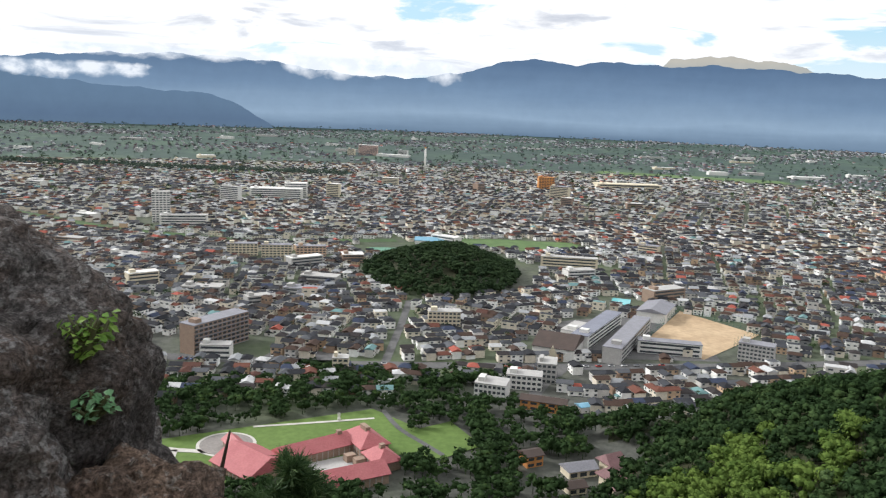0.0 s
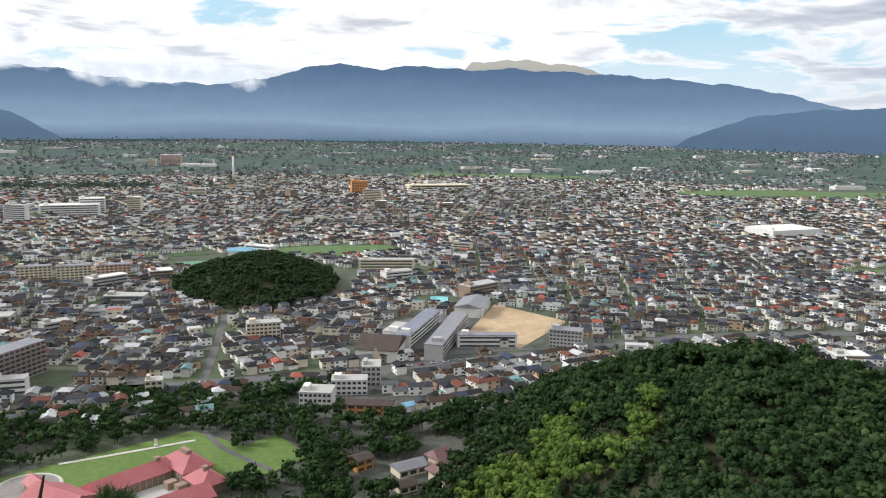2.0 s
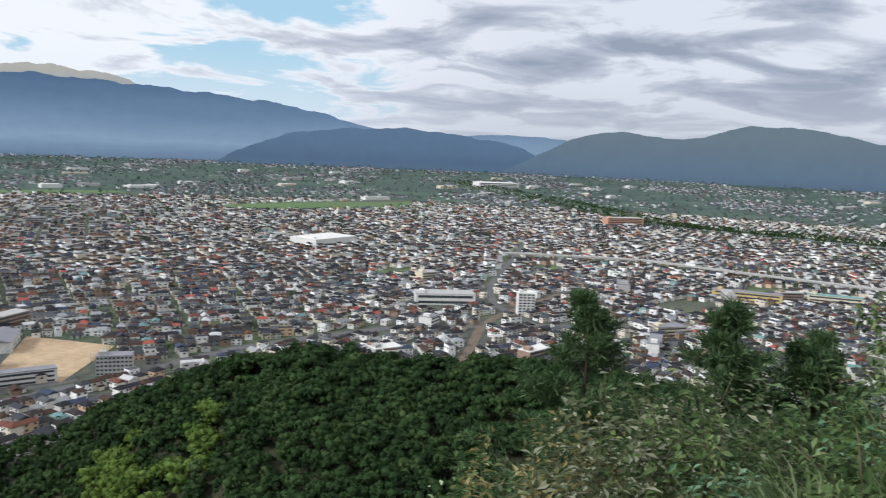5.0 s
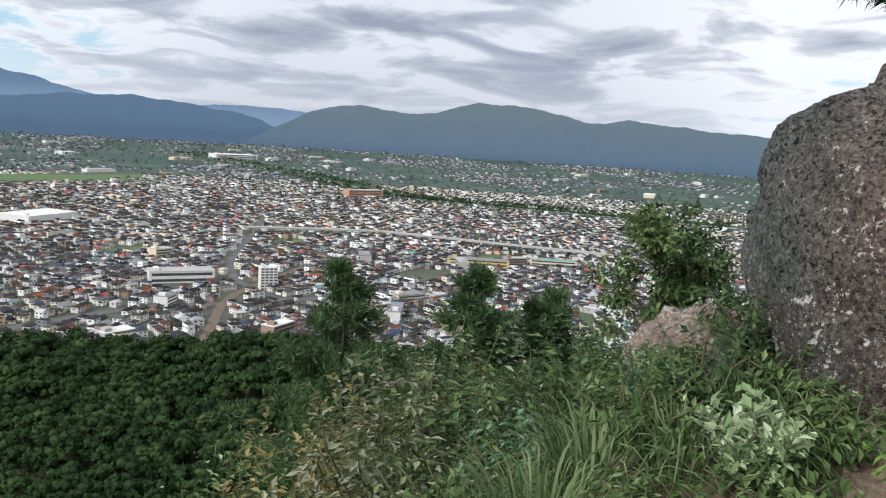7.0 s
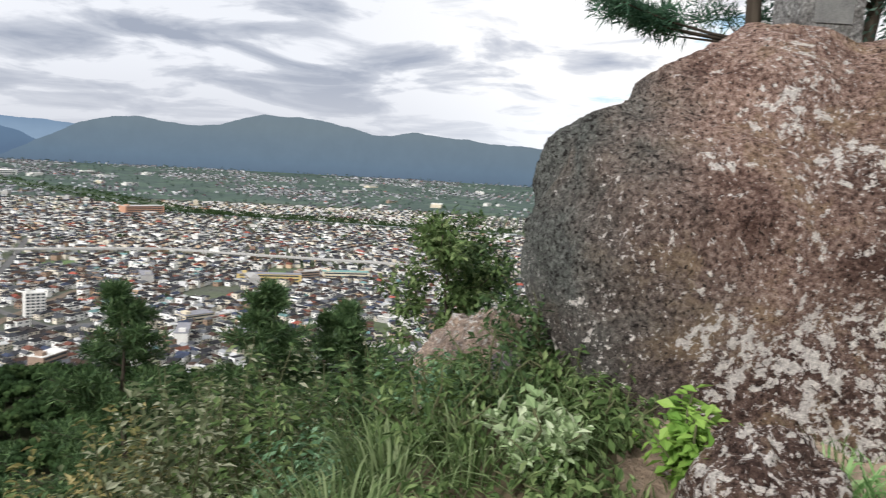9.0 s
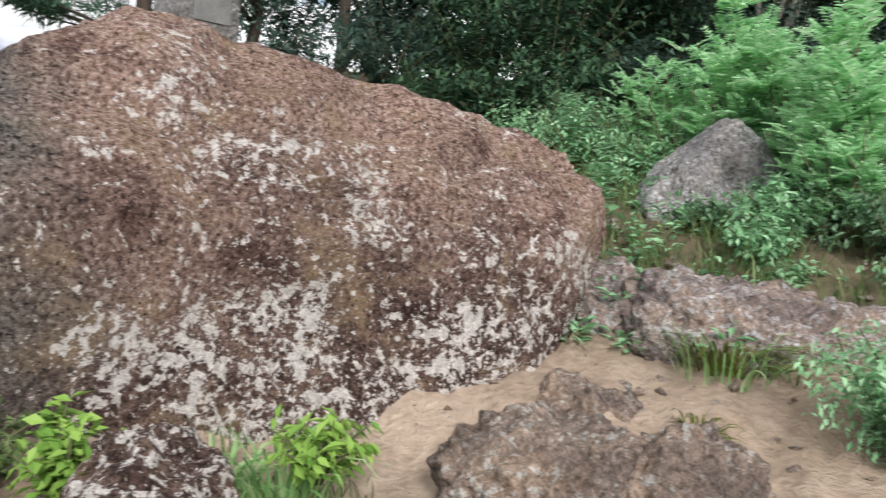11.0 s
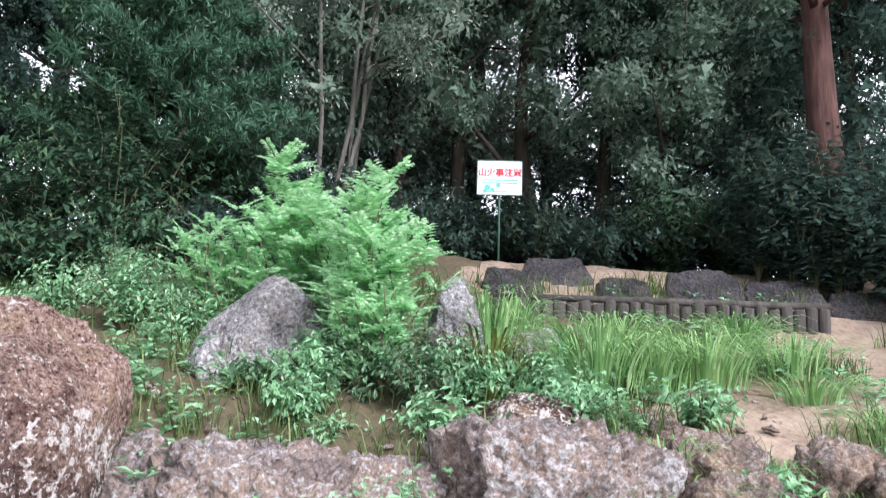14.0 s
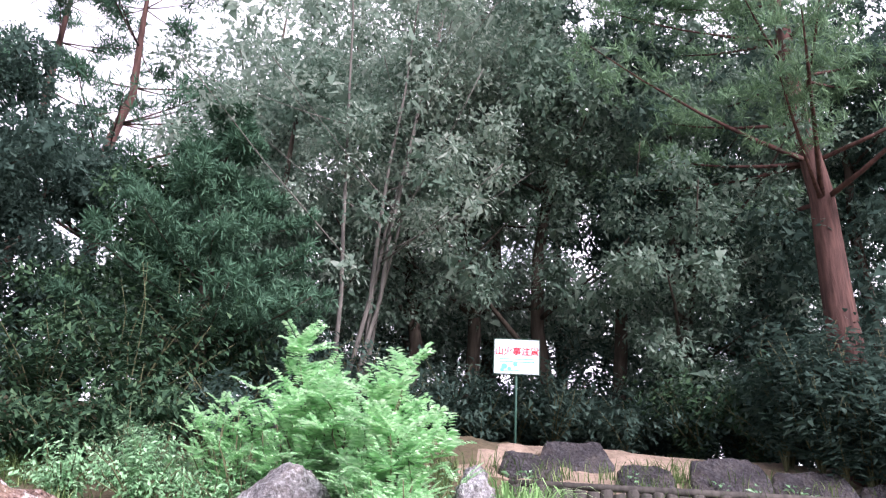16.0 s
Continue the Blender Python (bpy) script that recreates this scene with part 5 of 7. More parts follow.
# ---------------- rocks of the summit ----------------
def rock_mesh(seed, shape, cuts=(), rough=0.10, detail=5, coarse=1.1, squash=1.0):
    """A boulder: a sphere drawn to shape, sliced by soft planes, split into facets and broken up by relief at several scales."""
    bm = bmesh.new()
    bmesh.ops.create_icosphere(bm, subdivisions=detail, radius=1.0)
    sx, sy, sz = shape
    off = Vector((seed * 7.13, seed * 3.71, seed * 5.37))
    m = min(shape)
    f0 = coarse / m ** 0.6
    for v in bm.verts:
        p = v.co.copy()
        p = Vector((math.copysign(abs(p.x) ** squash, p.x), math.copysign(abs(p.y) ** squash, p.y), math.copysign(abs(p.z) ** squash, p.z)))
        for n, d in cuts:
            n = Vector(n).normalized()
            over = p.dot(n) - d
            if over > 0:
                p -= n * over * 0.88
        q = Vector((p.x * sx, p.y * sy, p.z * sz))
        k = noise.fractal(q * f0 + off, 0.9, 2.1, 3)
        ridge_ = 1 - abs(noise.noise(q * f0 * 2.2 - off)) * 2.6
        cell = noise.voronoi(q * f0 * 1.7 + off)[0]
        crack = min(1.0, (cell[1] - cell[0]) * 4.5) - 1.0
        k2 = noise.fractal(q * 6.0 + off, 0.75, 2.2, 4)
        k3 = noise.fractal(q * 22.0 + off, 0.8, 2.2, 2)
        pit = max(0.0, noise.noise(q * 6.5 - off) - 0.30)
        nrm = Vector((p.x / sx, p.y / sy, p.z / sz)).normalized()
        v.co = q + nrm * (k * rough * m * 0.85 + ridge_ * rough * m * 0.18 + crack * rough * m * 0.42 + k2 * rough * 0.26 + k3 * rough * 0.11 - pit * rough * 0.8)
    return bm


def rock(name, seed, at_, shape, material, label, turn=0.0, tilt=(0, 0), cuts=(), rough=0.12, detail=5, coarse=1.1, squash=1.0):
    ob = part(name, rock_mesh(seed, shape, cuts, rough, detail, coarse, squash), material, smooth=True)
    ob.matrix_basis = pose(*at_, tilt[0], tilt[1], turn)
    return tagged(ob, label, "rock")


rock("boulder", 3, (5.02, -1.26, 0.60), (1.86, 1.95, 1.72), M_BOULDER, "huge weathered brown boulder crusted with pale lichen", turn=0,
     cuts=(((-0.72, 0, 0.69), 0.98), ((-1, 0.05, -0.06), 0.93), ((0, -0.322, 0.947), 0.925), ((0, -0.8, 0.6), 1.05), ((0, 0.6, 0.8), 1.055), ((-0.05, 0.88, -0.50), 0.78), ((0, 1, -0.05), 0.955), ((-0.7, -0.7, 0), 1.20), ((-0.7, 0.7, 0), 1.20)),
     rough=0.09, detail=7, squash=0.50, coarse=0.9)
rock("rock_outcrop", 11, (-1.72, 2.46, 0.06), (0.74, 0.66, 1.14), M_DARKROCK, "dark rugged rock pillar at the edge of the drop", turn=-28,
     cuts=(((0.42, -0.1, 0.90), 0.99), ((1, -0.1, 0.0), 0.92), ((0.1, -0.9, 0.45), 0.95)), rough=0.17, detail=6, squash=0.62, coarse=1.3)
rock("rock", 14, (-1.92, 2.44, 1.04), (0.50, 0.42, 0.18), M_BROWNROCK, "brown pitted rock lying on a rock pillar", turn=-20, tilt=(0, 12), rough=0.16, detail=6, squash=0.8, coarse=1.4)
rock("low_rock", 12, (-0.90, 2.20, 0.20), (0.36, 0.30, 0.34), M_BROWNROCK, "low brown rock at the foot of a dark pillar", rough=0.2, detail=6)
rock("low_rock", 13, (-1.28, 2.02, 0.26), (0.28, 0.26, 0.56), M_DARKROCK, "upright dark grey rock against a pillar", turn=15, rough=0.16, detail=6, squash=0.75)
rock("rock", 21, (2.18, -1.70, 0.45), (0.40, 0.40, 0.32), M_RUSTROCK, "low pitted reddish rock beside a sandy path", turn=30, rough=0.24, detail=6)
rock("rock", 22, (1.90, -2.06, 0.46), (0.30, 0.33, 0.31), M_RUSTROCK, "small knobbly pale brown rock beside a sandy path", rough=0.24, detail=6)
rock("rock", 23, (0.78, -3.16, 0.54), (0.58, 0.47, 0.52), M_GREYROCK, "rounded dark grey boulder with white lichen spots", turn=20, cuts=(((0, 0.3, 1), 0.9),), rough=0.08)
rock("rock", 24, (1.62, -4.22, 0.98), (0.72, 0.48, 0.42), M_LEDGEROCK, "flat layered rock with grey and rusty faces", turn=32, cuts=(((0, 0, 1), 0.78), ((0.9, 0.3, 0), 0.75)), rough=0.26, squash=0.7, detail=6)
rock("rock", 25, (2.06, -4.85, 1.22), (0.40, 0.34, 0.26), M_BOULDER, "small dark brown rock behind a flat one", rough=0.18)
rock("rock", 26, (2.95, -3.32, 0.84), (0.62, 0.42, 0.44), M_LEDGEROCK, "broken orange-brown rock ledge above a path", turn=40, cuts=(((0, 0, 1), 0.8),), rough=0.24, detail=6)
rock("rock", 27, (2.42, -3.82, 0.92), (0.55, 0.34, 0.28), M_LEDGEROCK, "low sandy ledge of crumbling rock", turn=42, cuts=(((0, 0, 1), 0.75),), rough=0.22)
rock("rock", 28, (3.55, -3.05, 0.80), (0.45, 0.40, 0.42), M_LEDGEROCK, "pale lichened rock wedged beside a boulder", rough=0.2)
rock("rock", 29, (4.44, -4.64, 1.38), (0.58, 0.42, 0.98), M_PALEROCK, "pale grey angular rock half hidden by bushes", turn=35, cuts=(((0.6, 0.2, 1), 0.70), ((-0.7, 0.8, 0.1), 0.78)), rough=0.15, squash=0.8)
rock("rock", 30, (3.30, -5.78, 1.72), (0.28, 0.26, 0.68), M_PALEROCK, "pointed light grey standing rock", cuts=(((0.5, 0.4, 0.5), 0.75),), rough=0.14)
rock("rock", 31, (2.82, -6.42, 1.72), (0.34, 0.28, 0.24), M_PALEROCK, "small pale grey rock among grass", rough=0.18)
rock("rock", 32, (0.98, -5.12, 1.00), (0.38, 0.32, 0.30), M_RUSTROCK, "reddish crumbling rock in a bare bank", turn=15, rough=0.24)
rock("rock", 33, (0.36, -5.38, 1.04), (0.33, 0.28, 0.27), M_RUSTROCK, "reddish crumbling rock in a bare bank", turn=60, rough=0.24)
rock("rock", 41, (-0.18, -5.25, 0.98), (0.40, 0.30, 0.32), M_RUSTROCK, "rusty broken rock in a bare bank", turn=40, rough=0.24)
rock("rock", 42, (0.72, -4.62, 0.92), (0.30, 0.26, 0.24), M_RUSTROCK, "small reddish rock in a bare bank", turn=10, rough=0.22)
rock("rock", 34, (1.46, -5.36, 1.16), (0.27, 0.24, 0.26), M_RUSTROCK, "rusty rock lump with dry grass", rough=0.24)
rock("rock", 35, (2.66, -0.36, 0.38), (0.30, 0.30, 0.27), M_BOULDER, "small lichened brown rock in front of a boulder", rough=0.14)
rock("rock", 36, (1.15, -2.62, 0.46), (0.30, 0.24, 0.20), M_RUSTROCK, "low brown rock at the edge of a sandy path", rough=0.2)
rock("rock", 37, (5.25, 1.05, -0.15), (0.60, 0.48, 0.62), M_RUSTROCK, "reddish rock on the slope beside a boulder", rough=0.16)
rock("rock", 38, (4.15, 0.62, 0.10), (0.30, 0.28, 0.50), M_DARKROCK, "dark rock wedged under a boulder", rough=0.18)
rock("rock", 39, (2.75, -2.35, 0.55), (0.30, 0.26, 0.18), M_RUSTROCK, "low sandy rock at the foot of a boulder", rough=0.2)
rock("rock", 40, (3.05, -5.35, 1.35), (0.34, 0.30, 0.36), M_RUSTROCK, "brown rock behind a green bush", rough=0.2)

# the worn stone post on the boulder
monument = empty("stone_monument", pose(5.32, -0.92, 2.14, 0, 0, 12), "weathered grey granite monument post on a boulder", "monument")
M_GRANITE = rock_material("grey_granite", (0.36, 0.36, 0.35), (0.60, 0.59, 0.56), (0.22, 0.21, 0.19), 0.3)
part("shaft", boxed(-0.23, 0.23, -0.2, 0.2, 0.02, 1.5, bevel=0.03), M_GRANITE, monument)
part("base_block", boxed(-0.27, 0.27, -0.24, 0.24, -0.22, 0.05, bevel=0.03), M_GRANITE, monument)
for k_ in range(2):
    part("carved_panel", boxed(-0.205 - 0.035, -0.205 - 0.028, -0.12, 0.12, 0.35 + 0.5 * k_, 0.72 + 0.5 * k_), noisy("dark_carving", (0.10, 0.10, 0.10), (0.2, 0.2, 0.19), 9.0), monument, "dark worn carving")

# ---------------- fence, slabs, sign ----------------
M_LOG = bark("grey_weathered_log", (0.03, 0.028, 0.026), (0.10, 0.09, 0.078))
M_SLAB = rock_material("dark_stone_slab", (0.075, 0.072, 0.078), (0.14, 0.14, 0.145), (0.11, 0.095, 0.085), 0.2)


def log_wall(x0, y0, x1, y1, top0, top1, label):
    """A low retaining wall of upright logs under one long rail."""
    n = int(math.hypot(x1 - x0, y1 - y0) / 0.135)
    root = empty("log_wall", pose(x0, y0, 0), label, "retaining wall")
    post = None
    for i in range(n):
        f = (i + 0.5) / n
        x, y = (x1 - x0) * f, (y1 - y0) * f
        z1 = top0 + (top1 - top0) * f - 0.03 + 0.02 * math.sin(i * 2.7)
        if post is None:
            V, F = tube([(0, 0, -0.62), (0.004, 0, -0.3), (0, 0.004, -0.02), (0, 0, 0)], [0.069, 0.071, 0.069, 0.058], 8)
            post = mesh_object("post", V, F, [M_LOG], None, True, root)
            ob = post
        else:
            ob = new("post", post.data)
            ob.parent = root
        ob.matrix_basis = pose(x, y, z1, 0, 0, i * 47)
    tubes_object("rail", [([(0, 0, top0), ((x1 - x0) * 0.5, (y1 - y0) * 0.5, (top0 + top1) / 2), (x1 - x0, y1 - y0, top1)], [0.038, 0.04, 0.038])], M_LOG, root, 8)
    return root


log_wall(1.02, -9.83, 4.1, -7.75, 2.40, 2.42, "low retaining wall of dark weathered upright logs")
log_wall(5.6, -6.55, 8.4, -5.2, 2.12, 2.22, "dark log edging half hidden under trees")
for i_, (x_, y_, w_, h_, tl_) in enumerate(((3.95, -9.05, 0.62, 0.40, -42), (2.28, -9.55, 0.70, 0.50, -40), (1.55, -10.1, 0.66, 0.34, -46), (3.05, -8.95, 0.46, 0.26, -45),
                                           (4.15, -8.30, 0.50, 0.28, -42), (6.9, -6.6, 0.6, 0.4, -40), (0.75, -10.4, 0.6, 0.3, -45))):
    bm_ = rock_mesh(60 + i_, (w_ * 0.74, 0.085, h_ * 0.76), cuts=(((0.2 * math.sin(i_ * 2.1), 0, 1), 0.80), ((1, 0, 0.25), 0.86), ((-1, 0, 0.30), 0.88)), rough=0.13, detail=4, squash=0.50)
    bmesh.ops.translate(bm_, verts=bm_.verts, vec=(0, 0, h_ * 0.20))
    sl_ = part("stone_slab", bm_, M_SLAB, smooth=True)
    sl_.matrix_basis = pose(x_, y_, hz(x_, y_) + 0.02, 40, 0, 35 + 6 * math.sin(i_ * 1.9))
    tagged(sl_, "dark flat stone slab leaning on a sandy bank", "stone slab", "slabs on the bank")

SIGN_AT = (5.10, -9.62)
sign = empty("warning_sign", pose(SIGN_AT[0], SIGN_AT[1], hz(*SIGN_AT), 0, 0, 33), "white wildfire warning sign on a thin green post", "sign")
M_SIGN = noisy("white_sign_paint", (0.66, 0.72, 0.72), (0.76, 0.80, 0.80), 3.0, 0.4)
M_SIGNRED = noisy("red_sign_letters", (0.62, 0.03, 0.05), (0.72, 0.06, 0.08), 5.0, 0.5)
M_SIGNGREEN = noisy("green_sign_print", (0.10, 0.42, 0.36), (0.18, 0.52, 0.44), 5.0, 0.5)
M_POST = noisy("green_painted_post", (0.02, 0.06, 0.045), (0.04, 0.10, 0.07), 8.0, 0.5)
sz_ = 4.24 - hz(*SIGN_AT)
V_, F_ = tube([(0, 0, -0.3), (0, 0, 0.6), (0.004, 0, sz_ + 0.2)], [0.018, 0.018, 0.018], 8)
mesh_object("post", V_, F_, [M_POST], None, True, sign)
board = part("board", boxed(-0.315, 0.315, 0.019, 0.031, sz_ - 0.245, sz_ + 0.245, bevel=0.004), M_SIGN, sign, "white board printed in red and green")
rim = bmesh.new()
for q_ in ((-0.32, 0.32, sz_ - 0.25, sz_ - 0.238), (-0.32, 0.32, sz_ + 0.238, sz_ + 0.25), (-0.32, -0.308, sz_ - 0.238, sz_ + 0.238), (0.308, 0.32, sz_ - 0.238, sz_ + 0.238)):
    box(rim, q_[0], q_[1], 0.017, 0.035, q_[2], q_[3])
part("rim", rim, M_POST, board, "thin green rim")
txt = bpy.data.curves.new("headline", "FONT")
txt.body = "山火事注意"
txt.size, txt.align_x, txt.extrude = 0.122, "CENTER", 0.001
txt.offset = 0.003
txt.materials.append(M_SIGNRED)
txt_ob = new("headline", txt)
txt_ob.parent = board
txt_ob.matrix_basis = Matrix.Translation((0, 0.034, sz_ + 0.03)) @ pose(0, 0, 0, 90, 0, 180)
for k_, (x0_, x1_, z_) in enumerate(((-0.24, 0.24, -0.035), (-0.24, 0.24, -0.075), (-0.10, 0.24, -0.195))):
    part("print_line", boxed(x0_, x1_, 0.032, 0.034, sz_ + z_ - 0.008, sz_ + z_ + 0.008), M_SIGNGREEN, board, "row of fine green print")
for k_, (x_, z_, s_) in enumerate(((0.02, -0.11, 0.035), (0.17, -0.14, 0.045), (0.10, -0.17, 0.03), (0.2, -0.19, 0.03))):
    blob = bmesh.new()
    bmesh.ops.create_cone(blob, cap_ends=True, segments=7, radius1=s_, radius2=s_ * 0.9, depth=0.003, matrix=Matrix.Translation((x_, 0.0335, sz_ + z_)) @ pose(0, 0, 0, 90, 0, 0))
    part("print_patch", blob, M_SIGNGREEN, board, "green printed patch")

# ---------------- plants of the summit ----------------
for i_, (x_, y_, h_, w_, f_) in enumerate(((4.78, -5.42, 2.05, 0.34, 230), (5.02, -5.25, 1.55, 0.40, 120), (3.42, -4.88, 1.95, 0.36, 230), (3.10, -4.70, 1.20, 0.40, 130), (3.85, -5.15, 1.15, 0.34, 110),
                                              (5.30, -5.0, 1.25, 0.45, 110),
                                              (4.25, -5.45, 1.75, 0.45, 170), (3.62, -5.20, 1.55, 0.42, 150), (5.65, -5.20, 1.20, 0.50, 120), (3.30, -4.62, 0.95, 0.42, 110), (4.95, -5.6, 1.75, 0.42, 120))):
    plume_bush("bush", ground_at(x_, y_, -0.05), h_, w_, M_PLUME, "tall bush of feathery minty green fronds between rocks", f_, 4 + i_)
shrub("bush", (3.45, -4.55, 1.10), 0.95, 0.5, M_LEAF_MID, "leafy green undergrowth at the foot of taller bushes", 60, 30, 0.06, seed=6)
shrub("bush", (5.05, -5.05, 1.25), 1.45, 0.5, M_LEAF_LIGHT, "light green bush over a grey rock", 55, 28, 0.055, seed=7)
shrub("bush", (5.35, -4.75, 1.25), 1.15, 0.6, M_LEAF_LIGHT, "green bush over a grey rock", 50, 28, 0.06, seed=8)
shrub("bush", (2.95, -3.95, 1.0), 0.42, 0.26, M_LEAF_LIGHT, "low leafy green plant at a rock's foot", 26, 22, 0.055, seed=9)
shrub("bush", (1.66, -2.98, 0.56), 0.72, 0.46, M_LEAF_LIGHT, "soft light green bush beside a sandy path", 120, 36, 0.040, seed=10)
shrub("bush", (1.32, -3.12, 0.56), 0.50, 0.38, M_LEAF_MID, "dark leafy bush beside a grey boulder", 40, 24, 0.085, seed=11, slim=0.5)
shrub("bush", (1.05, -3.55, 0.70), 0.46, 0.22, M_LEAF_MID, "leafy sprig with a few yellow leaves", 16, 18, 0.09, seed=12, slim=0.5)
shrub("bush", (2.44, -4.35, 1.08), 0.50, 0.30, M_LEAF_LIGHT, "small bright green bush on a ledge", 34, 24, 0.06, seed=13)
shrub("bush", (2.20, -5.35, 1.32), 0.55, 0.50, M_LEAF_LIGHT, "light green low bush behind rocks", 50, 28, 0.055, seed=14)
shrub("bush", ground_at(1.18, -5.55, -0.04), 0.36, 0.28, M_LEAF_LIGHT, "small light green plant between broken rocks", 30, 22, 0.06, seed=18)
shrub("bush", ground_at(0.05, -5.6, -0.04), 0.34, 0.30, M_LEAF_LIGHT, "small light green plant between broken rocks", 30, 22, 0.06, seed=19)
shrub("bush", (0.55, -4.72, 0.9), 0.32, 0.22, M_LEAF_LIGHT, "small light green plant on a bare bank", 18, 18, 0.07, seed=15)
shrub("bush", (0.05, -3.35, 0.50), 0.34, 0.34, M_LEAF_LIGHT, "pale green low plant beside a boulder", 40, 22, 0.05, seed=16)
for i_, (x_, y_, h_, w_, m_) in enumerate(((3.45, -4.30, 0.55, 0.3, M_LEAF_LIGHT), (2.78, -4.62, 0.70, 0.36, M_LEAF_MID), (3.95, -4.15, 0.3, 0.22, M_LEAF_MID), (2.62, -4.95, 0.6, 0.36, M_LEAF_LIGHT),
                                              (5.65, -4.35, 0.9, 0.45, M_LEAF_LIGHT), (6.1, -4.7, 0.9, 0.5, M_LEAF_MID), (6.5, -4.2, 0.8, 0.5, M_LEAF_LIGHT), (3.3, -4.0, 0.4, 0.26, M_LEAF_LIGHT),
                                              (1.85, -5.0, 0.42, 0.34, M_LEAF_LIGHT), (6.9, -5.0, 0.9, 0.6, M_LEAF_MID))):
    shrub("bush", ground_at(x_, y_, -0.04), h_, w_, m_, "leafy green bush among summit rocks", 48, 26, 0.055, seed=600 + i_, group="bushes")
shrub("bush", (3.95, -4.0, 1.05), 0.55, 0.28, M_GRASS_DRY, "mossy dry tuft against a grey rock", 50, 20, 0.05, slim=0.25, seed=17)
for i_, (x_, y_, h_, s_, n_, l_, m_, w_) in enumerate((
        (2.62, -3.02, 0.24, 0.42, 130, "dark mossy grass tuft under a rock ledge", M_GRASS_DRY, 0.004),
        (2.55, -2.95, 0.34, 0.46, 50, "long grass tuft under a rock ledge", M_GRASS, 0.004),
        (2.05, -5.90, 0.72, 0.75, 230, "tall bright green grass clump", M_GRASS, 0.006),
        (1.48, -6.65, 0.66, 0.75, 230, "tall bright green grass clump", M_GRASS, 0.006),
        (0.75, -6.8, 0.34, 0.5, 110, "tall bright green grass clump", M_GRASS, 0.0055),
        (0.15, -6.2, 0.3, 0.45, 110, "tall bright green grass clump", M_GRASS, 0.0055),
        (3.05, -6.0, 0.95, 0.35, 70, "slender tall grass beside a pointed rock", M_GRASS, 0.009),
        (2.6, -5.2, 0.7, 0.45, 90, "dry mixed grass between rocks", M_GRASS_DRY, 0.008),
        (0.30, -3.42, 0.80, 0.50, 22, "long arching grass blades beside a boulder", M_GRASS, 0.006),
        (1.02, -4.4, 0.36, 0.45, 60, "grass growing on a crumbling bank", M_GRASS, 0.004),
        (0.62, -4.1, 0.36, 0.4, 50, "grass growing on a crumbling bank", M_GRASS, 0.004),
        (2.72, -0.86, 0.42, 0.36, 55, "fresh grass clump in front of a boulder", M_GRASS, 0.006),
        (2.86, -0.62, 0.34, 0.30, 36, "fresh grass clump in front of a boulder", M_GRASS, 0.008),
        (2.18, -2.42, 0.16, 0.14, 60, "small mossy tuft on the sandy path", M_GRASS_DRY, 0.006),
        (1.05, -2.72, 0.20, 0.2, 50, "small grass tuft at a rock's foot", M_GRASS, 0.007),
        (2.62, 1.02, 0.34, 0.42, 110, "lush arching grass at the edge of the slope", M_GRASS_DEEP, 0.0035),
        (2.25, 1.35, 0.3, 0.42, 90, "lush arching grass at the edge of the slope", M_GRASS_DEEP, 0.0035),
        (3.3, 1.25, 0.5, 0.45, 120, "tall grass with pale seed heads on the slope", M_GRASS_DEEP, 0.007),
        (0.68, -5.15, 0.30, 0.30, 70, "grass growing between broken rocks", M_GRASS, 0.005),
        (1.22, -4.95, 0.34, 0.30, 70, "grass growing between broken rocks", M_GRASS, 0.005),
        (0.10, -4.95, 0.34, 0.32, 70, "grass growing between broken rocks", M_GRASS, 0.005),
        (0.35, -4.45, 0.42, 0.40, 60, "grass growing on a crumbling bank", M_GRASS, 0.005),
        (1.75, -6.25, 0.62, 0.60, 150, "tall bright green grass clump", M_GRASS, 0.006),
        (0.95, -7.3, 0.50, 0.60, 130, "tall bright green grass clump", M_GRASS, 0.006),
        (2.75, 0.72, 0.36, 0.36, 110, "lush arching grass at the edge of the slope", M_GRASS_DEEP, 0.0035),
        (3.02, 0.32, 0.34, 0.34, 100, "lush arching grass at the edge of the slope", M_GRASS_DEEP, 0.0035),
        (3.32, 0.55, 0.40, 0.36, 100, "lush arching grass at the edge of the slope", M_GRASS_DEEP, 0.0035),
        (4.4, -5.9, 0.6, 0.5, 80, "grass below a log edging", M_GRASS, 0.006),
        (2.5, -7.3, 0.55, 0.5, 120, "grass in front of a log wall", M_GRASS, 0.009),
        (1.6, -8.3, 0.5, 0.5, 120, "grass in front of a log wall", M_GRASS, 0.009),
        (3.4, -7.0, 0.55, 0.5, 120, "grass in front of a log wall", M_GRASS, 0.009))):
    grass_tuft("grass_tuft", ground_at(x_, y_, -0.02), h_, s_, n_, m_, l_, 30 + i_, w_)
shrub("bush", (2.80, -0.10, 0.30), 0.46, 0.22, M_LEAF_YELLOW, "bright yellow-green leafy plant in front of a boulder", 30, 20, 0.062, slim=0.6, seed=60)
shrub("bush", ground_at(2.62, 0.46, -0.03), 0.44, 0.22, M_LEAF_PALE, "pale green broad-leaved plant at the slope's edge", 34, 26, 0.052, slim=0.5, seed=61, droop=-0.5)
shrub("bush", (2.62, -0.95, 0.42), 0.30, 0.2, M_LEAF_YELLOW, "yellow-green herb in front of a boulder", 18, 16, 0.07, seed=62)
# plants on the dark pillar
shrub("bush", (-1.06, 2.32, 0.81), 0.16, 0.10, M_LEAF_YELLOW, "small yellow-green plant rooted in a rock crack", 16, 10, 0.03, slim=0.7, seed=63, droop=0.5)
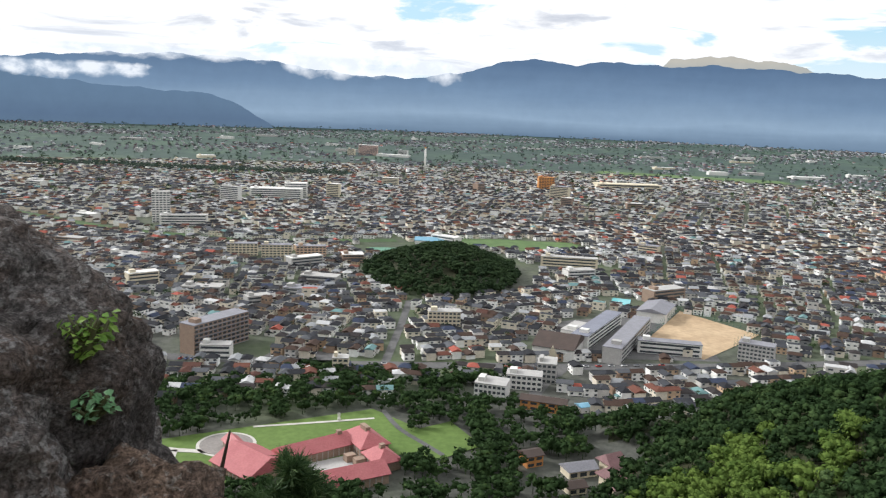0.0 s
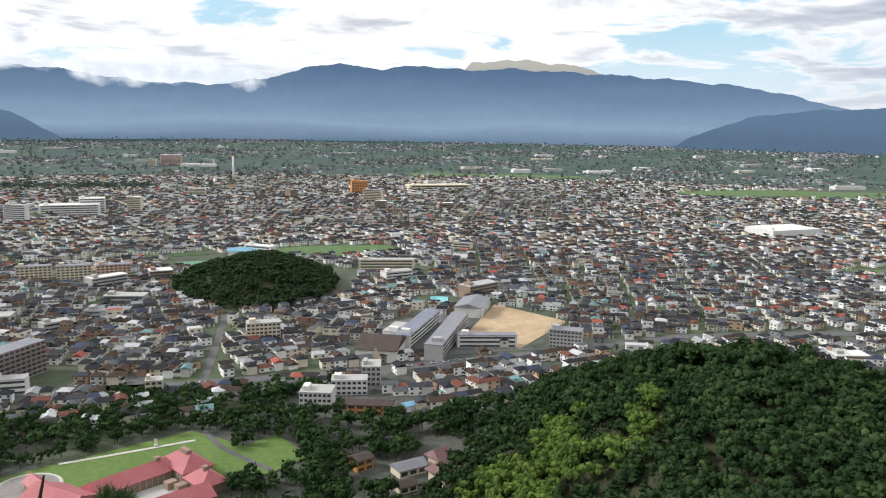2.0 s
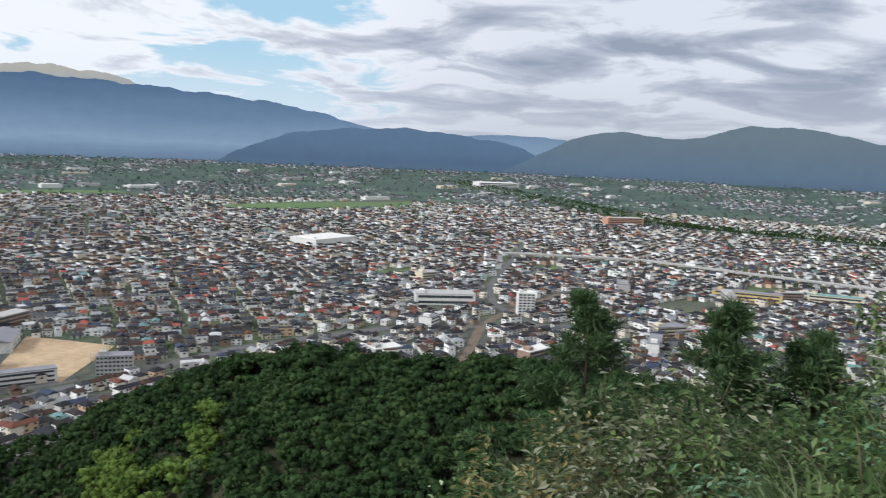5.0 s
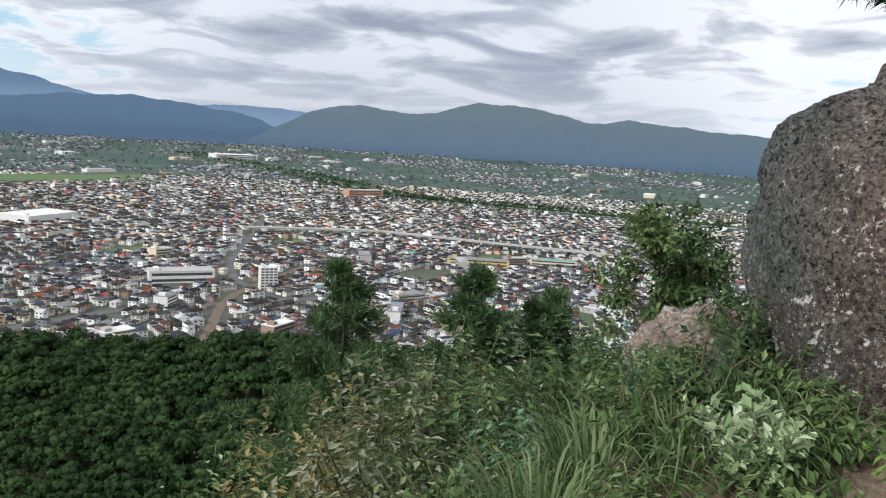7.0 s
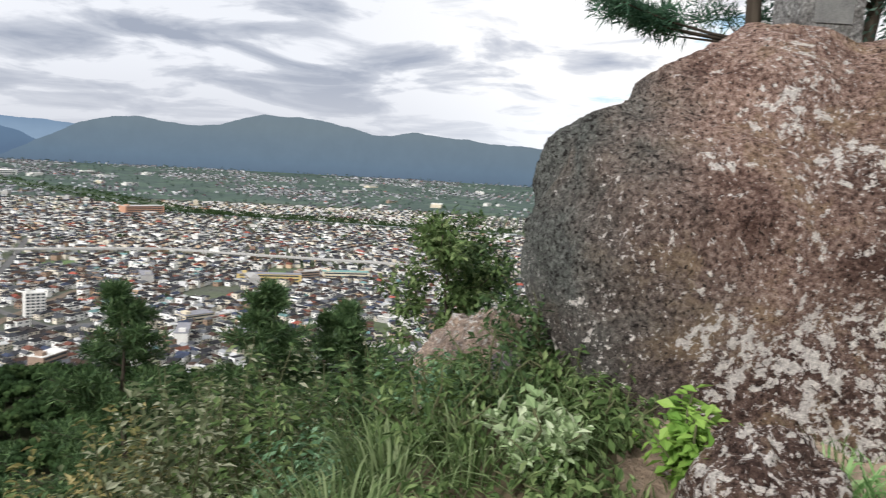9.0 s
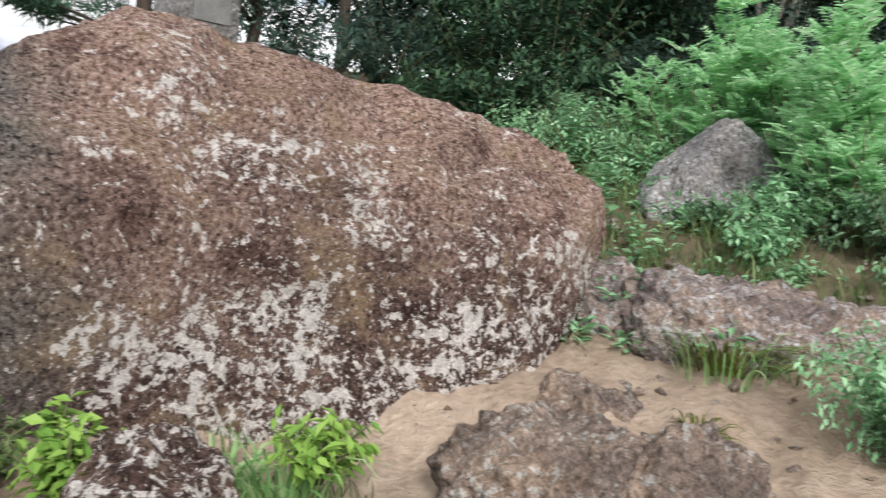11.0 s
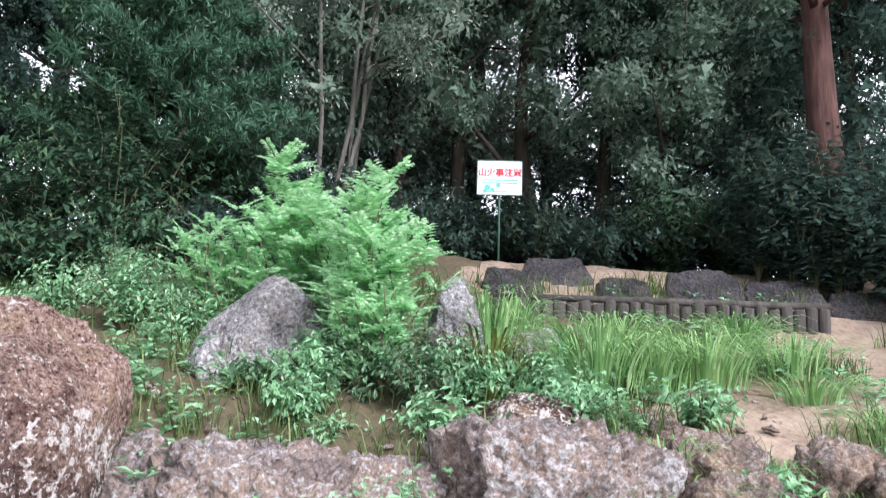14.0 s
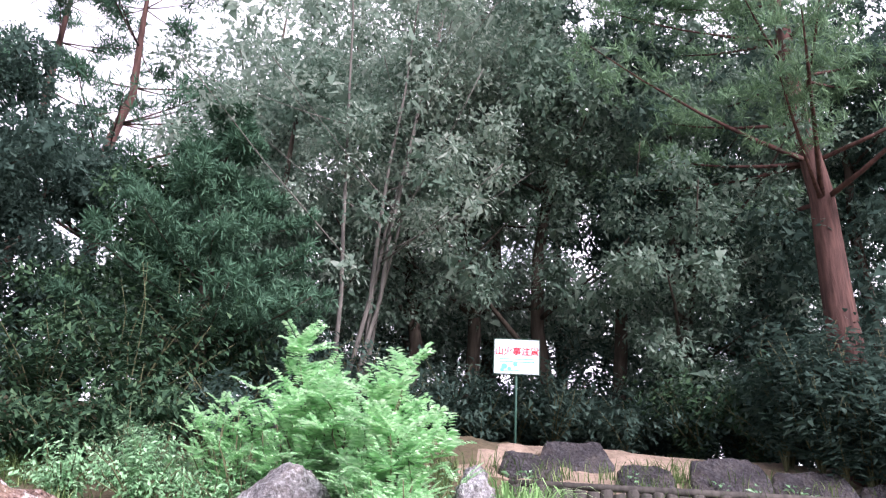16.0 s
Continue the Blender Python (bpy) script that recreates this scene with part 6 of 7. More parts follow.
shrub("bush", (-1.03, 2.26, 0.63), 0.12, 0.07, M_LEAF_LIGHT, "small green plant rooted in a rock crack", 9, 9, 0.028, slim=0.7, seed=64, droop=0.5)

# the slope below: each bush reaches from the falling ground into view
SLOPE_TOP = ([-100, -84, -78, -72, -65, -58, -53, -48, -44, -40, -30], [-10, -11, -12, -12, -11.8, -14, -16.5, -20, -24, -28, -34])


def slope_bush(az, dist, material, label, seed, width, k=1.0, **more):
    a = radians(az)
    x, y = -math.sin(a) * dist - 0.3, math.cos(a) * dist + 0.25
    top = 1.56 + dist * math.tan(radians(float(np.interp(az, *SLOPE_TOP)))) * k
    z = hz(x, y)
    z0 = max(z, top - 2.2)
    h = max(0.5, top - z)
    return shrub("bush", (x, y, z - 0.05), h, width, material, label, seed=seed, low=0.72, start=max(0.1, (z0 - z) / h - 0.1), **more)


for i_, (a_, d_, m_, l_, w_, n_, p_, lf_) in enumerate((
        (-54, 5.8, M_LEAF_RUST, "rusty olive bush on the steep slope", 0.75, 60, 34, 0.075),
        (-58, 6.6, M_LEAF_RUST, "rusty olive bush on the steep slope", 0.6, 50, 30, 0.075),
        (-62, 6.8, M_LEAF_OLIVE, "silvery olive bush on the steep slope", 0.9, 80, 36, 0.09),
        (-66, 7.2, M_LEAF_OLIVE, "silvery olive bush on the steep slope", 1.0, 80, 36, 0.09),
        (-70, 7.8, M_LEAF_DEEP, "dark green bush on the steep slope", 0.9, 60, 34, 0.08),
        (-74, 7.5, M_WEEDS, "green bush on the steep slope", 0.8, 60, 34, 0.07),
        (-78, 7.0, M_LEAF_DEEP, "dark green bush on the steep slope", 0.8, 60, 34, 0.07),
        (-60, 4.6, M_LEAF_OLIVE, "olive bush on the steep slope", 0.7, 50, 30, 0.075),
        (-66, 5.0, M_WEEDS, "green bush on the steep slope", 0.7, 55, 30, 0.07),
        (-71, 5.3, M_LEAF_DEEP, "dark green bush on the steep slope", 0.65, 55, 30, 0.07),
        (-76, 5.0, M_WEEDS, "green bush beside a reddish rock", 0.55, 50, 30, 0.065),
        (-50, 6.2, M_WEEDS, "light bush on the steep slope", 0.6, 50, 30, 0.07),
        (-46, 5.2, M_LEAF_PALE, "pale flowering bush on the steep slope", 0.5, 50, 30, 0.06),
        (-42, 6.0, M_WEEDS, "green bush on the steep slope", 0.6, 40, 28, 0.07),
        (-80, 4.8, M_WEEDS, "leafy bush under a boulder", 0.5, 40, 28, 0.07),
        (-82, 8.8, M_WEEDS, "green bush behind a boulder", 0.8, 50, 30, 0.08),
        (-86, 9.5, M_LEAF_DEEP, "dark green bush behind a boulder", 0.9, 50, 30, 0.08))):
    slope_bush(a_, d_, m_, l_, 100 + i_, w_, 1.5 if a_ < -75 and d_ < 5.1 else 1.0, n=n_, per=p_, leaf=lf_, group="bushes on the slope")


def top_tree(az, dist, el, base_drop):
    a = radians(az)
    x, y = -math.sin(a) * dist - 0.3, math.cos(a) * dist + 0.25
    top = 1.56 + dist * math.tan(radians(el))
    return x, y, hz(x, y), top


for i_, (a_, d_, e_, sp_, l_) in enumerate(((-56.3, 14, -9.9, 1.7, "young dark green pine with a pointed crown on the slope"),
                                          (-66.0, 14, -9.9, 1.5, "young dark green pine with a pointed crown on the slope"),
                                          (-71.5, 15, -11.2, 1.5, "young dark green pine with a pointed crown on the slope"))):
    x_, y_, z_, t_ = top_tree(a_, d_, e_, 0)
    pine_tree("pine_tree", (x_, y_, z_), t_ - z_, l_, 0.12, M_NEEDLE_GREEN, 200 + i_, 0.42, sp_ * 1.35, 16, 1300, 14, 0.21, M_BARK, True, group="pines on the slope", wide=0.10)
x_, y_, z_, t_ = top_tree(-78.3, 9.0, -3.8, 0)
limb_tree("sapling", (x_, y_, z_), t_ - z_, "leafy green sapling beside a boulder on the slope", 0.05, M_BARK, M_WEEDS, 210, 0.45, 0.95, 4200, 0.08, clumps=46)
x_, y_, z_, t_ = top_tree(-82.0, 9.6, -5.2, 0)
limb_tree("sapling", (x_, y_, z_), t_ - z_, "leafy dark sapling beside a boulder on the slope", 0.05, M_BARK, M_LEAF_DEEP, 211, 0.45, 1.0, 4200, 0.08, clumps=46)

# ---------------- trees behind the rocks ----------------
def tree_at(az, dist):
    a = radians(az)
    x, y = -math.sin(a) * dist - 0.38, math.cos(a) * dist - 0.19
    return (x, y, hz(x, y))


pine_tree("pine_tree", tree_at(-172.3, 11.0), 10.5, "old red pine with a bare orange trunk", 0.25, M_NEEDLE_LIGHT, 300, 0.36, 3.1, 11, 3200, 22, 0.15, cone=False, wide=0.09, lean=(0.8, 0.5))
pine_tree("pine_tree", tree_at(-127.0, 10.6), 4.4, "dense dark green pine beside a leafy wood", 0.13, M_NEEDLE, 301, 0.25, 1.9, 10, 2300, 24, 0.16, M_BARK, cone=True, wide=0.11)
pine_tree("pine_tree", tree_at(-119.5, 16.0), 11.0, "tall dark pine against the sky", 0.20, M_NEEDLE, 302, 0.30, 2.7, 9, 1150, 13, 0.26, cone=False)
pine_tree("pine_tree", tree_at(-114.5, 18.0), 12.0, "tall dark pine against the sky", 0.20, M_NEEDLE, 303, 0.30, 2.7, 9, 1150, 13, 0.26, cone=False)
pine_tree("pine_tree", tree_at(-96.0, 12.5), 6.2, "dark spreading pine behind a boulder", 0.16, M_NEEDLE, 304, 0.28, 2.6, 7, 1300, 14, 0.24, M_BARK, cone=False)
pine_tree("pine_tree", tree_at(-148.0, 15.0), 11.0, "tall pine in a dim wood", 0.20, M_NEEDLE, 305, 0.45, 2.6, 7, 420, 18, 0.22, M_BARK, cone=False)
limb_tree("tree", tree_at(-137.5, 11.2), 8.6, "many-stemmed tree with pale thin trunks and silvery leaves painted skylit", 0.062, M_PALEBARK, M_LEAF_SKYLIT, 310, 0.30, 2.6, 19000, 0.085, stems=5, clumps=120)
for i_, (a_, d_, h_, sp_, m_, l_) in enumerate((
        (-124, 11.5, 3.4, 1.6, M_LEAF_SHADE, "young leafy tree at the edge of a wood"),
        (-131, 12.5, 6.4, 2.0, M_LEAF_TREE, "young leafy tree at the edge of a wood"),
        (-142, 12.8, 7.8, 2.4, M_LEAF_TREE, "leafy tree at the edge of a wood"),
        (-147, 13.2, 9.2, 2.5, M_LEAF_SKYLIT, "leafy tree with silvery leaves in a wood"),
        (-152, 12.6, 9.2, 2.6, M_LEAF_TREE, "dense dark leafy tree in a wood"),
        (-157, 13.2, 8.6, 2.6, M_LEAF_DARK, "dense dark leafy tree in a wood"),
        (-162, 12.8, 9.0, 2.6, M_LEAF_TREE, "dense dark leafy tree in a wood"),
        (-167, 13.6, 9.4, 2.6, M_LEAF_TREE, "dense dark leafy tree in a wood"),
        (-174, 13.0, 8.4, 2.6, M_LEAF_DARK, "dense dark leafy tree in a wood"),
        (-180, 13.5, 8.8, 2.6, M_LEAF_DARK, "dense dark leafy tree in a wood"),
        (-116, 14.0, 4.5, 2.0, M_LEAF_DARK, "dense dark leafy tree in a wood"),
        (-109, 13.0, 5.2, 2.2, M_LEAF_DARK, "dense dark leafy tree in a wood"),
        (-103, 13.5, 5.2, 2.2, M_LEAF_DARK, "dense dark leafy tree in a wood"),
        (-137, 18, 13.5, 3.4, M_LEAF_SKYLIT, "tall tree with silvery leaves deeper in a wood"),
        (-145, 19, 12.5, 3.4, M_LEAF_SKYLIT, "tall tree with silvery leaves deeper in a wood"),
        (-153, 18, 12.5, 3.4, M_LEAF_SKYLIT, "tall tree with silvery leaves deeper in a wood"),
        (-161, 19, 10.8, 3.2, M_LEAF_SKYLIT, "tall tree with silvery leaves deeper in a wood"),
        (-170, 19, 11.0, 3.2, M_LEAF_SKYLIT, "tall tree with silvery leaves deeper in a wood"),
        (-129, 18, 12.5, 3.2, M_LEAF_SKYLIT, "tall tree with silvery leaves deeper in a wood"))):
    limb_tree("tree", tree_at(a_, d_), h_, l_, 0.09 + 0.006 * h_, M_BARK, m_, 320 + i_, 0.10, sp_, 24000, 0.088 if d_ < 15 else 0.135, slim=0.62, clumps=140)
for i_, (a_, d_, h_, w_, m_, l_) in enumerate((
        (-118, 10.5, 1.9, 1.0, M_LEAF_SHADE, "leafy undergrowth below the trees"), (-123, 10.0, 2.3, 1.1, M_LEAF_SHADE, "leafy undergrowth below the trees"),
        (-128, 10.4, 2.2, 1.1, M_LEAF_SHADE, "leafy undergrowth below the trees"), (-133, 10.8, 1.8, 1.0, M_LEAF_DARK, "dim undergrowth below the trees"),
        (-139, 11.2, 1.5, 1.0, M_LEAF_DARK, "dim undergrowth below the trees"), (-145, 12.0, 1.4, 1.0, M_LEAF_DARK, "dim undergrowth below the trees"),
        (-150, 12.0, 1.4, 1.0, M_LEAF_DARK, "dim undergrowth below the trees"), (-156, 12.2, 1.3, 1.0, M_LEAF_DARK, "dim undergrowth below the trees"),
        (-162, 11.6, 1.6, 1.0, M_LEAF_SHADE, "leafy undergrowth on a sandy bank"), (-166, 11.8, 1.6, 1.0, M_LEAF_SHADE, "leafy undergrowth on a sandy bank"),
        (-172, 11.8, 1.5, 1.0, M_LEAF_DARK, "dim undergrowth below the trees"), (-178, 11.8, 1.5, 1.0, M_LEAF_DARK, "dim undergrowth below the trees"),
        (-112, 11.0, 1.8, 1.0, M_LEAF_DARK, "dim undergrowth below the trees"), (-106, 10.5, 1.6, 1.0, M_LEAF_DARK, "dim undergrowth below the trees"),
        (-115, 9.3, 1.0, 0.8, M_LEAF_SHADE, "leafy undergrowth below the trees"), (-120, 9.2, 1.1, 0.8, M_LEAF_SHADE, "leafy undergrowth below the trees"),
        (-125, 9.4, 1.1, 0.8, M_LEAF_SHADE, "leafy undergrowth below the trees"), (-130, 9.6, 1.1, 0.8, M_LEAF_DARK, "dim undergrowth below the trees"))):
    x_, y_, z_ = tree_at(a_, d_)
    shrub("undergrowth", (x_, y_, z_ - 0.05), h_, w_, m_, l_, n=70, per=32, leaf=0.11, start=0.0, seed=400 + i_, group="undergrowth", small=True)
for i_, (x_, y_, h_) in enumerate(((5.0, -6.2, 0.55), (5.9, -5.6, 0.6), (6.6, -5.2, 0.6), (5.5, -5.0, 0.5))):
    shrub("fern", ground_at(x_, y_, -0.03), h_, 0.5, M_LEAF_LIGHT, "light green fern below the trees", n=40, per=24, leaf=0.07, slim=0.3, seed=440 + i_, group="ferns")

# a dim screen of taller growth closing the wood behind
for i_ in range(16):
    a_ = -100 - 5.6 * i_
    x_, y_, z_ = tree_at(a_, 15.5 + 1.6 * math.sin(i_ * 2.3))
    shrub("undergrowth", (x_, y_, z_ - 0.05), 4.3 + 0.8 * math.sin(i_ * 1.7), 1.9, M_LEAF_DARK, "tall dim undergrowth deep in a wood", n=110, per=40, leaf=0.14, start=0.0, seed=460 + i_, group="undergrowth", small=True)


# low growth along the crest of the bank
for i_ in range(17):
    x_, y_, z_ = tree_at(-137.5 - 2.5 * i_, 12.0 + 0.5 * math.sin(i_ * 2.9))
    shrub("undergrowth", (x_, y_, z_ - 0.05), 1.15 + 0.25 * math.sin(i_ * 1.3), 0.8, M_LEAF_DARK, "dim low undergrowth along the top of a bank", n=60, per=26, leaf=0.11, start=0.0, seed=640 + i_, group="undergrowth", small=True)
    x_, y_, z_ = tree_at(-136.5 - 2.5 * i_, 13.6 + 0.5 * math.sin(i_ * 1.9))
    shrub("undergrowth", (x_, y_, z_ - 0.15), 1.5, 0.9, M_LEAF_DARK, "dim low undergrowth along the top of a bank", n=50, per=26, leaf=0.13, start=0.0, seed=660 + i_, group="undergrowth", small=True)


def ground_cover():
    """Short grass, weeds and litter between the rocks, kept off the sandy path."""
    r = np.random.default_rng(5)
    V, F = [], []
    n = 0
    while n < 1700:
        x, y = r.uniform(-0.8, 8.5), r.uniform(-10.5, 1.6)
        s = 0.574 * x - 0.819 * y
        if s < 1.0 or s > 9.4:
            continue
        path_d = min(math.hypot(x - px, y - py) for px, py in ((2.6, -2.55), (2.1, -2.45), (1.6, -2.4), (1.1, -2.2), (0.5, -1.8), (3.0, -1.6)))
        if path_d < 0.42 or float(wobble(x, y, 1.9, 1.0)) < (-0.15 if s > 4.2 and x > 1.5 else 0.25):
            continue
        n += 1
        z = hz(x, y) - 0.01
        for b in range(10):
            a, ln, w = r.random() * 6.283, r.uniform(0.06, 0.26) * (1.3 if s > 4.5 else 0.7), r.uniform(0.003, 0.006)
            dx_, dy_ = math.cos(a), math.sin(a)
            bx, by = x + r.normal(0, 0.06), y + r.normal(0, 0.06)
            o = len(V)
            V += [(bx - dy_ * w, by + dx_ * w, z), (bx + dy_ * w, by - dx_ * w, z), (bx + dx_ * ln * 0.25 + dy_ * w * 0.8, by + dy_ * ln * 0.25 - dx_ * w * 0.8, z + ln * 0.6),
                  (bx + dx_ * ln * 0.25 - dy_ * w * 0.8, by + dy_ * ln * 0.25 + dx_ * w * 0.8, z + ln * 0.6), (bx + dx_ * ln * 0.6, by + dy_ * ln * 0.6, z + ln * 0.85)]
            F += [(o, o + 1, o + 2, o + 3), (o + 3, o + 2, o + 4)]
    return tagged(mesh_object("ground_cover", V, F, [M_WEEDS]), "short grass and weeds between summit rocks", "grass", kind="stuff")


ground_cover()

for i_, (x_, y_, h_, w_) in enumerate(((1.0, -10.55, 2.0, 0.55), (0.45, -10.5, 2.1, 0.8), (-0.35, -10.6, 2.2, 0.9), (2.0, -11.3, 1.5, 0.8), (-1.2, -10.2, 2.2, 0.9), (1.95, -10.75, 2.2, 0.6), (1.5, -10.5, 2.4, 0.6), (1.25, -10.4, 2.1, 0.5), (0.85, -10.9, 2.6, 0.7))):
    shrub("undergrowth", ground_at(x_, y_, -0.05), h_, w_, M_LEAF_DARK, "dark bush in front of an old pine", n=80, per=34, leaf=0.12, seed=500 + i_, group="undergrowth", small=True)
for i_, (x_, y_, h_, w_, m_) in enumerate(((3.45, 0.30, 0.40, 0.35, M_WEEDS), (3.75, 0.55, 0.55, 0.4, M_LEAF_DEEP), (2.95, 0.95, 0.5, 0.4, M_WEEDS), (3.6, 1.0, 0.7, 0.4, M_LEAF_MID))):
    shrub("bush", ground_at(x_, y_, -0.05), h_, w_, m_, "leafy green plant at the foot of a boulder", n=30, per=22, leaf=0.05, seed=520 + i_, group="bushes")

# pine tips and a dead stem just below the viewer
sp_z = hz(-0.95, 4.9)
pine_tree("young_pine", (-0.95, 4.9, sp_z), -0.72 - sp_z, "top of a young light green pine below the edge", 0.05, M_NEEDLE_GREEN, 530, 0.6, 0.62, 8, 700, 30, 0.10, M_BARK, True, group="pines on the slope", wide=0.045)
dz_ = hz(-0.98, 3.36)
tubes_object("dead_stem", [([(-1.0, 3.36, dz_ - 0.1), (-0.99, 3.36, dz_ + 0.5 * (-0.1 - dz_)), (-0.97, 3.37, -0.1), (-0.92, 3.38, 0.14)], [0.022, 0.018, 0.013, 0.005])], M_BARK)
tagged(bpy.data.objects["dead_stem"], "thin bare dead stem below the edge", "stem")

for i_, (x_, y_, h_, w_, m_) in enumerate(((2.55, 0.35, 0.32, 0.28, M_WEEDS), (3.1, 0.2, 0.38, 0.3, M_WEEDS), (3.3, 0.75, 0.5, 0.34, M_LEAF_DEEP), (2.2, 0.75, 0.3, 0.3, M_WEEDS),
                                          (2.45, 1.5, 0.6, 0.45, M_WEEDS), (1.75, 1.45, 0.35, 0.4, M_WEEDS), (3.9, 0.2, 0.35, 0.3, M_LEAF_DEEP), (3.5, 1.6, 0.9, 0.5, M_LEAF_MID))):
    shrub("bush", ground_at(x_, y_, -0.05), h_, w_, m_, "leafy weeds at the edge of the slope", n=32, per=22, leaf=0.05, seed=540 + i_, group="bushes")
for i_, (x_, y_, h_, s_, n_) in enumerate(((2.1, 1.05, 0.34, 0.4, 110), (2.85, 1.35, 0.34, 0.4, 100), (1.7, 1.1, 0.3, 0.4, 80), (2.9, 0.45, 0.26, 0.3, 50), (3.2, 1.1, 0.4, 0.4, 90))):
    grass_tuft("grass_tuft", ground_at(x_, y_, -0.02), h_, s_, n_, M_GRASS_DEEP, "lush arching grass at the edge of the slope", 560 + i_, 0.0035)


def weeds():
    """Low broad-leaved weeds between the rocks."""
    r = np.random.default_rng(15)
    P, A, U, L = [], [], [], []
    n = 0
    while n < 900:
        x, y = r.uniform(-0.8, 8.5), r.uniform(-9.8, 0.2)
        s = 0.574 * x - 0.819 * y
        if s < 3.9 or s > 8.9 or float(wobble(x, y, 1.6, 2.5)) < (-0.1 if x > 1.5 else 0.3):
            continue
        n += 1
        z, hgt = hz(x, y), r.uniform(0.04, 0.28)
        for b in range(14):
            a, q = r.random() * 6.283, r.random()
            P.append((x + math.cos(a) * 0.05 * q + r.normal(0, 0.02), y + math.sin(a) * 0.05 * q + r.normal(0, 0.02), z + hgt * q))
            A.append((math.cos(a), math.sin(a), r.uniform(-0.1, 0.7)))
            U.append((r.normal(0, 0.3), r.normal(0, 0.3), 1.0))
            L.append(r.uniform(0.05, 0.11))
    L = np.array(L)
    ob = leaves_mesh("weeds", np.array(P), np.array(A), np.array(U), L, L * 0.5, M_LEAF_LIGHT, None)
    return tagged(ob, "low broad-leaved weeds between summit rocks", "weeds", kind="stuff")


weeds()


def pebbles():
    """Loose stones and crumbs of rock strewn about the path and the rocks' feet."""
    r = np.random.default_rng(25)
    V, F = [], []
    base = [(1, 0, 0), (-1, 0, 0), (0, 1, 0), (0, -1, 0), (0, 0, 1), (0, 0, -1)]
    tri_ = [(0, 2, 4), (2, 1, 4), (1, 3, 4), (3, 0, 4), (2, 0, 5), (1, 2, 5), (3, 1, 5), (0, 3, 5)]
    n = 0
    while n < 1500:
        x, y = r.uniform(-1.0, 6.0), r.uniform(-7.5, 0.6)
        s = 0.574 * x - 0.819 * y
        if s < 0.8 or s > 7.5:
            continue
        n += 1
        k = 0.006 + 0.05 * r.random() ** 4
        o = len(V)
        z = hz(x, y)
        for b in base:
            q = np.array(b) * k * r.uniform(0.6, 1.3, 3) + r.normal(0, k * 0.25, 3)
            V.append((x + q[0], y + q[1], z + q[2] * 0.7 + k * 0.2))
        F += [tuple(i + o for i in t) for t in tri_]
    return tagged(mesh_object("pebbles", V, F, [M_RUSTROCK]), "loose stones strewn over sandy soil", "stones", kind="stuff")


pebbles()

# ---------------- near houses, one by one ----------------
def house_kind(k):
    """One of a few house types with its parts, standing at the origin, out of the way."""
    r = random.Random(900 + k)
    w, d = r.uniform(7.2, 9.8), r.uniform(5.8, 7.6)
    h = 5.6 if k % 5 else 3.1
    root = empty("house", pose(0, 0, 0), "two-storey house with a pitched tiled roof", "house", "houses below the hill")
    part("wall", boxed(-w / 2, w / 2, -d / 2, d / 2, -1.5, h), M_WALL_OBJ, root)
    part("roof", gable(bmesh.new(), w, d, h - 0.05, 1.5 + 0.7 * r.random(), 0.55, d * 0.45 if k % 3 == 0 else 0.0), M_ROOF_OBJ, root)
    if k % 2:
        ww = w * 0.45
        part("wing_wall", boxed(-ww / 2 + 1, ww / 2 + 1, -d / 2 - 2.6, -d / 2, -1.5, 2.8), M_WALL_OBJ, root)
        bm = bmesh.new()
        gable(bm, ww, 2.6, 2.75, 0.8, 0.35)
        bmesh.ops.translate(bm, verts=bm.verts, vec=(1, -d / 2 - 1.3, 0))
        part("wing_roof", bm, M_ROOF_OBJ, root)
    win = None
    for side in (-1, 1):
        for fx in (-0.3, 0.28):
            for z in ((0.9, 3.7) if h > 4 else (0.9,)):
                if k % 2 and side < 0 and z < 2:
                    continue
                if win is None:
                    win = part("window", boxed(-0.85, 0.85, -0.05, 0.05, 0, 1.25), M_WINDOW, root)
                    ob = win
                else:
                    ob = new("window", win.data)
                    ob.parent = root
                ob.matrix_basis = pose(fx * w, side * (d / 2 + 0.02), z)
    return root


kinds = [house_kind(k) for k in range(10)]
near_order = NEAR[np.argsort(np.hypot(NEAR[:, 0], NEAR[:, 1]))]
for i_, (x_, y_, t_) in enumerate(near_order[:290]):
    m_ = pose(x_, y_, hz(x_, y_), 0, 0, math.degrees(t_) + (90 if rng.random() < 0.4 else 0) + (180 if rng.random() < 0.5 else 0) + rng.normal(0, 2))
    if i_ < 10:
        kinds[i_].matrix_basis = m_
    else:
        copy_thing(kinds[int(rng.integers(0, 10))], m_)
houses_mesh("townhouses_beyond", near_order[290:], "dense two-storey houses with dark tiled roofs", True)


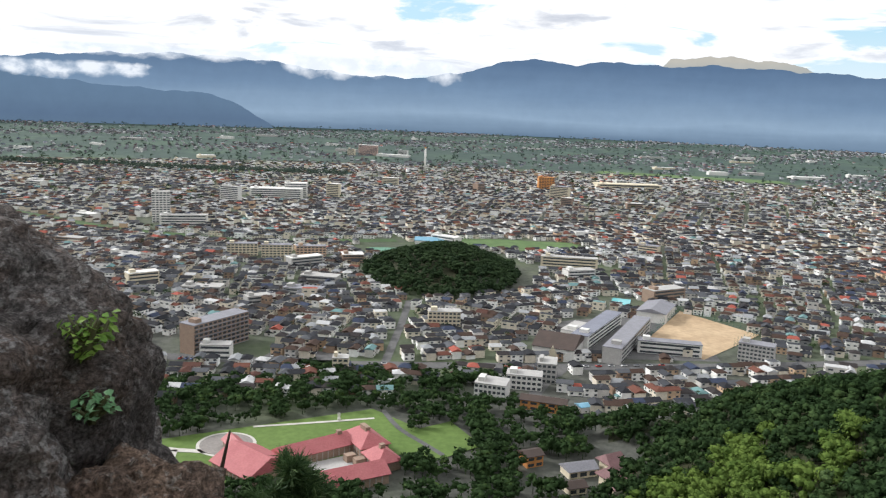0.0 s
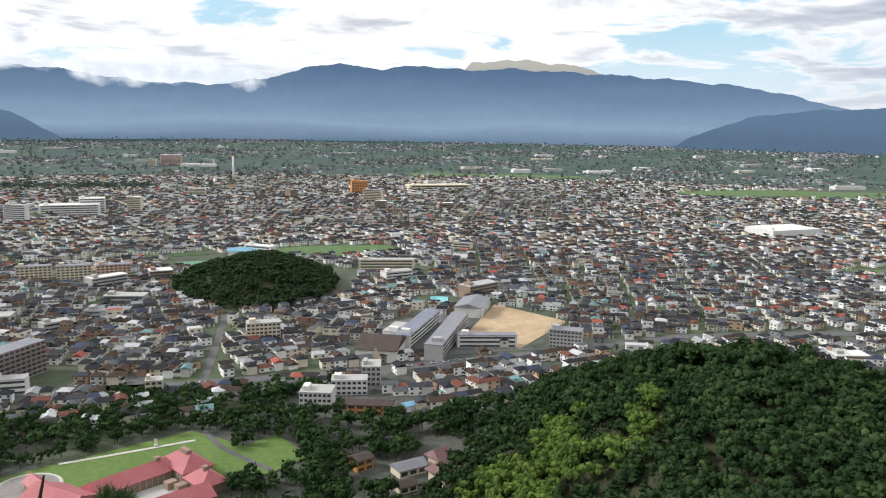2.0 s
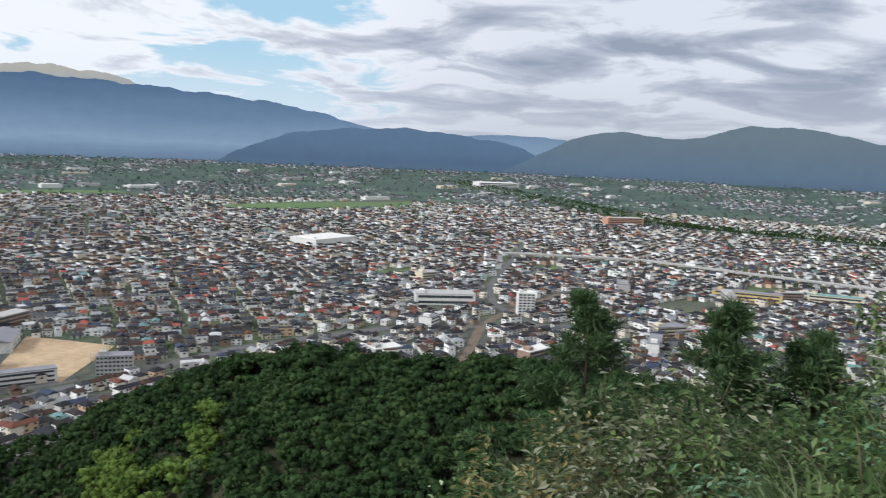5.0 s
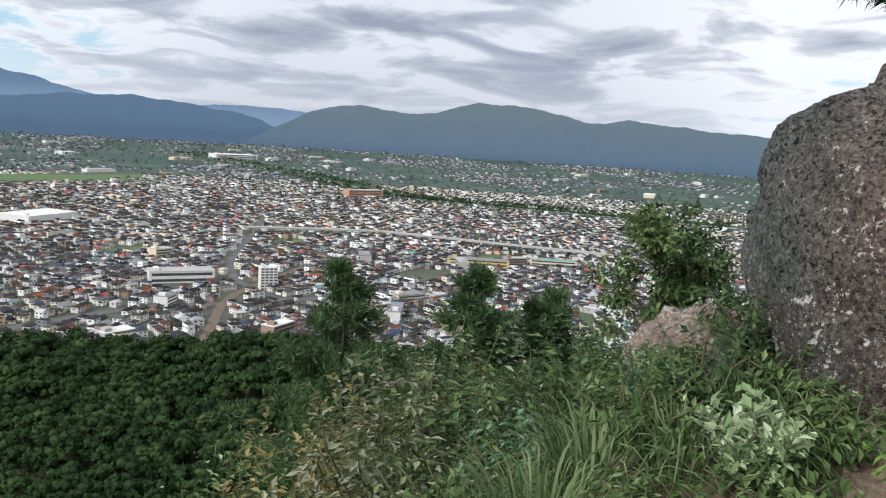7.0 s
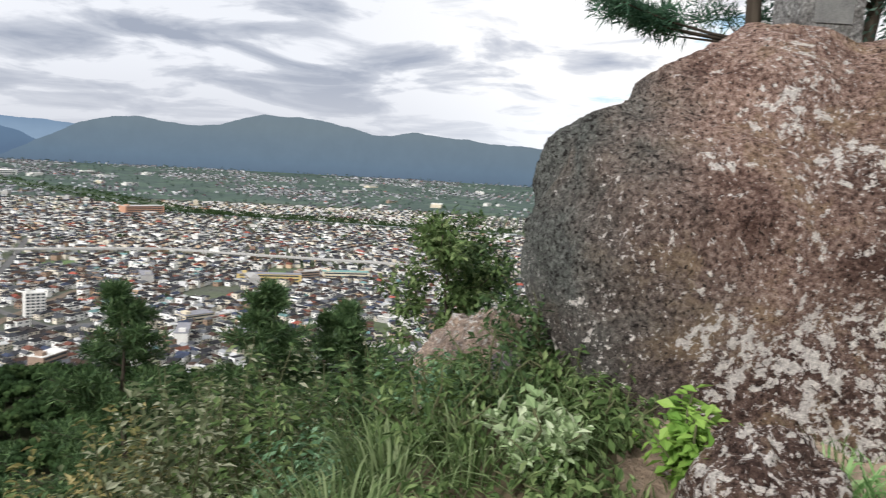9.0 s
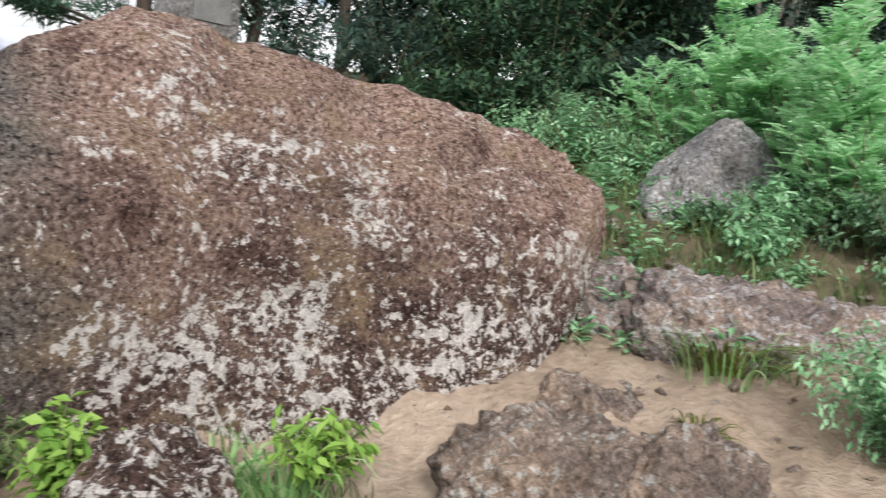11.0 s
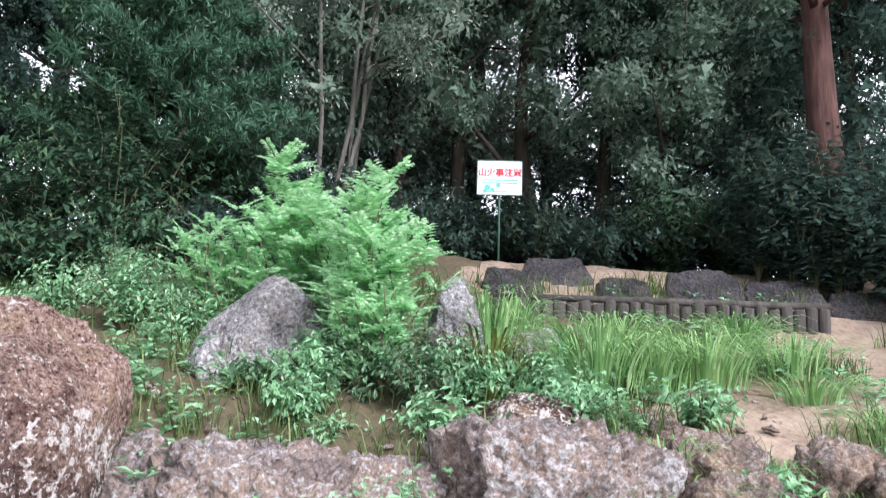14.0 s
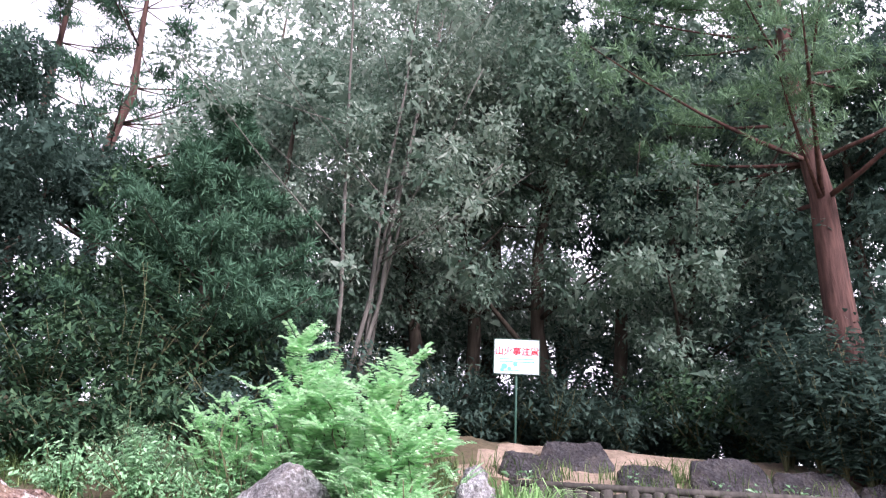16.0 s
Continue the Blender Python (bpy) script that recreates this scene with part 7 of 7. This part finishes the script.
# ---------------- larger buildings ----------------
def block(name, x, y, turn, w, d, h, floors, wall, roof, label, category="building", bands=True, bays=0, pitch=0.0, z=None, parapet=0.5):
    """A larger building: body, roof, and windows in rows floor by floor."""
    root = empty(name, pose(x, y, (hz(x, y) if z is None else z) - 0.4, 0, 0, turn), label, category)
    part("body", boxed(-w / 2, w / 2, -d / 2, d / 2, -1.0, h), wall, root)
    if pitch:
        part("roof", gable(bmesh.new(), w, d, h + 0.004, pitch, 0.7, 0.0, 0.3), roof, root)
    else:
        bm = bmesh.new()
        box(bm, -w / 2 - 0.15, w / 2 + 0.15, -d / 2 - 0.15, d / 2 + 0.15, h + 0.004, h + parapet)
        part("roof", bm, roof, root)
        part("stair_tower", boxed(-w * 0.42, -w * 0.42 + min(5, w * 0.2), -d * 0.3, d * 0.2, h + parapet, h + parapet + 2.6), wall, root)
    fh = h / floors
    row = cell = None
    for f in range(floors):
        z0 = f * fh + fh * 0.32
        if bays:
            for side in (-1, 1):
                for b in range(bays):
                    if cell is None:
                        cell = part("window", boxed(-w / bays * 0.34, w / bays * 0.34, -0.06, 0.06, 0, fh * 0.5), M_WINDOW, root)
                        ob = cell
                    else:
                        ob = new("window", cell.data)
                        ob.parent = root
                    ob.matrix_basis = pose(-w / 2 + w * (b + 0.5) / bays, side * (d / 2 + 0.03), z0)
        elif bands:
            for side in (-1, 1):
                if row is None:
                    row = part("window_band", boxed(-w * 0.46, w * 0.46, -0.06, 0.06, 0, fh * 0.45), M_WINDOW, root)
                    ob = row
                else:
                    ob = new("window_band", row.data)
                    ob.parent = root
                ob.matrix_basis = pose(0, side * (d / 2 + 0.03), z0)
    return root


apt = block("apartment_block", -156, 537, 59, 50, 14, 21, 7, M_BRICKISH, M_GREYROOF, "long brown apartment block with dark balconies", "apartment block", bays=12)
for f_ in range(7):
    part("balcony", boxed(-24, 24, -8.4, -7.0, f_ * 3 + 0.2, f_ * 3 + 0.45), M_GREYROOF, apt)
block("office_block", -148, 512, 4, 20, 10, 10, 3, M_WHITE, M_CONCRETE, "white three-storey office block beside a road")
block("apartment_block", 3, 606, 4, 25, 11, 14.5, 5, M_CREAM, M_CONCRETE, "cream five-storey apartment block with balconies", "apartment block", bays=8)
block("apartment_block", -62, 488, 2, 10, 9, 12, 4, M_CREAM, M_CONCRETE, "narrow cream four-storey apartment house", "apartment block", bays=3)
hall = block("school_hall", 86, 553, -21, 29, 40, 9, 1, M_WHITE, M_DARKROOF, "school hall with a dark brown pitched roof", "school", pitch=6.5, bands=False)
tri = bmesh.new()
vs_ = [tri.verts.new(p) for p in ((-6, -20.7, 0), (6, -20.7, 0), (0, -20.7, 11), (-6, -20.1, 0), (6, -20.1, 0), (0, -20.1, 11))]
for q_ in ((0, 1, 2), (5, 4, 3), (0, 3, 4, 1), (1, 4, 5, 2), (2, 5, 3, 0)):
    tri.faces.new([vs_[i] for i in q_])
part("gable_front", tri, M_CREAM, hall, "pale triangular gable front")
block("school_building", 140, 575, 64.6, 99, 13, 12, 4, M_CONCRETE, M_GREYROOF, "long grey concrete school building", "school")
block("school_building", 122, 600, 61.7, 86, 13, 11, 4, M_WHITE, noisy("blue_grey_roof", (0.17, 0.18, 0.22), (0.25, 0.26, 0.31), 0.1), "school building with a blue-grey roof", "school")
block("school_building", 167, 561, -10, 45, 10, 9.5, 3, M_WHITE, M_GREYROOF, "low white school building beside a sports ground", "school")
block("school_building", 104, 590, 61, 30, 14, 10, 3, M_WHITE, M_CONCRETE, "white school building with flat roof", "school")
block("gymnasium", 184, 665, 63.7, 41, 24, 9, 1, M_WHITE, M_GREYROOF, "white gymnasium with a pale curved roof", "school", pitch=3.5, bands=False)
block("apartment_block", 226, 549, -28, 24, 12, 14, 5, M_CONCRETE, M_GREYROOF, "grey five-storey block beside a sports ground", "apartment block", bays=9)
block("office_block", 33, 460, -15, 19, 15, 9.5, 3, M_WHITE, M_CONCRETE, "white three-storey building beside a road", bays=7)
block("office_block", 54, 477, -9, 22, 12, 9.5, 3, M_WHITE, M_CONCRETE, "white three-storey building beside a road", bays=7)
block("office_block", 70, 493, -10, 12, 16, 13, 4, M_CONCRETE, M_CONCRETE, "grey concrete four-storey building beside a road", bays=4)
block("shop_row", 62, 441, -16, 26, 10, 6, 2, M_ORANGE, M_DARKROOF, "orange-brown two-storey shop row", pitch=2.2, bays=5)
block("house_orange", 47, 367, 25, 9, 8, 6, 2, M_ORANGE, M_DARKROOF, "small orange house with a dark roof by the wood", "house", pitch=2.0, bays=2)
block("shed", 86, 440, 20, 9, 6, 4, 1, M_WHITE, M_BLUEROOF, "small shed with a light blue roof", "shed", pitch=1.2, bands=False)
block("tower_block", -390, 1092, 20, 24, 16, 42, 13, M_WHITE, M_CONCRETE, "tall white apartment tower", "apartment block", bays=5)
block("office_block", -352, 1072, 14, 62, 15, 14, 4, M_WHITE, M_CONCRETE, "long pale building below a tower", "building")
block("hospital", -300, 1420, 8, 92, 32, 18, 5, M_WHITE, M_WHITE, "wide white hospital building", "hospital")
block("hospital", -270, 1445, 8, 40, 26, 26, 7, M_WHITE, M_WHITE, "white hospital tower of seven storeys", "hospital")
for x_, l_ in ((-222, M_CREAM), (-184, M_CREAM), (-146, noisy("salmon_render", (0.50, 0.34, 0.24), (0.60, 0.43, 0.32), 0.2))):
    block("apartment_block", x_, 872, 12, 33, 11, 14, 5, l_, M_GREYROOF, "five-storey apartment block in a row", "apartment block", bays=8)
block("school_building", 140, 870, -8, 62, 12, 13, 4, M_CREAM, M_CONCRETE, "cream school building beyond a wooded mound", "school")
block("office_block", 218, 1740, 5, 34, 18, 30, 9, M_ORANGE, M_ORANGE, "orange-brown apartment tower among houses", "apartment block", bays=6)
block("office_block", -267, 2744, 5, 66, 30, 34, 9, noisy("pink_render", (0.55, 0.38, 0.33), (0.64, 0.46, 0.40), 0.1), M_WHITE, "pink building far off in fields", "building")
block("factory", 420, 1850, 4, 150, 40, 13, 2, M_CREAM, M_CREAM, "long beige building in the town", "building")
block("supermarket", 796, 1080, 9, 96, 60, 10, 1, M_WHITE, M_WHITE, "large flat white store", "store", bands=False)
block("supermarket", 604, 600, -38, 64, 26, 12, 2, M_WHITE, M_CONCRETE, "white store with dark window bands", "store")
block("tower_block", 632, 510, -40, 17, 13, 23, 8, M_WHITE, M_WHITE, "white eight-storey tower among houses", "apartment block", bays=4)
block("school_building", 915, 405, -66, 78, 14, 12, 3, noisy("yellow_render", (0.52, 0.40, 0.16), (0.62, 0.48, 0.22), 0.2), M_GREYROOF, "yellow school building beyond the pines", "school")
block("school_building", 985, 330, -66, 60, 14, 12, 3, M_CREAM, noisy("teal_roof", (0.16, 0.30, 0.28), (0.22, 0.38, 0.35), 0.1), "school building with a teal roof", "school")
block("mall", 2500, 2210, -30, 170, 90, 18, 3, M_WHITE, M_WHITE, "large white shopping complex far off", "store")
block("hospital", 1590, 1010, -30, 90, 30, 20, 5, noisy("brick_red_render", (0.46, 0.24, 0.15), (0.55, 0.32, 0.22), 0.1), M_CONCRETE, "wide orange-brown building near the river", "building")
block("pool_hall", -15, 990, 0, 40, 26, 7, 1, M_WHITE, M_BLUEROOF, "pool hall with a light blue roof", "building", pitch=3, bands=False)

chim = empty("chimney", pose(-56, 2120, hz(-56, 2120)), "tall white chimney far in the town", "chimney")
V_, F_ = tube([(0, 0, -1), (0, 0, 30), (0, 0, 62)], [3.2, 2.6, 2.2], 12)
mesh_object("shaft", V_, F_, [M_WHITE], None, True, chim)
V_, F_ = tube([(0, 0, 62.02), (0, 0, 66)], [2.3, 2.2], 12)
mesh_object("cap", V_, F_, [M_ORANGE], None, True, chim)

rb = np.random.default_rng(77)
k_ = 0
while k_ < 90:
    a_, r_ = radians(rb.uniform(-95, 36)), 620 * (2900 / 620) ** rb.random()
    x_, y_ = -math.sin(a_) * r_, math.cos(a_) * r_
    if not town_free(np.array([x_]), np.array([y_]))[0]:
        continue
    k_ += 1
    fl_ = int(rb.integers(2, 5)) if not (-400 < x_ < 250 and y_ > 1300) else int(rb.integers(4, 11))
    block("town_block", x_, y_, rb.uniform(-40, 40), rb.uniform(16, 40), rb.uniform(10, 18), fl_ * 3.1, fl_, (M_WHITE, M_CREAM, M_CONCRETE, M_BRICKISH, M_WHITE)[k_ % 5],
          (M_CONCRETE, M_WHITE, M_GREYROOF)[k_ % 3], "flat-roofed block standing over the houses", "building")

for k_ in range(46):
    a_, r_ = radians(rb.uniform(-90, 34)), rb.uniform(2350, 4300)
    x_, y_ = -math.sin(a_) * r_, math.cos(a_) * r_
    block("warehouse", x_, y_, rb.uniform(-30, 30), rb.uniform(40, 110), rb.uniform(16, 34), rb.uniform(6, 11), 1, (M_WHITE, M_WHITE, M_CREAM, M_CONCRETE)[k_ % 4], (M_WHITE, M_CONCRETE)[k_ % 2],
          "long pale warehouse far off among fields", "warehouse", bands=False)

# ---------------- sports ground, park, temple ----------------
M_NET = noisy("green_net_fence", (0.02, 0.09, 0.06), (0.04, 0.14, 0.09), 0.3, 0.8)


def quad_field(name, corners, material, label, lift=0.35, category="ground"):
    n = 10
    verts, faces = [], []
    c = [Vector((*p, 0)) for p in corners]
    for i in range(n + 1):
        for j in range(n + 1):
            u, v = i / n, j / n
            p = c[0] * (1 - u) * (1 - v) + c[1] * u * (1 - v) + c[2] * u * v + c[3] * (1 - u) * v
            verts.append((p.x, p.y, hz(p.x, p.y) + lift))
    for i in range(n):
        for j in range(n):
            a = i * (n + 1) + j
            faces.append((a, a + n + 1, a + n + 2, a + 1))
    ob = mesh_object(name, verts, faces, [material])
    if ob.data.polygons[0].normal.z < 0:
        ob.data.flip_normals()
    return tagged(ob, label, category, kind="structure")


quad_field("sports_ground", ((161, 597), (189, 548), (256, 620), (212, 690)), M_SANDFIELD, "sandy brown school sports ground", category="sports ground")
quad_field("schoolyard", ((62, 540), (200, 545), (215, 690), (100, 640)), M_ASPHALT, "grey paved schoolyard", 0.2, "yard")
quad_field("swimming_pool", ((154, 708), (170, 702), (177, 726), (161, 732)), noisy("turquoise_pool_water", (0.10, 0.42, 0.46), (0.16, 0.52, 0.55), 0.2, 0.2), "turquoise outdoor school swimming pool", 0.6, "pool")
quad_field("park_lawn", ((-150, 372), (-118, 322), (12, 385), (-36, 430)), M_LAWN, "bright green mown park lawn", 0.3, "lawn")
quad_field("park_lawn_east", ((-22, 395), (-4, 362), (24, 385), (8, 416)), M_LAWN, "green park lawn with shrubs", 0.45, "lawn")
quad_field("car_park", ((-70, 500), (-72, 530), (-110, 540), (-120, 512)), M_ASPHALT, "asphalt car park beside a road", 0.3, "car park")
field(-60, 940, 26, 14, 8, noisy("tennis_court", (0.09, 0.22, 0.16), (0.14, 0.28, 0.20), 0.05), "sports_court", "green sports courts behind a wooded mound", 0.5)
strip("path_park", [(-150, 372), (-128, 365), (-90, 366)], 4, M_GRAVEL, 0.5, "pale footpath across a lawn", "path")
strip("path_lawn", [(-128, 366), (-121, 335), (-112, 318)], 5, M_GRAVEL, 0.5, "pale footpath across a lawn", "path")
strip("path_long", [(-96, 398), (-60, 408), (-34, 416)], 2.2, M_GRAVEL, 0.5, "pale footpath across a lawn", "path")
strip("path_east", [(-30, 428), (-20, 402), (-8, 388), (4, 372)], 3, M_ASPHALT, 0.55, "winding grey park path", "path")
plaza = bmesh.new()
bmesh.ops.create_cone(plaza, cap_ends=True, segments=40, radius1=13, radius2=13, depth=0.5, matrix=Matrix.Translation((-104, 375, hz(-104, 375) + 0.4)))
tagged(part("plaza", plaza, noisy("grey_paving", (0.20, 0.18, 0.17), (0.30, 0.28, 0.26), 0.1)), "round grey paved plaza on a lawn", "plaza", kind="structure")
rimp = bmesh.new()
bmesh.ops.create_cone(rimp, cap_ends=True, segments=40, radius1=14.6, radius2=14.6, depth=0.3, matrix=Matrix.Translation((-104, 375, hz(-104, 375) + 0.35)))
tagged(part("plaza_rim", rimp, M_GRAVEL), "pale rim of a round plaza", "plaza", kind="structure")

for i_, ((x0_, y0_), (x1_, y1_)) in enumerate((((212, 690), (256, 620)), ((163, 601), (212, 690)), ((256, 620), (222, 582)))):
    root_ = empty("net_fence", pose(x0_, y0_, hz(x0_, y0_)), "tall green net fence round a sports ground", "fence")
    n_ = int(math.hypot(x1_ - x0_, y1_ - y0_) / 6)
    pole_ = None
    for j_ in range(n_ + 1):
        if pole_ is None:
            V_, F_ = tube([(0, 0, -0.5), (0, 0, 7.5)], [0.12, 0.10], 6)
            pole_ = ob_ = mesh_object("pole", V_, F_, [M_NET], None, True, root_)
        else:
            ob_ = new("pole", pole_.data)
            ob_.parent = root_
        ob_.matrix_basis = pose((x1_ - x0_) * j_ / n_, (y1_ - y0_) * j_ / n_, 0)
    for z_ in (0.8, 1.8, 2.8, 3.8):
        tubes_object("wire", [([(0, 0, z_), (x1_ - x0_, y1_ - y0_, z_)], [0.08, 0.08])], M_NET, root_, 4)

centre = empty("park_building", pose(-49, 354, hz(-49, 354) - 0.3, 0, 0, 33), "low park building with faded red pitched roofs round a court", "building")
for x_, y_, w_, d_, h_, ri_, hip_, tn_ in ((-33.5, 14, 27, 25, 5, 6.5, 0.0, 108), (-33, 36, 20, 7, 4, 3.5, 0.0, 92), (-2, 15.5, 36, 13, 5, 4.5, 0.0, 4), (24, 11.5, 22, 15, 6, 5.5, 7.5, 90),
                                           (22.5, -9, 15.5, 12.5, 5, 5.0, 6.2, 90), (1, -19, 32, 14, 5, 4.5, 0.0, -3), (-24, -26, 30, 12, 5, 4.0, 0.0, 8)):
    w2_ = boxed(-w_ / 2, w_ / 2, -d_ / 2, d_ / 2, -1, h_)
    r2_ = gable(bmesh.new(), w_, d_, h_ - 0.02, ri_, 0.9, hip_, 0.3)
    pil_ = bmesh.new()
    for k_ in range(int(w_ / 3)):
        for sd_ in (-1, 1):
            box(pil_, -w_ / 2 + 1.5 + 3 * k_ - 0.15, -w_ / 2 + 1.5 + 3 * k_ + 0.15, sd_ * (d_ / 2 + 0.1) - 0.15, sd_ * (d_ / 2 + 0.1) + 0.15, -1, h_ - 0.05)
    for bm_, nm_, mt_ in ((w2_, "wall", M_BRICKISH), (r2_, "roof", M_PINKROOF), (pil_, "pilasters", M_CONCRETE)):
        bmesh.ops.transform(bm_, matrix=pose(x_, y_, 0, 0, 0, tn_), verts=bm_.verts)
        part(nm_, bm_, mt_, centre)
for x_, y_, z_, ln_ in ((24, 11.5, 11.3, 6.5), (22.5, -9, 9.8, 2.4), (12, 16.5, 9.2, 2.4)):
    part("roof_lantern", boxed(x_ - 1.2, x_ + 1.2, y_ - ln_ / 2, y_ + ln_ / 2, z_ - 0.9, z_ + 1.6), M_BRICKISH, centre, "small brick roof lantern")
part("court", boxed(-16, 15.5, -11, 8, -0.2, 0.9), M_CONCRETE, centre, "pale paved inner court")
for x_, y_ in ((11, 2), (13, -4)):
    part("court_kiosk", boxed(x_ - 2.5, x_ + 2.5, y_ - 2, y_ + 2, 0.9, 4.2), M_BRICKISH, centre, "low brick kiosk in a court")

st = bmesh.new()
for m_, s_ in (((0, 0, 1.0), (0.9, 0.9, 1.0)), ((0, 0, 2.6), (0.55, 0.45, 1.1)), ((0.1, 0, 4.0), (0.4, 0.4, 0.5)), ((0.6, 0, 3.2), (0.25, 0.25, 0.9)), ((-0.6, 0, 3.6), (0.25, 0.25, 1.0)), ((0.4, 0, 1.6), (0.3, 0.3, 1.2)), ((-0.5, 0, 1.4), (0.3, 0.3, 1.2))):
    bmesh.ops.create_icosphere(st, subdivisions=2, radius=1.0, matrix=Matrix.Translation(m_) @ Matrix.Diagonal((*s_, 1)))
stat = part("statue", st, M_WHITE, smooth=True)
stat.matrix_basis = pose(-52.7, 411.4, hz(-52.7, 411.4) + 0.2)
tagged(stat, "white abstract statue on a lawn", "statue")

TZ = hz(*TEMPLE)
temple = empty("temple", pose(TEMPLE[0], TEMPLE[1], TZ, 0, 0, 28), "temple with steep violet-brown tiled roofs below a wood", "temple")
for x_, y_, w_, d_, h_, ri_, hp_ in ((0, 0, 15, 12, 5, 6.5, 2.5), (6, 13, 9, 8, 6, 4.5, 1.5), (-3, -12, 14, 10, 4, 4, 3.0), (9, -10, 9, 8, 4, 3.5, 2.5)):
    b2_ = boxed(x_ - w_ / 2, x_ + w_ / 2, y_ - d_ / 2, y_ + d_ / 2, -3, h_)
    part("wall", b2_, M_CREAM, temple)
    g_ = gable(bmesh.new(), w_, d_, h_ - 0.02, ri_, 1.6, hp_, 0.35)
    for v_ in g_.verts:
        if abs(v_.co.x) > w_ / 2 and v_.co.z < h_ + 0.6:
            v_.co.z += 0.45
    bmesh.ops.translate(g_, verts=g_.verts, vec=(x_, y_, 0))
    part("roof", g_, M_TEMPLEROOF, temple)
block("house_grey", TEMPLE[0] - 17, TEMPLE[1] + 12, 20, 15, 9, 4, 1, M_CREAM, M_GREYROOF, "low house with a grey tiled roof by a temple", "house", pitch=2.8, bays=3, z=TZ)
block("house_grey", TEMPLE[0] - 22, TEMPLE[1] - 6, 20, 9, 7, 3.5, 1, M_CREAM, M_DARKROOF, "small house with a dark roof by a temple", "house", pitch=2.2, bays=2, z=TZ)

# ---------------- raised motorway ----------------
hw = empty("motorway", pose(0, 0, 0), "raised pale concrete motorway crossing the town", "motorway")
for (x0_, y0_), (x1_, y1_) in zip(HIGHWAY, HIGHWAY[1:]):
    l_, t_ = math.hypot(x1_ - x0_, y1_ - y0_), math.degrees(math.atan2(y1_ - y0_, x1_ - x0_))
    d_ = part("deck", box(boxed(-0.5, l_ + 0.5, -9, 9, 7.2, 8.4), -0.5, l_ + 0.5, -9.2, -8.8, 8.4, 9.6), M_CONCRETE, hw)
    d_.matrix_basis = pose(x0_, y0_, PLAIN_Z, 0, 0, t_)
    for j_ in range(int(l_ / 30)):
        p_ = part("pier", boxed(-1, 1, -6, 6, -1, 7.2), M_CONCRETE, hw)
        p_.matrix_basis = pose(x0_ + (x1_ - x0_) * (j_ + 0.5) * 30 / l_, y0_ + (y1_ - y0_) * (j_ + 0.5) * 30 / l_, PLAIN_Z, 0, 0, t_)

# ---------------- parked cars below ----------------
def car_kind():
    root = empty("car", pose(0, 0, 0), "small parked car on grey asphalt", "car", "parked cars")
    body = boxed(-2.1, 2.1, -0.85, 0.85, 0.35, 0.95, bevel=0.12)
    part("body", body, random_colours("car_paint", [(0.0, (0.75, 0.75, 0.75)), (0.4, (0.06, 0.06, 0.07)), (0.6, (0.45, 0.46, 0.48)), (0.8, (0.12, 0.16, 0.3)), (0.9, (0.45, 0.06, 0.05))], 0.3, "object"), root)
    cab = boxed(-1.2, 1.3, -0.75, 0.75, 0.95, 1.5, bevel=0.2)
    part("cabin", cab, M_WINDOW, root)
    tyre = None
    for x in (-1.3, 1.3):
        for y in (-0.75, 0.75):
            if tyre is None:
                bm = bmesh.new()
                bmesh.ops.create_cone(bm, cap_ends=True, segments=12, radius1=0.33, radius2=0.33, depth=0.2, matrix=pose(0, 0, 0, 90, 0, 0))
                tyre = ob = part("wheel", bm, noisy("tyre_rubber", (0.02, 0.02, 0.02), (0.04, 0.04, 0.04), 5.0), root)
            else:
                ob = new("wheel", tyre.data)
                ob.parent = root
            ob.matrix_basis = pose(x, y, 0.33)
    return root


car = car_kind()
spots = [(-112 + 5.5 * i, 518 + (i % 2) * 9, 90) for i in range(6)] + [(-170 + 4 * i, 505, 85) for i in range(3)] + [(60 + 4 * i, 488, 30) for i in range(5)] + [(100 + 9 * i, 521 + 1.5 * i, 8) for i in range(7)] + [(-60 + 24 * i, 508 + 2 * (i % 2), 2) for i in range(5)]
for i_, (x_, y_, t_) in enumerate(spots):
    m_ = pose(x_, y_, hz(x_, y_) + 0.32, 0, 0, t_)
    if i_ == 0:
        car.matrix_basis = m_
    else:
        copy_thing(car, m_)
